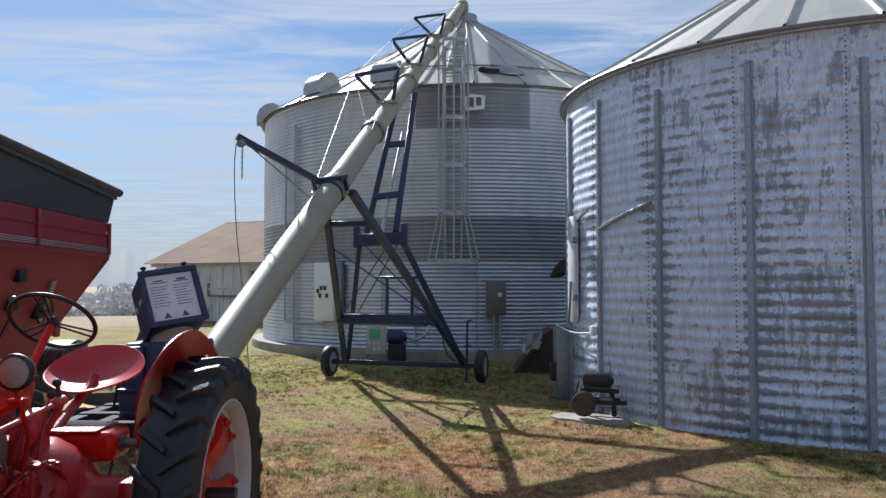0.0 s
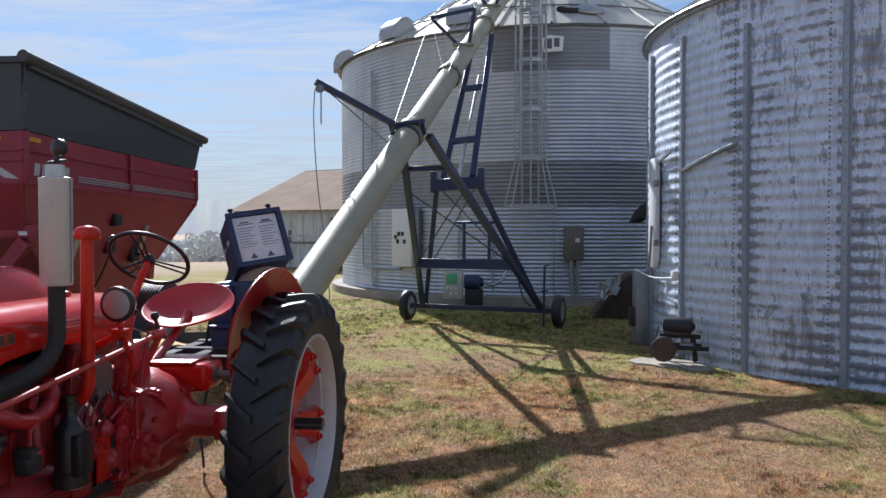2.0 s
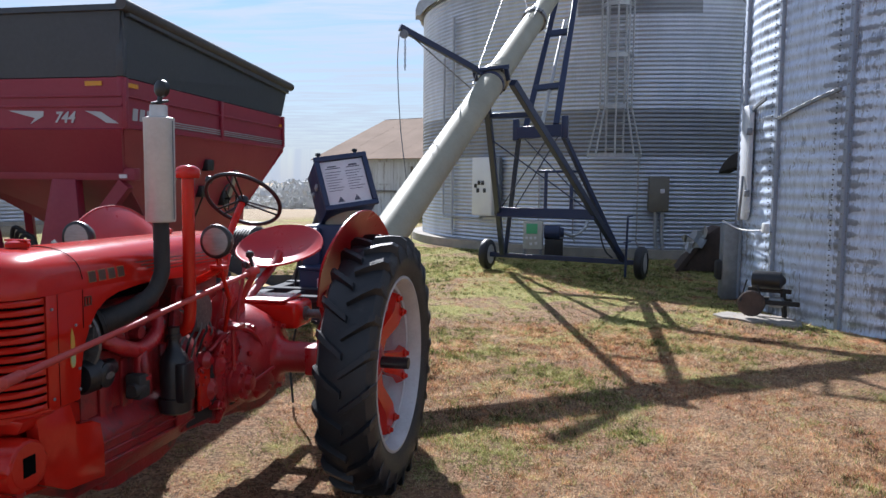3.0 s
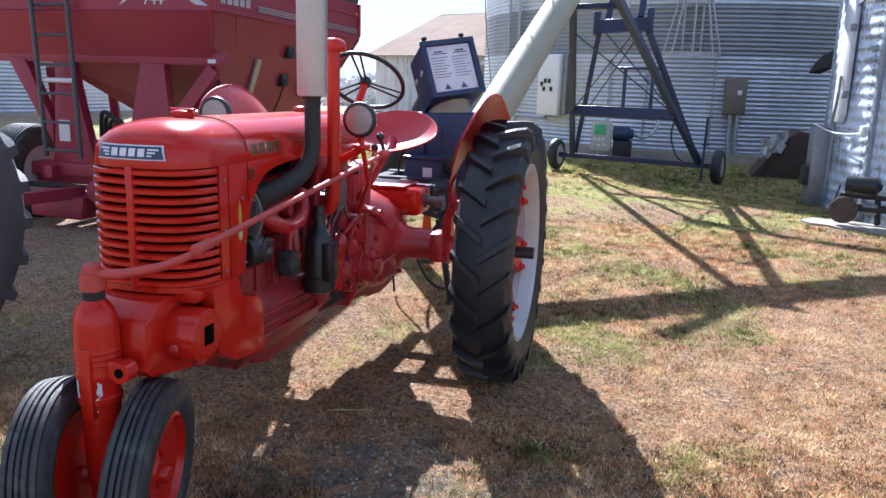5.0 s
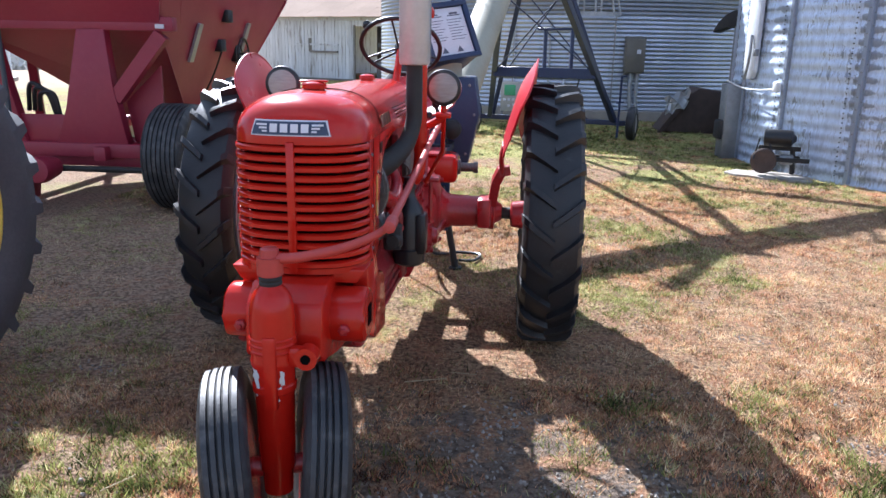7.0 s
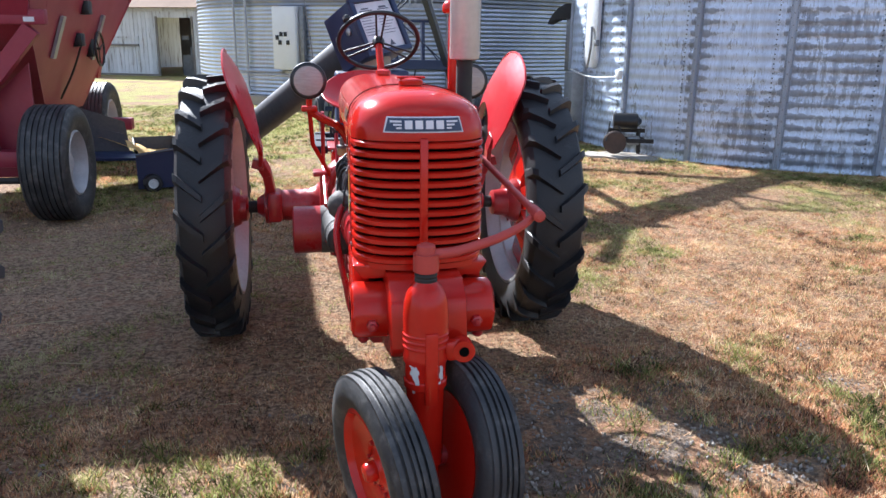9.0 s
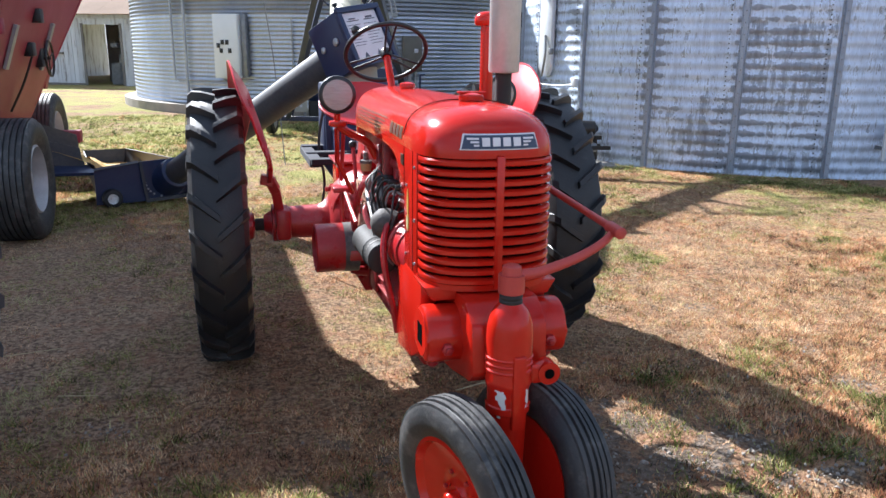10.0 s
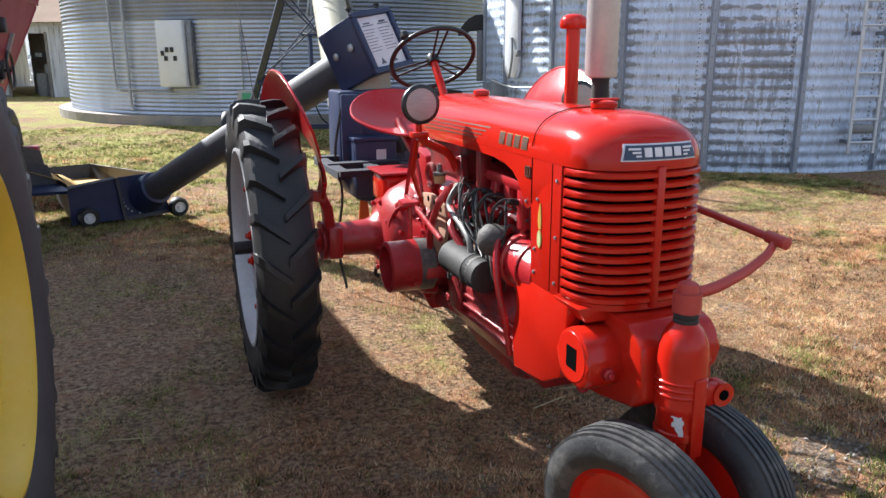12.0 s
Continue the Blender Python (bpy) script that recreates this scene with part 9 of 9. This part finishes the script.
bm = B(); tube_path(bm, curve_pts([(-0.85, 18.1, 0.6), (-0.6, 18.2, 0.55), (-0.35, 18.4, 0.75), (-0.3, 18.6, 1.1)], 5), 0.04, 8); part("hose", bm, M["galv"], blow)
bm = B(); tube_path(bm, curve_pts([(0.05, 18.5, 1.0), (0.0, 18.45, 0.6), (0.12, 18.3, 0.2), (0.3, 18.3, 0.02)], 6), 0.02, 6); single("loose_hose", bm, M["black"], "black rubber hose hanging down the bin", "hose")

# rusty loader bucket with a crumpled silver sheet
bk = thing("loader_bucket", 2.0, 16.4, 0.0, "rusty brown steel loader bucket lying by the old bin", "bucket")
bm = B(); prism(bm, [(1.55, 0.02), (2.75, 0.0), (2.82, 0.85), (2.30, 0.92), (2.05, 0.75)], "y", 16.1, 17.0, 0.02); part("shell", bm, M["rust"], bk)
bm = B(); prism(bm, [(1.50, 0.0), (1.62, 0.0), (2.12, 0.72), (2.05, 0.78)], "y", 16.05, 16.1, 0.01); part("cutting_edge", bm, M["rust"], bk)
bm = B()
rows = [[(1.62 + 0.075 * i + 0.03 * math.sin(j * 2.1), 16.0 - 0.05 * math.sin(i * 1.7 + j), 0.36 + 0.07 * j + 0.035 * i + 0.05 * math.sin(i * 2.3 + j * 1.3)) for i in range(7)] for j in range(6)]
grid_surface(bm, rows); thicken(bm, 0.004)
single("crumpled_sheet", bm, M["silver"], "crumpled shiny silver sheet resting on the bucket", "metal sheet", smooth=False)

# fittings on the old bin: dark fan hood, white door, grey box and cable
hood_fan = thing("fan_hood", 2.1, 14.4, 1.7, "dark dented fan hood on the old bin wall", "fan hood")
bm = B()
prism(bm, [(0.0, -0.10), (0.0, 0.27), (0.16, 0.26), (0.30, 0.19), (0.42, 0.06), (0.50, -0.10), (0.49, -0.12), (0.30, -0.02), (0.04, 0.0)], "x", -0.27, 0.27, 0.008)
bmesh.ops.transform(bm, matrix=old_pose(152, 2.10, 0.0), verts=bm.verts)
part("shell", bm, M["soot"], hood_fan)
bm = B(); box(bm, (-0.24, 0.0, -0.95), (0.24, 0.12, 0.0), 0.01, old_pose(152, 2.08, 0.02)); part("fan_frame", bm, M["galv_dull"], hood_fan)
mm = old_pose(-174.5, 2.1, 0.02)
dr = thing("bin_door", *pol(OLD, OLD_R, -174.5, 1.2), "tall narrow pale galvanised door panel on the old bin", "door")
bm = B(); prism(bm, [(-0.20, -0.72), (-0.12, -0.84), (0.12, -0.84), (0.20, -0.72), (0.20, 0.72), (0.12, 0.84), (-0.12, 0.84), (-0.20, 0.72)], "y", 0.0, 0.07, 0.01); bmesh.ops.transform(bm, matrix=mm, verts=bm.verts); part("panel", bm, M["galv_light"], dr)
for z in (-0.45, 0.45):
    bm = B(); box(bm, (-0.24, 0.03, z - 0.05), (-0.18, 0.10, z + 0.05), 0.01, mm); part("hinge", bm, M["galv_dull"], dr)
bm = B(); tube_path(bm, curve_pts([mm @ Vector((-0.05, 0.09, -0.2)), mm @ Vector((-0.12, 0.12, -0.5)), mm @ Vector((-0.03, 0.12, -0.85))], 5), 0.02, 8); part("handle", bm, M["galv_dull"], dr)
mm = old_pose(-180.5, 0.75, 0.05)
gb_ = thing("junction_box", *pol(OLD, OLD_R, -180.5, 0.0), "grey steel junction box and conduit on the old bin", "junction box")
bm = B(); box(bm, (-0.20, 0, -0.75), (0.20, 0.22, 0.42), 0.02, mm); part("case", bm, M["galv_dull"], gb_)
bm = B(); box(bm, (-0.16, 0.06, -0.45), (0.14, 0.30, -0.15), 0.04, mm); part("motor", bm, M["soot"], gb_)
bm = B(); tube_path(bm, curve_pts([pol(OLD, OLD_R + 0.28, -179, 1.22), pol(OLD, OLD_R + 0.14, -175, 1.13), pol(OLD, OLD_R + 0.12, -169, 1.12), pol(OLD, OLD_R + 0.10, -163, 1.15)], 6), 0.011, 6); single("cable", bm, M["white"], "white electric cable strung to a small box on the bin", "cable")
bm = B(); box(bm, (-0.05, 0, -0.07), (0.05, 0.07, 0.07), 0.012, old_pose(-162.6, 1.18, 0.055)); single("outlet_box", bm, M["white"], "small white outlet box on the bin upright", "outlet box")
# ladder on the old bin
ldr = thing("bin_ladder", *pol(OLD, OLD_R, -98.4, 0.25), "galvanised steel ladder bolted to the old bin wall", "ladder")
bar_ladder(ldr, OLD, OLD_R + 0.19, -98.4, 0.20, 0.28, 4.9, 0.313, 0.021, 0.026, M["galv_light"])
for z in (0.45, 1.9, 3.4, 4.6):
    for s in (-1, 1):
        bm = B(); beam(bm, pol(OLD, OLD_R - 0.01, -98.4 + s * 2.6, z), pol(OLD, OLD_R + 0.19, -98.4 + s * 2.6, z), 0.04, 0.05); part("standoff", bm, M["galv_dull"], ldr)
bm = B(); box(bm, (-0.16, 0.10, -0.06), (0.18, 0.16, 0.07), 0.01, old_pose(-98.4, 0.62, 0.03)); part("foot_bracket", bm, M["galv_dull"], ldr)

# small engine with pulley, on a low frame over a concrete pad
bm = B(); prism(bm, [(1.50, 10.78), (1.60, 10.55), (1.78, 10.47), (1.90, 10.30), (2.08, 10.33), (2.20, 10.18), (2.47, 10.10), (2.55, 10.42), (2.45, 10.75), (2.05, 11.0), (1.86, 10.93), (1.72, 11.05)], "z", -0.06, 0.025, 0.012); single("concrete_pad", bm, M["concrete"], "broken pale concrete pad in the grass", "concrete pad", smooth=False)
eng = thing("small_engine", 2.2, 10.75, 0.03, "small black engine with a rusty belt pulley on a steel frame", "engine")
bm = B(); lathe(bm, (1.98, 10.75, 0.52), (1, -0.35, 0), [(0, 0.08), (0.01, 0.115), (0.06, 0.12), (0.30, 0.12), (0.36, 0.115), (0.38, 0.07), (0.42, 0.03)], 24); part("motor", bm, M["black"], eng)
bm = B(); lathe(bm, (1.93, 10.50, 0.22), (0.30, 1, 0), [(0, 0.04), (0.005, 0.155), (0.02, 0.17), (0.04, 0.155), (0.06, 0.155), (0.08, 0.17), (0.09, 0.04)], 28); part("belt_pulley", bm, M["rust"], eng)
bm = B()
for a, b_ in (((2.0, 10.85, 0.03), (2.0, 10.8, 0.40)), ((2.4, 10.70, 0.03), (2.35, 10.65, 0.40)), ((1.95, 10.82, 0.38), (2.45, 10.62, 0.38)), ((2.0, 10.95, 0.24), (2.55, 10.72, 0.24)), ((2.02, 10.6, 0.24), (2.52, 10.45, 0.24))):
    beam(bm, a, b_, 0.05, 0.06)
part("frame", bm, M["soot"], eng)
bm = B(); lathe(bm, (2.18, 10.62, 0.24), (1, -0.35, 0), [(0, 0.05), (0.02, 0.07), (0.16, 0.07), (0.18, 0.04)], 16); part("gear_case", bm, M["galv_dull"], eng)
bm = B(); tube_path(bm, [(1.80, 10.52, 0.24), (1.90, 10.66, 0.52)], 0.012, 6); tube_path(bm, [(2.07, 10.52, 0.24), (2.02, 10.66, 0.50)], 0.012, 6); part("belt", bm, M["rubber"], eng)
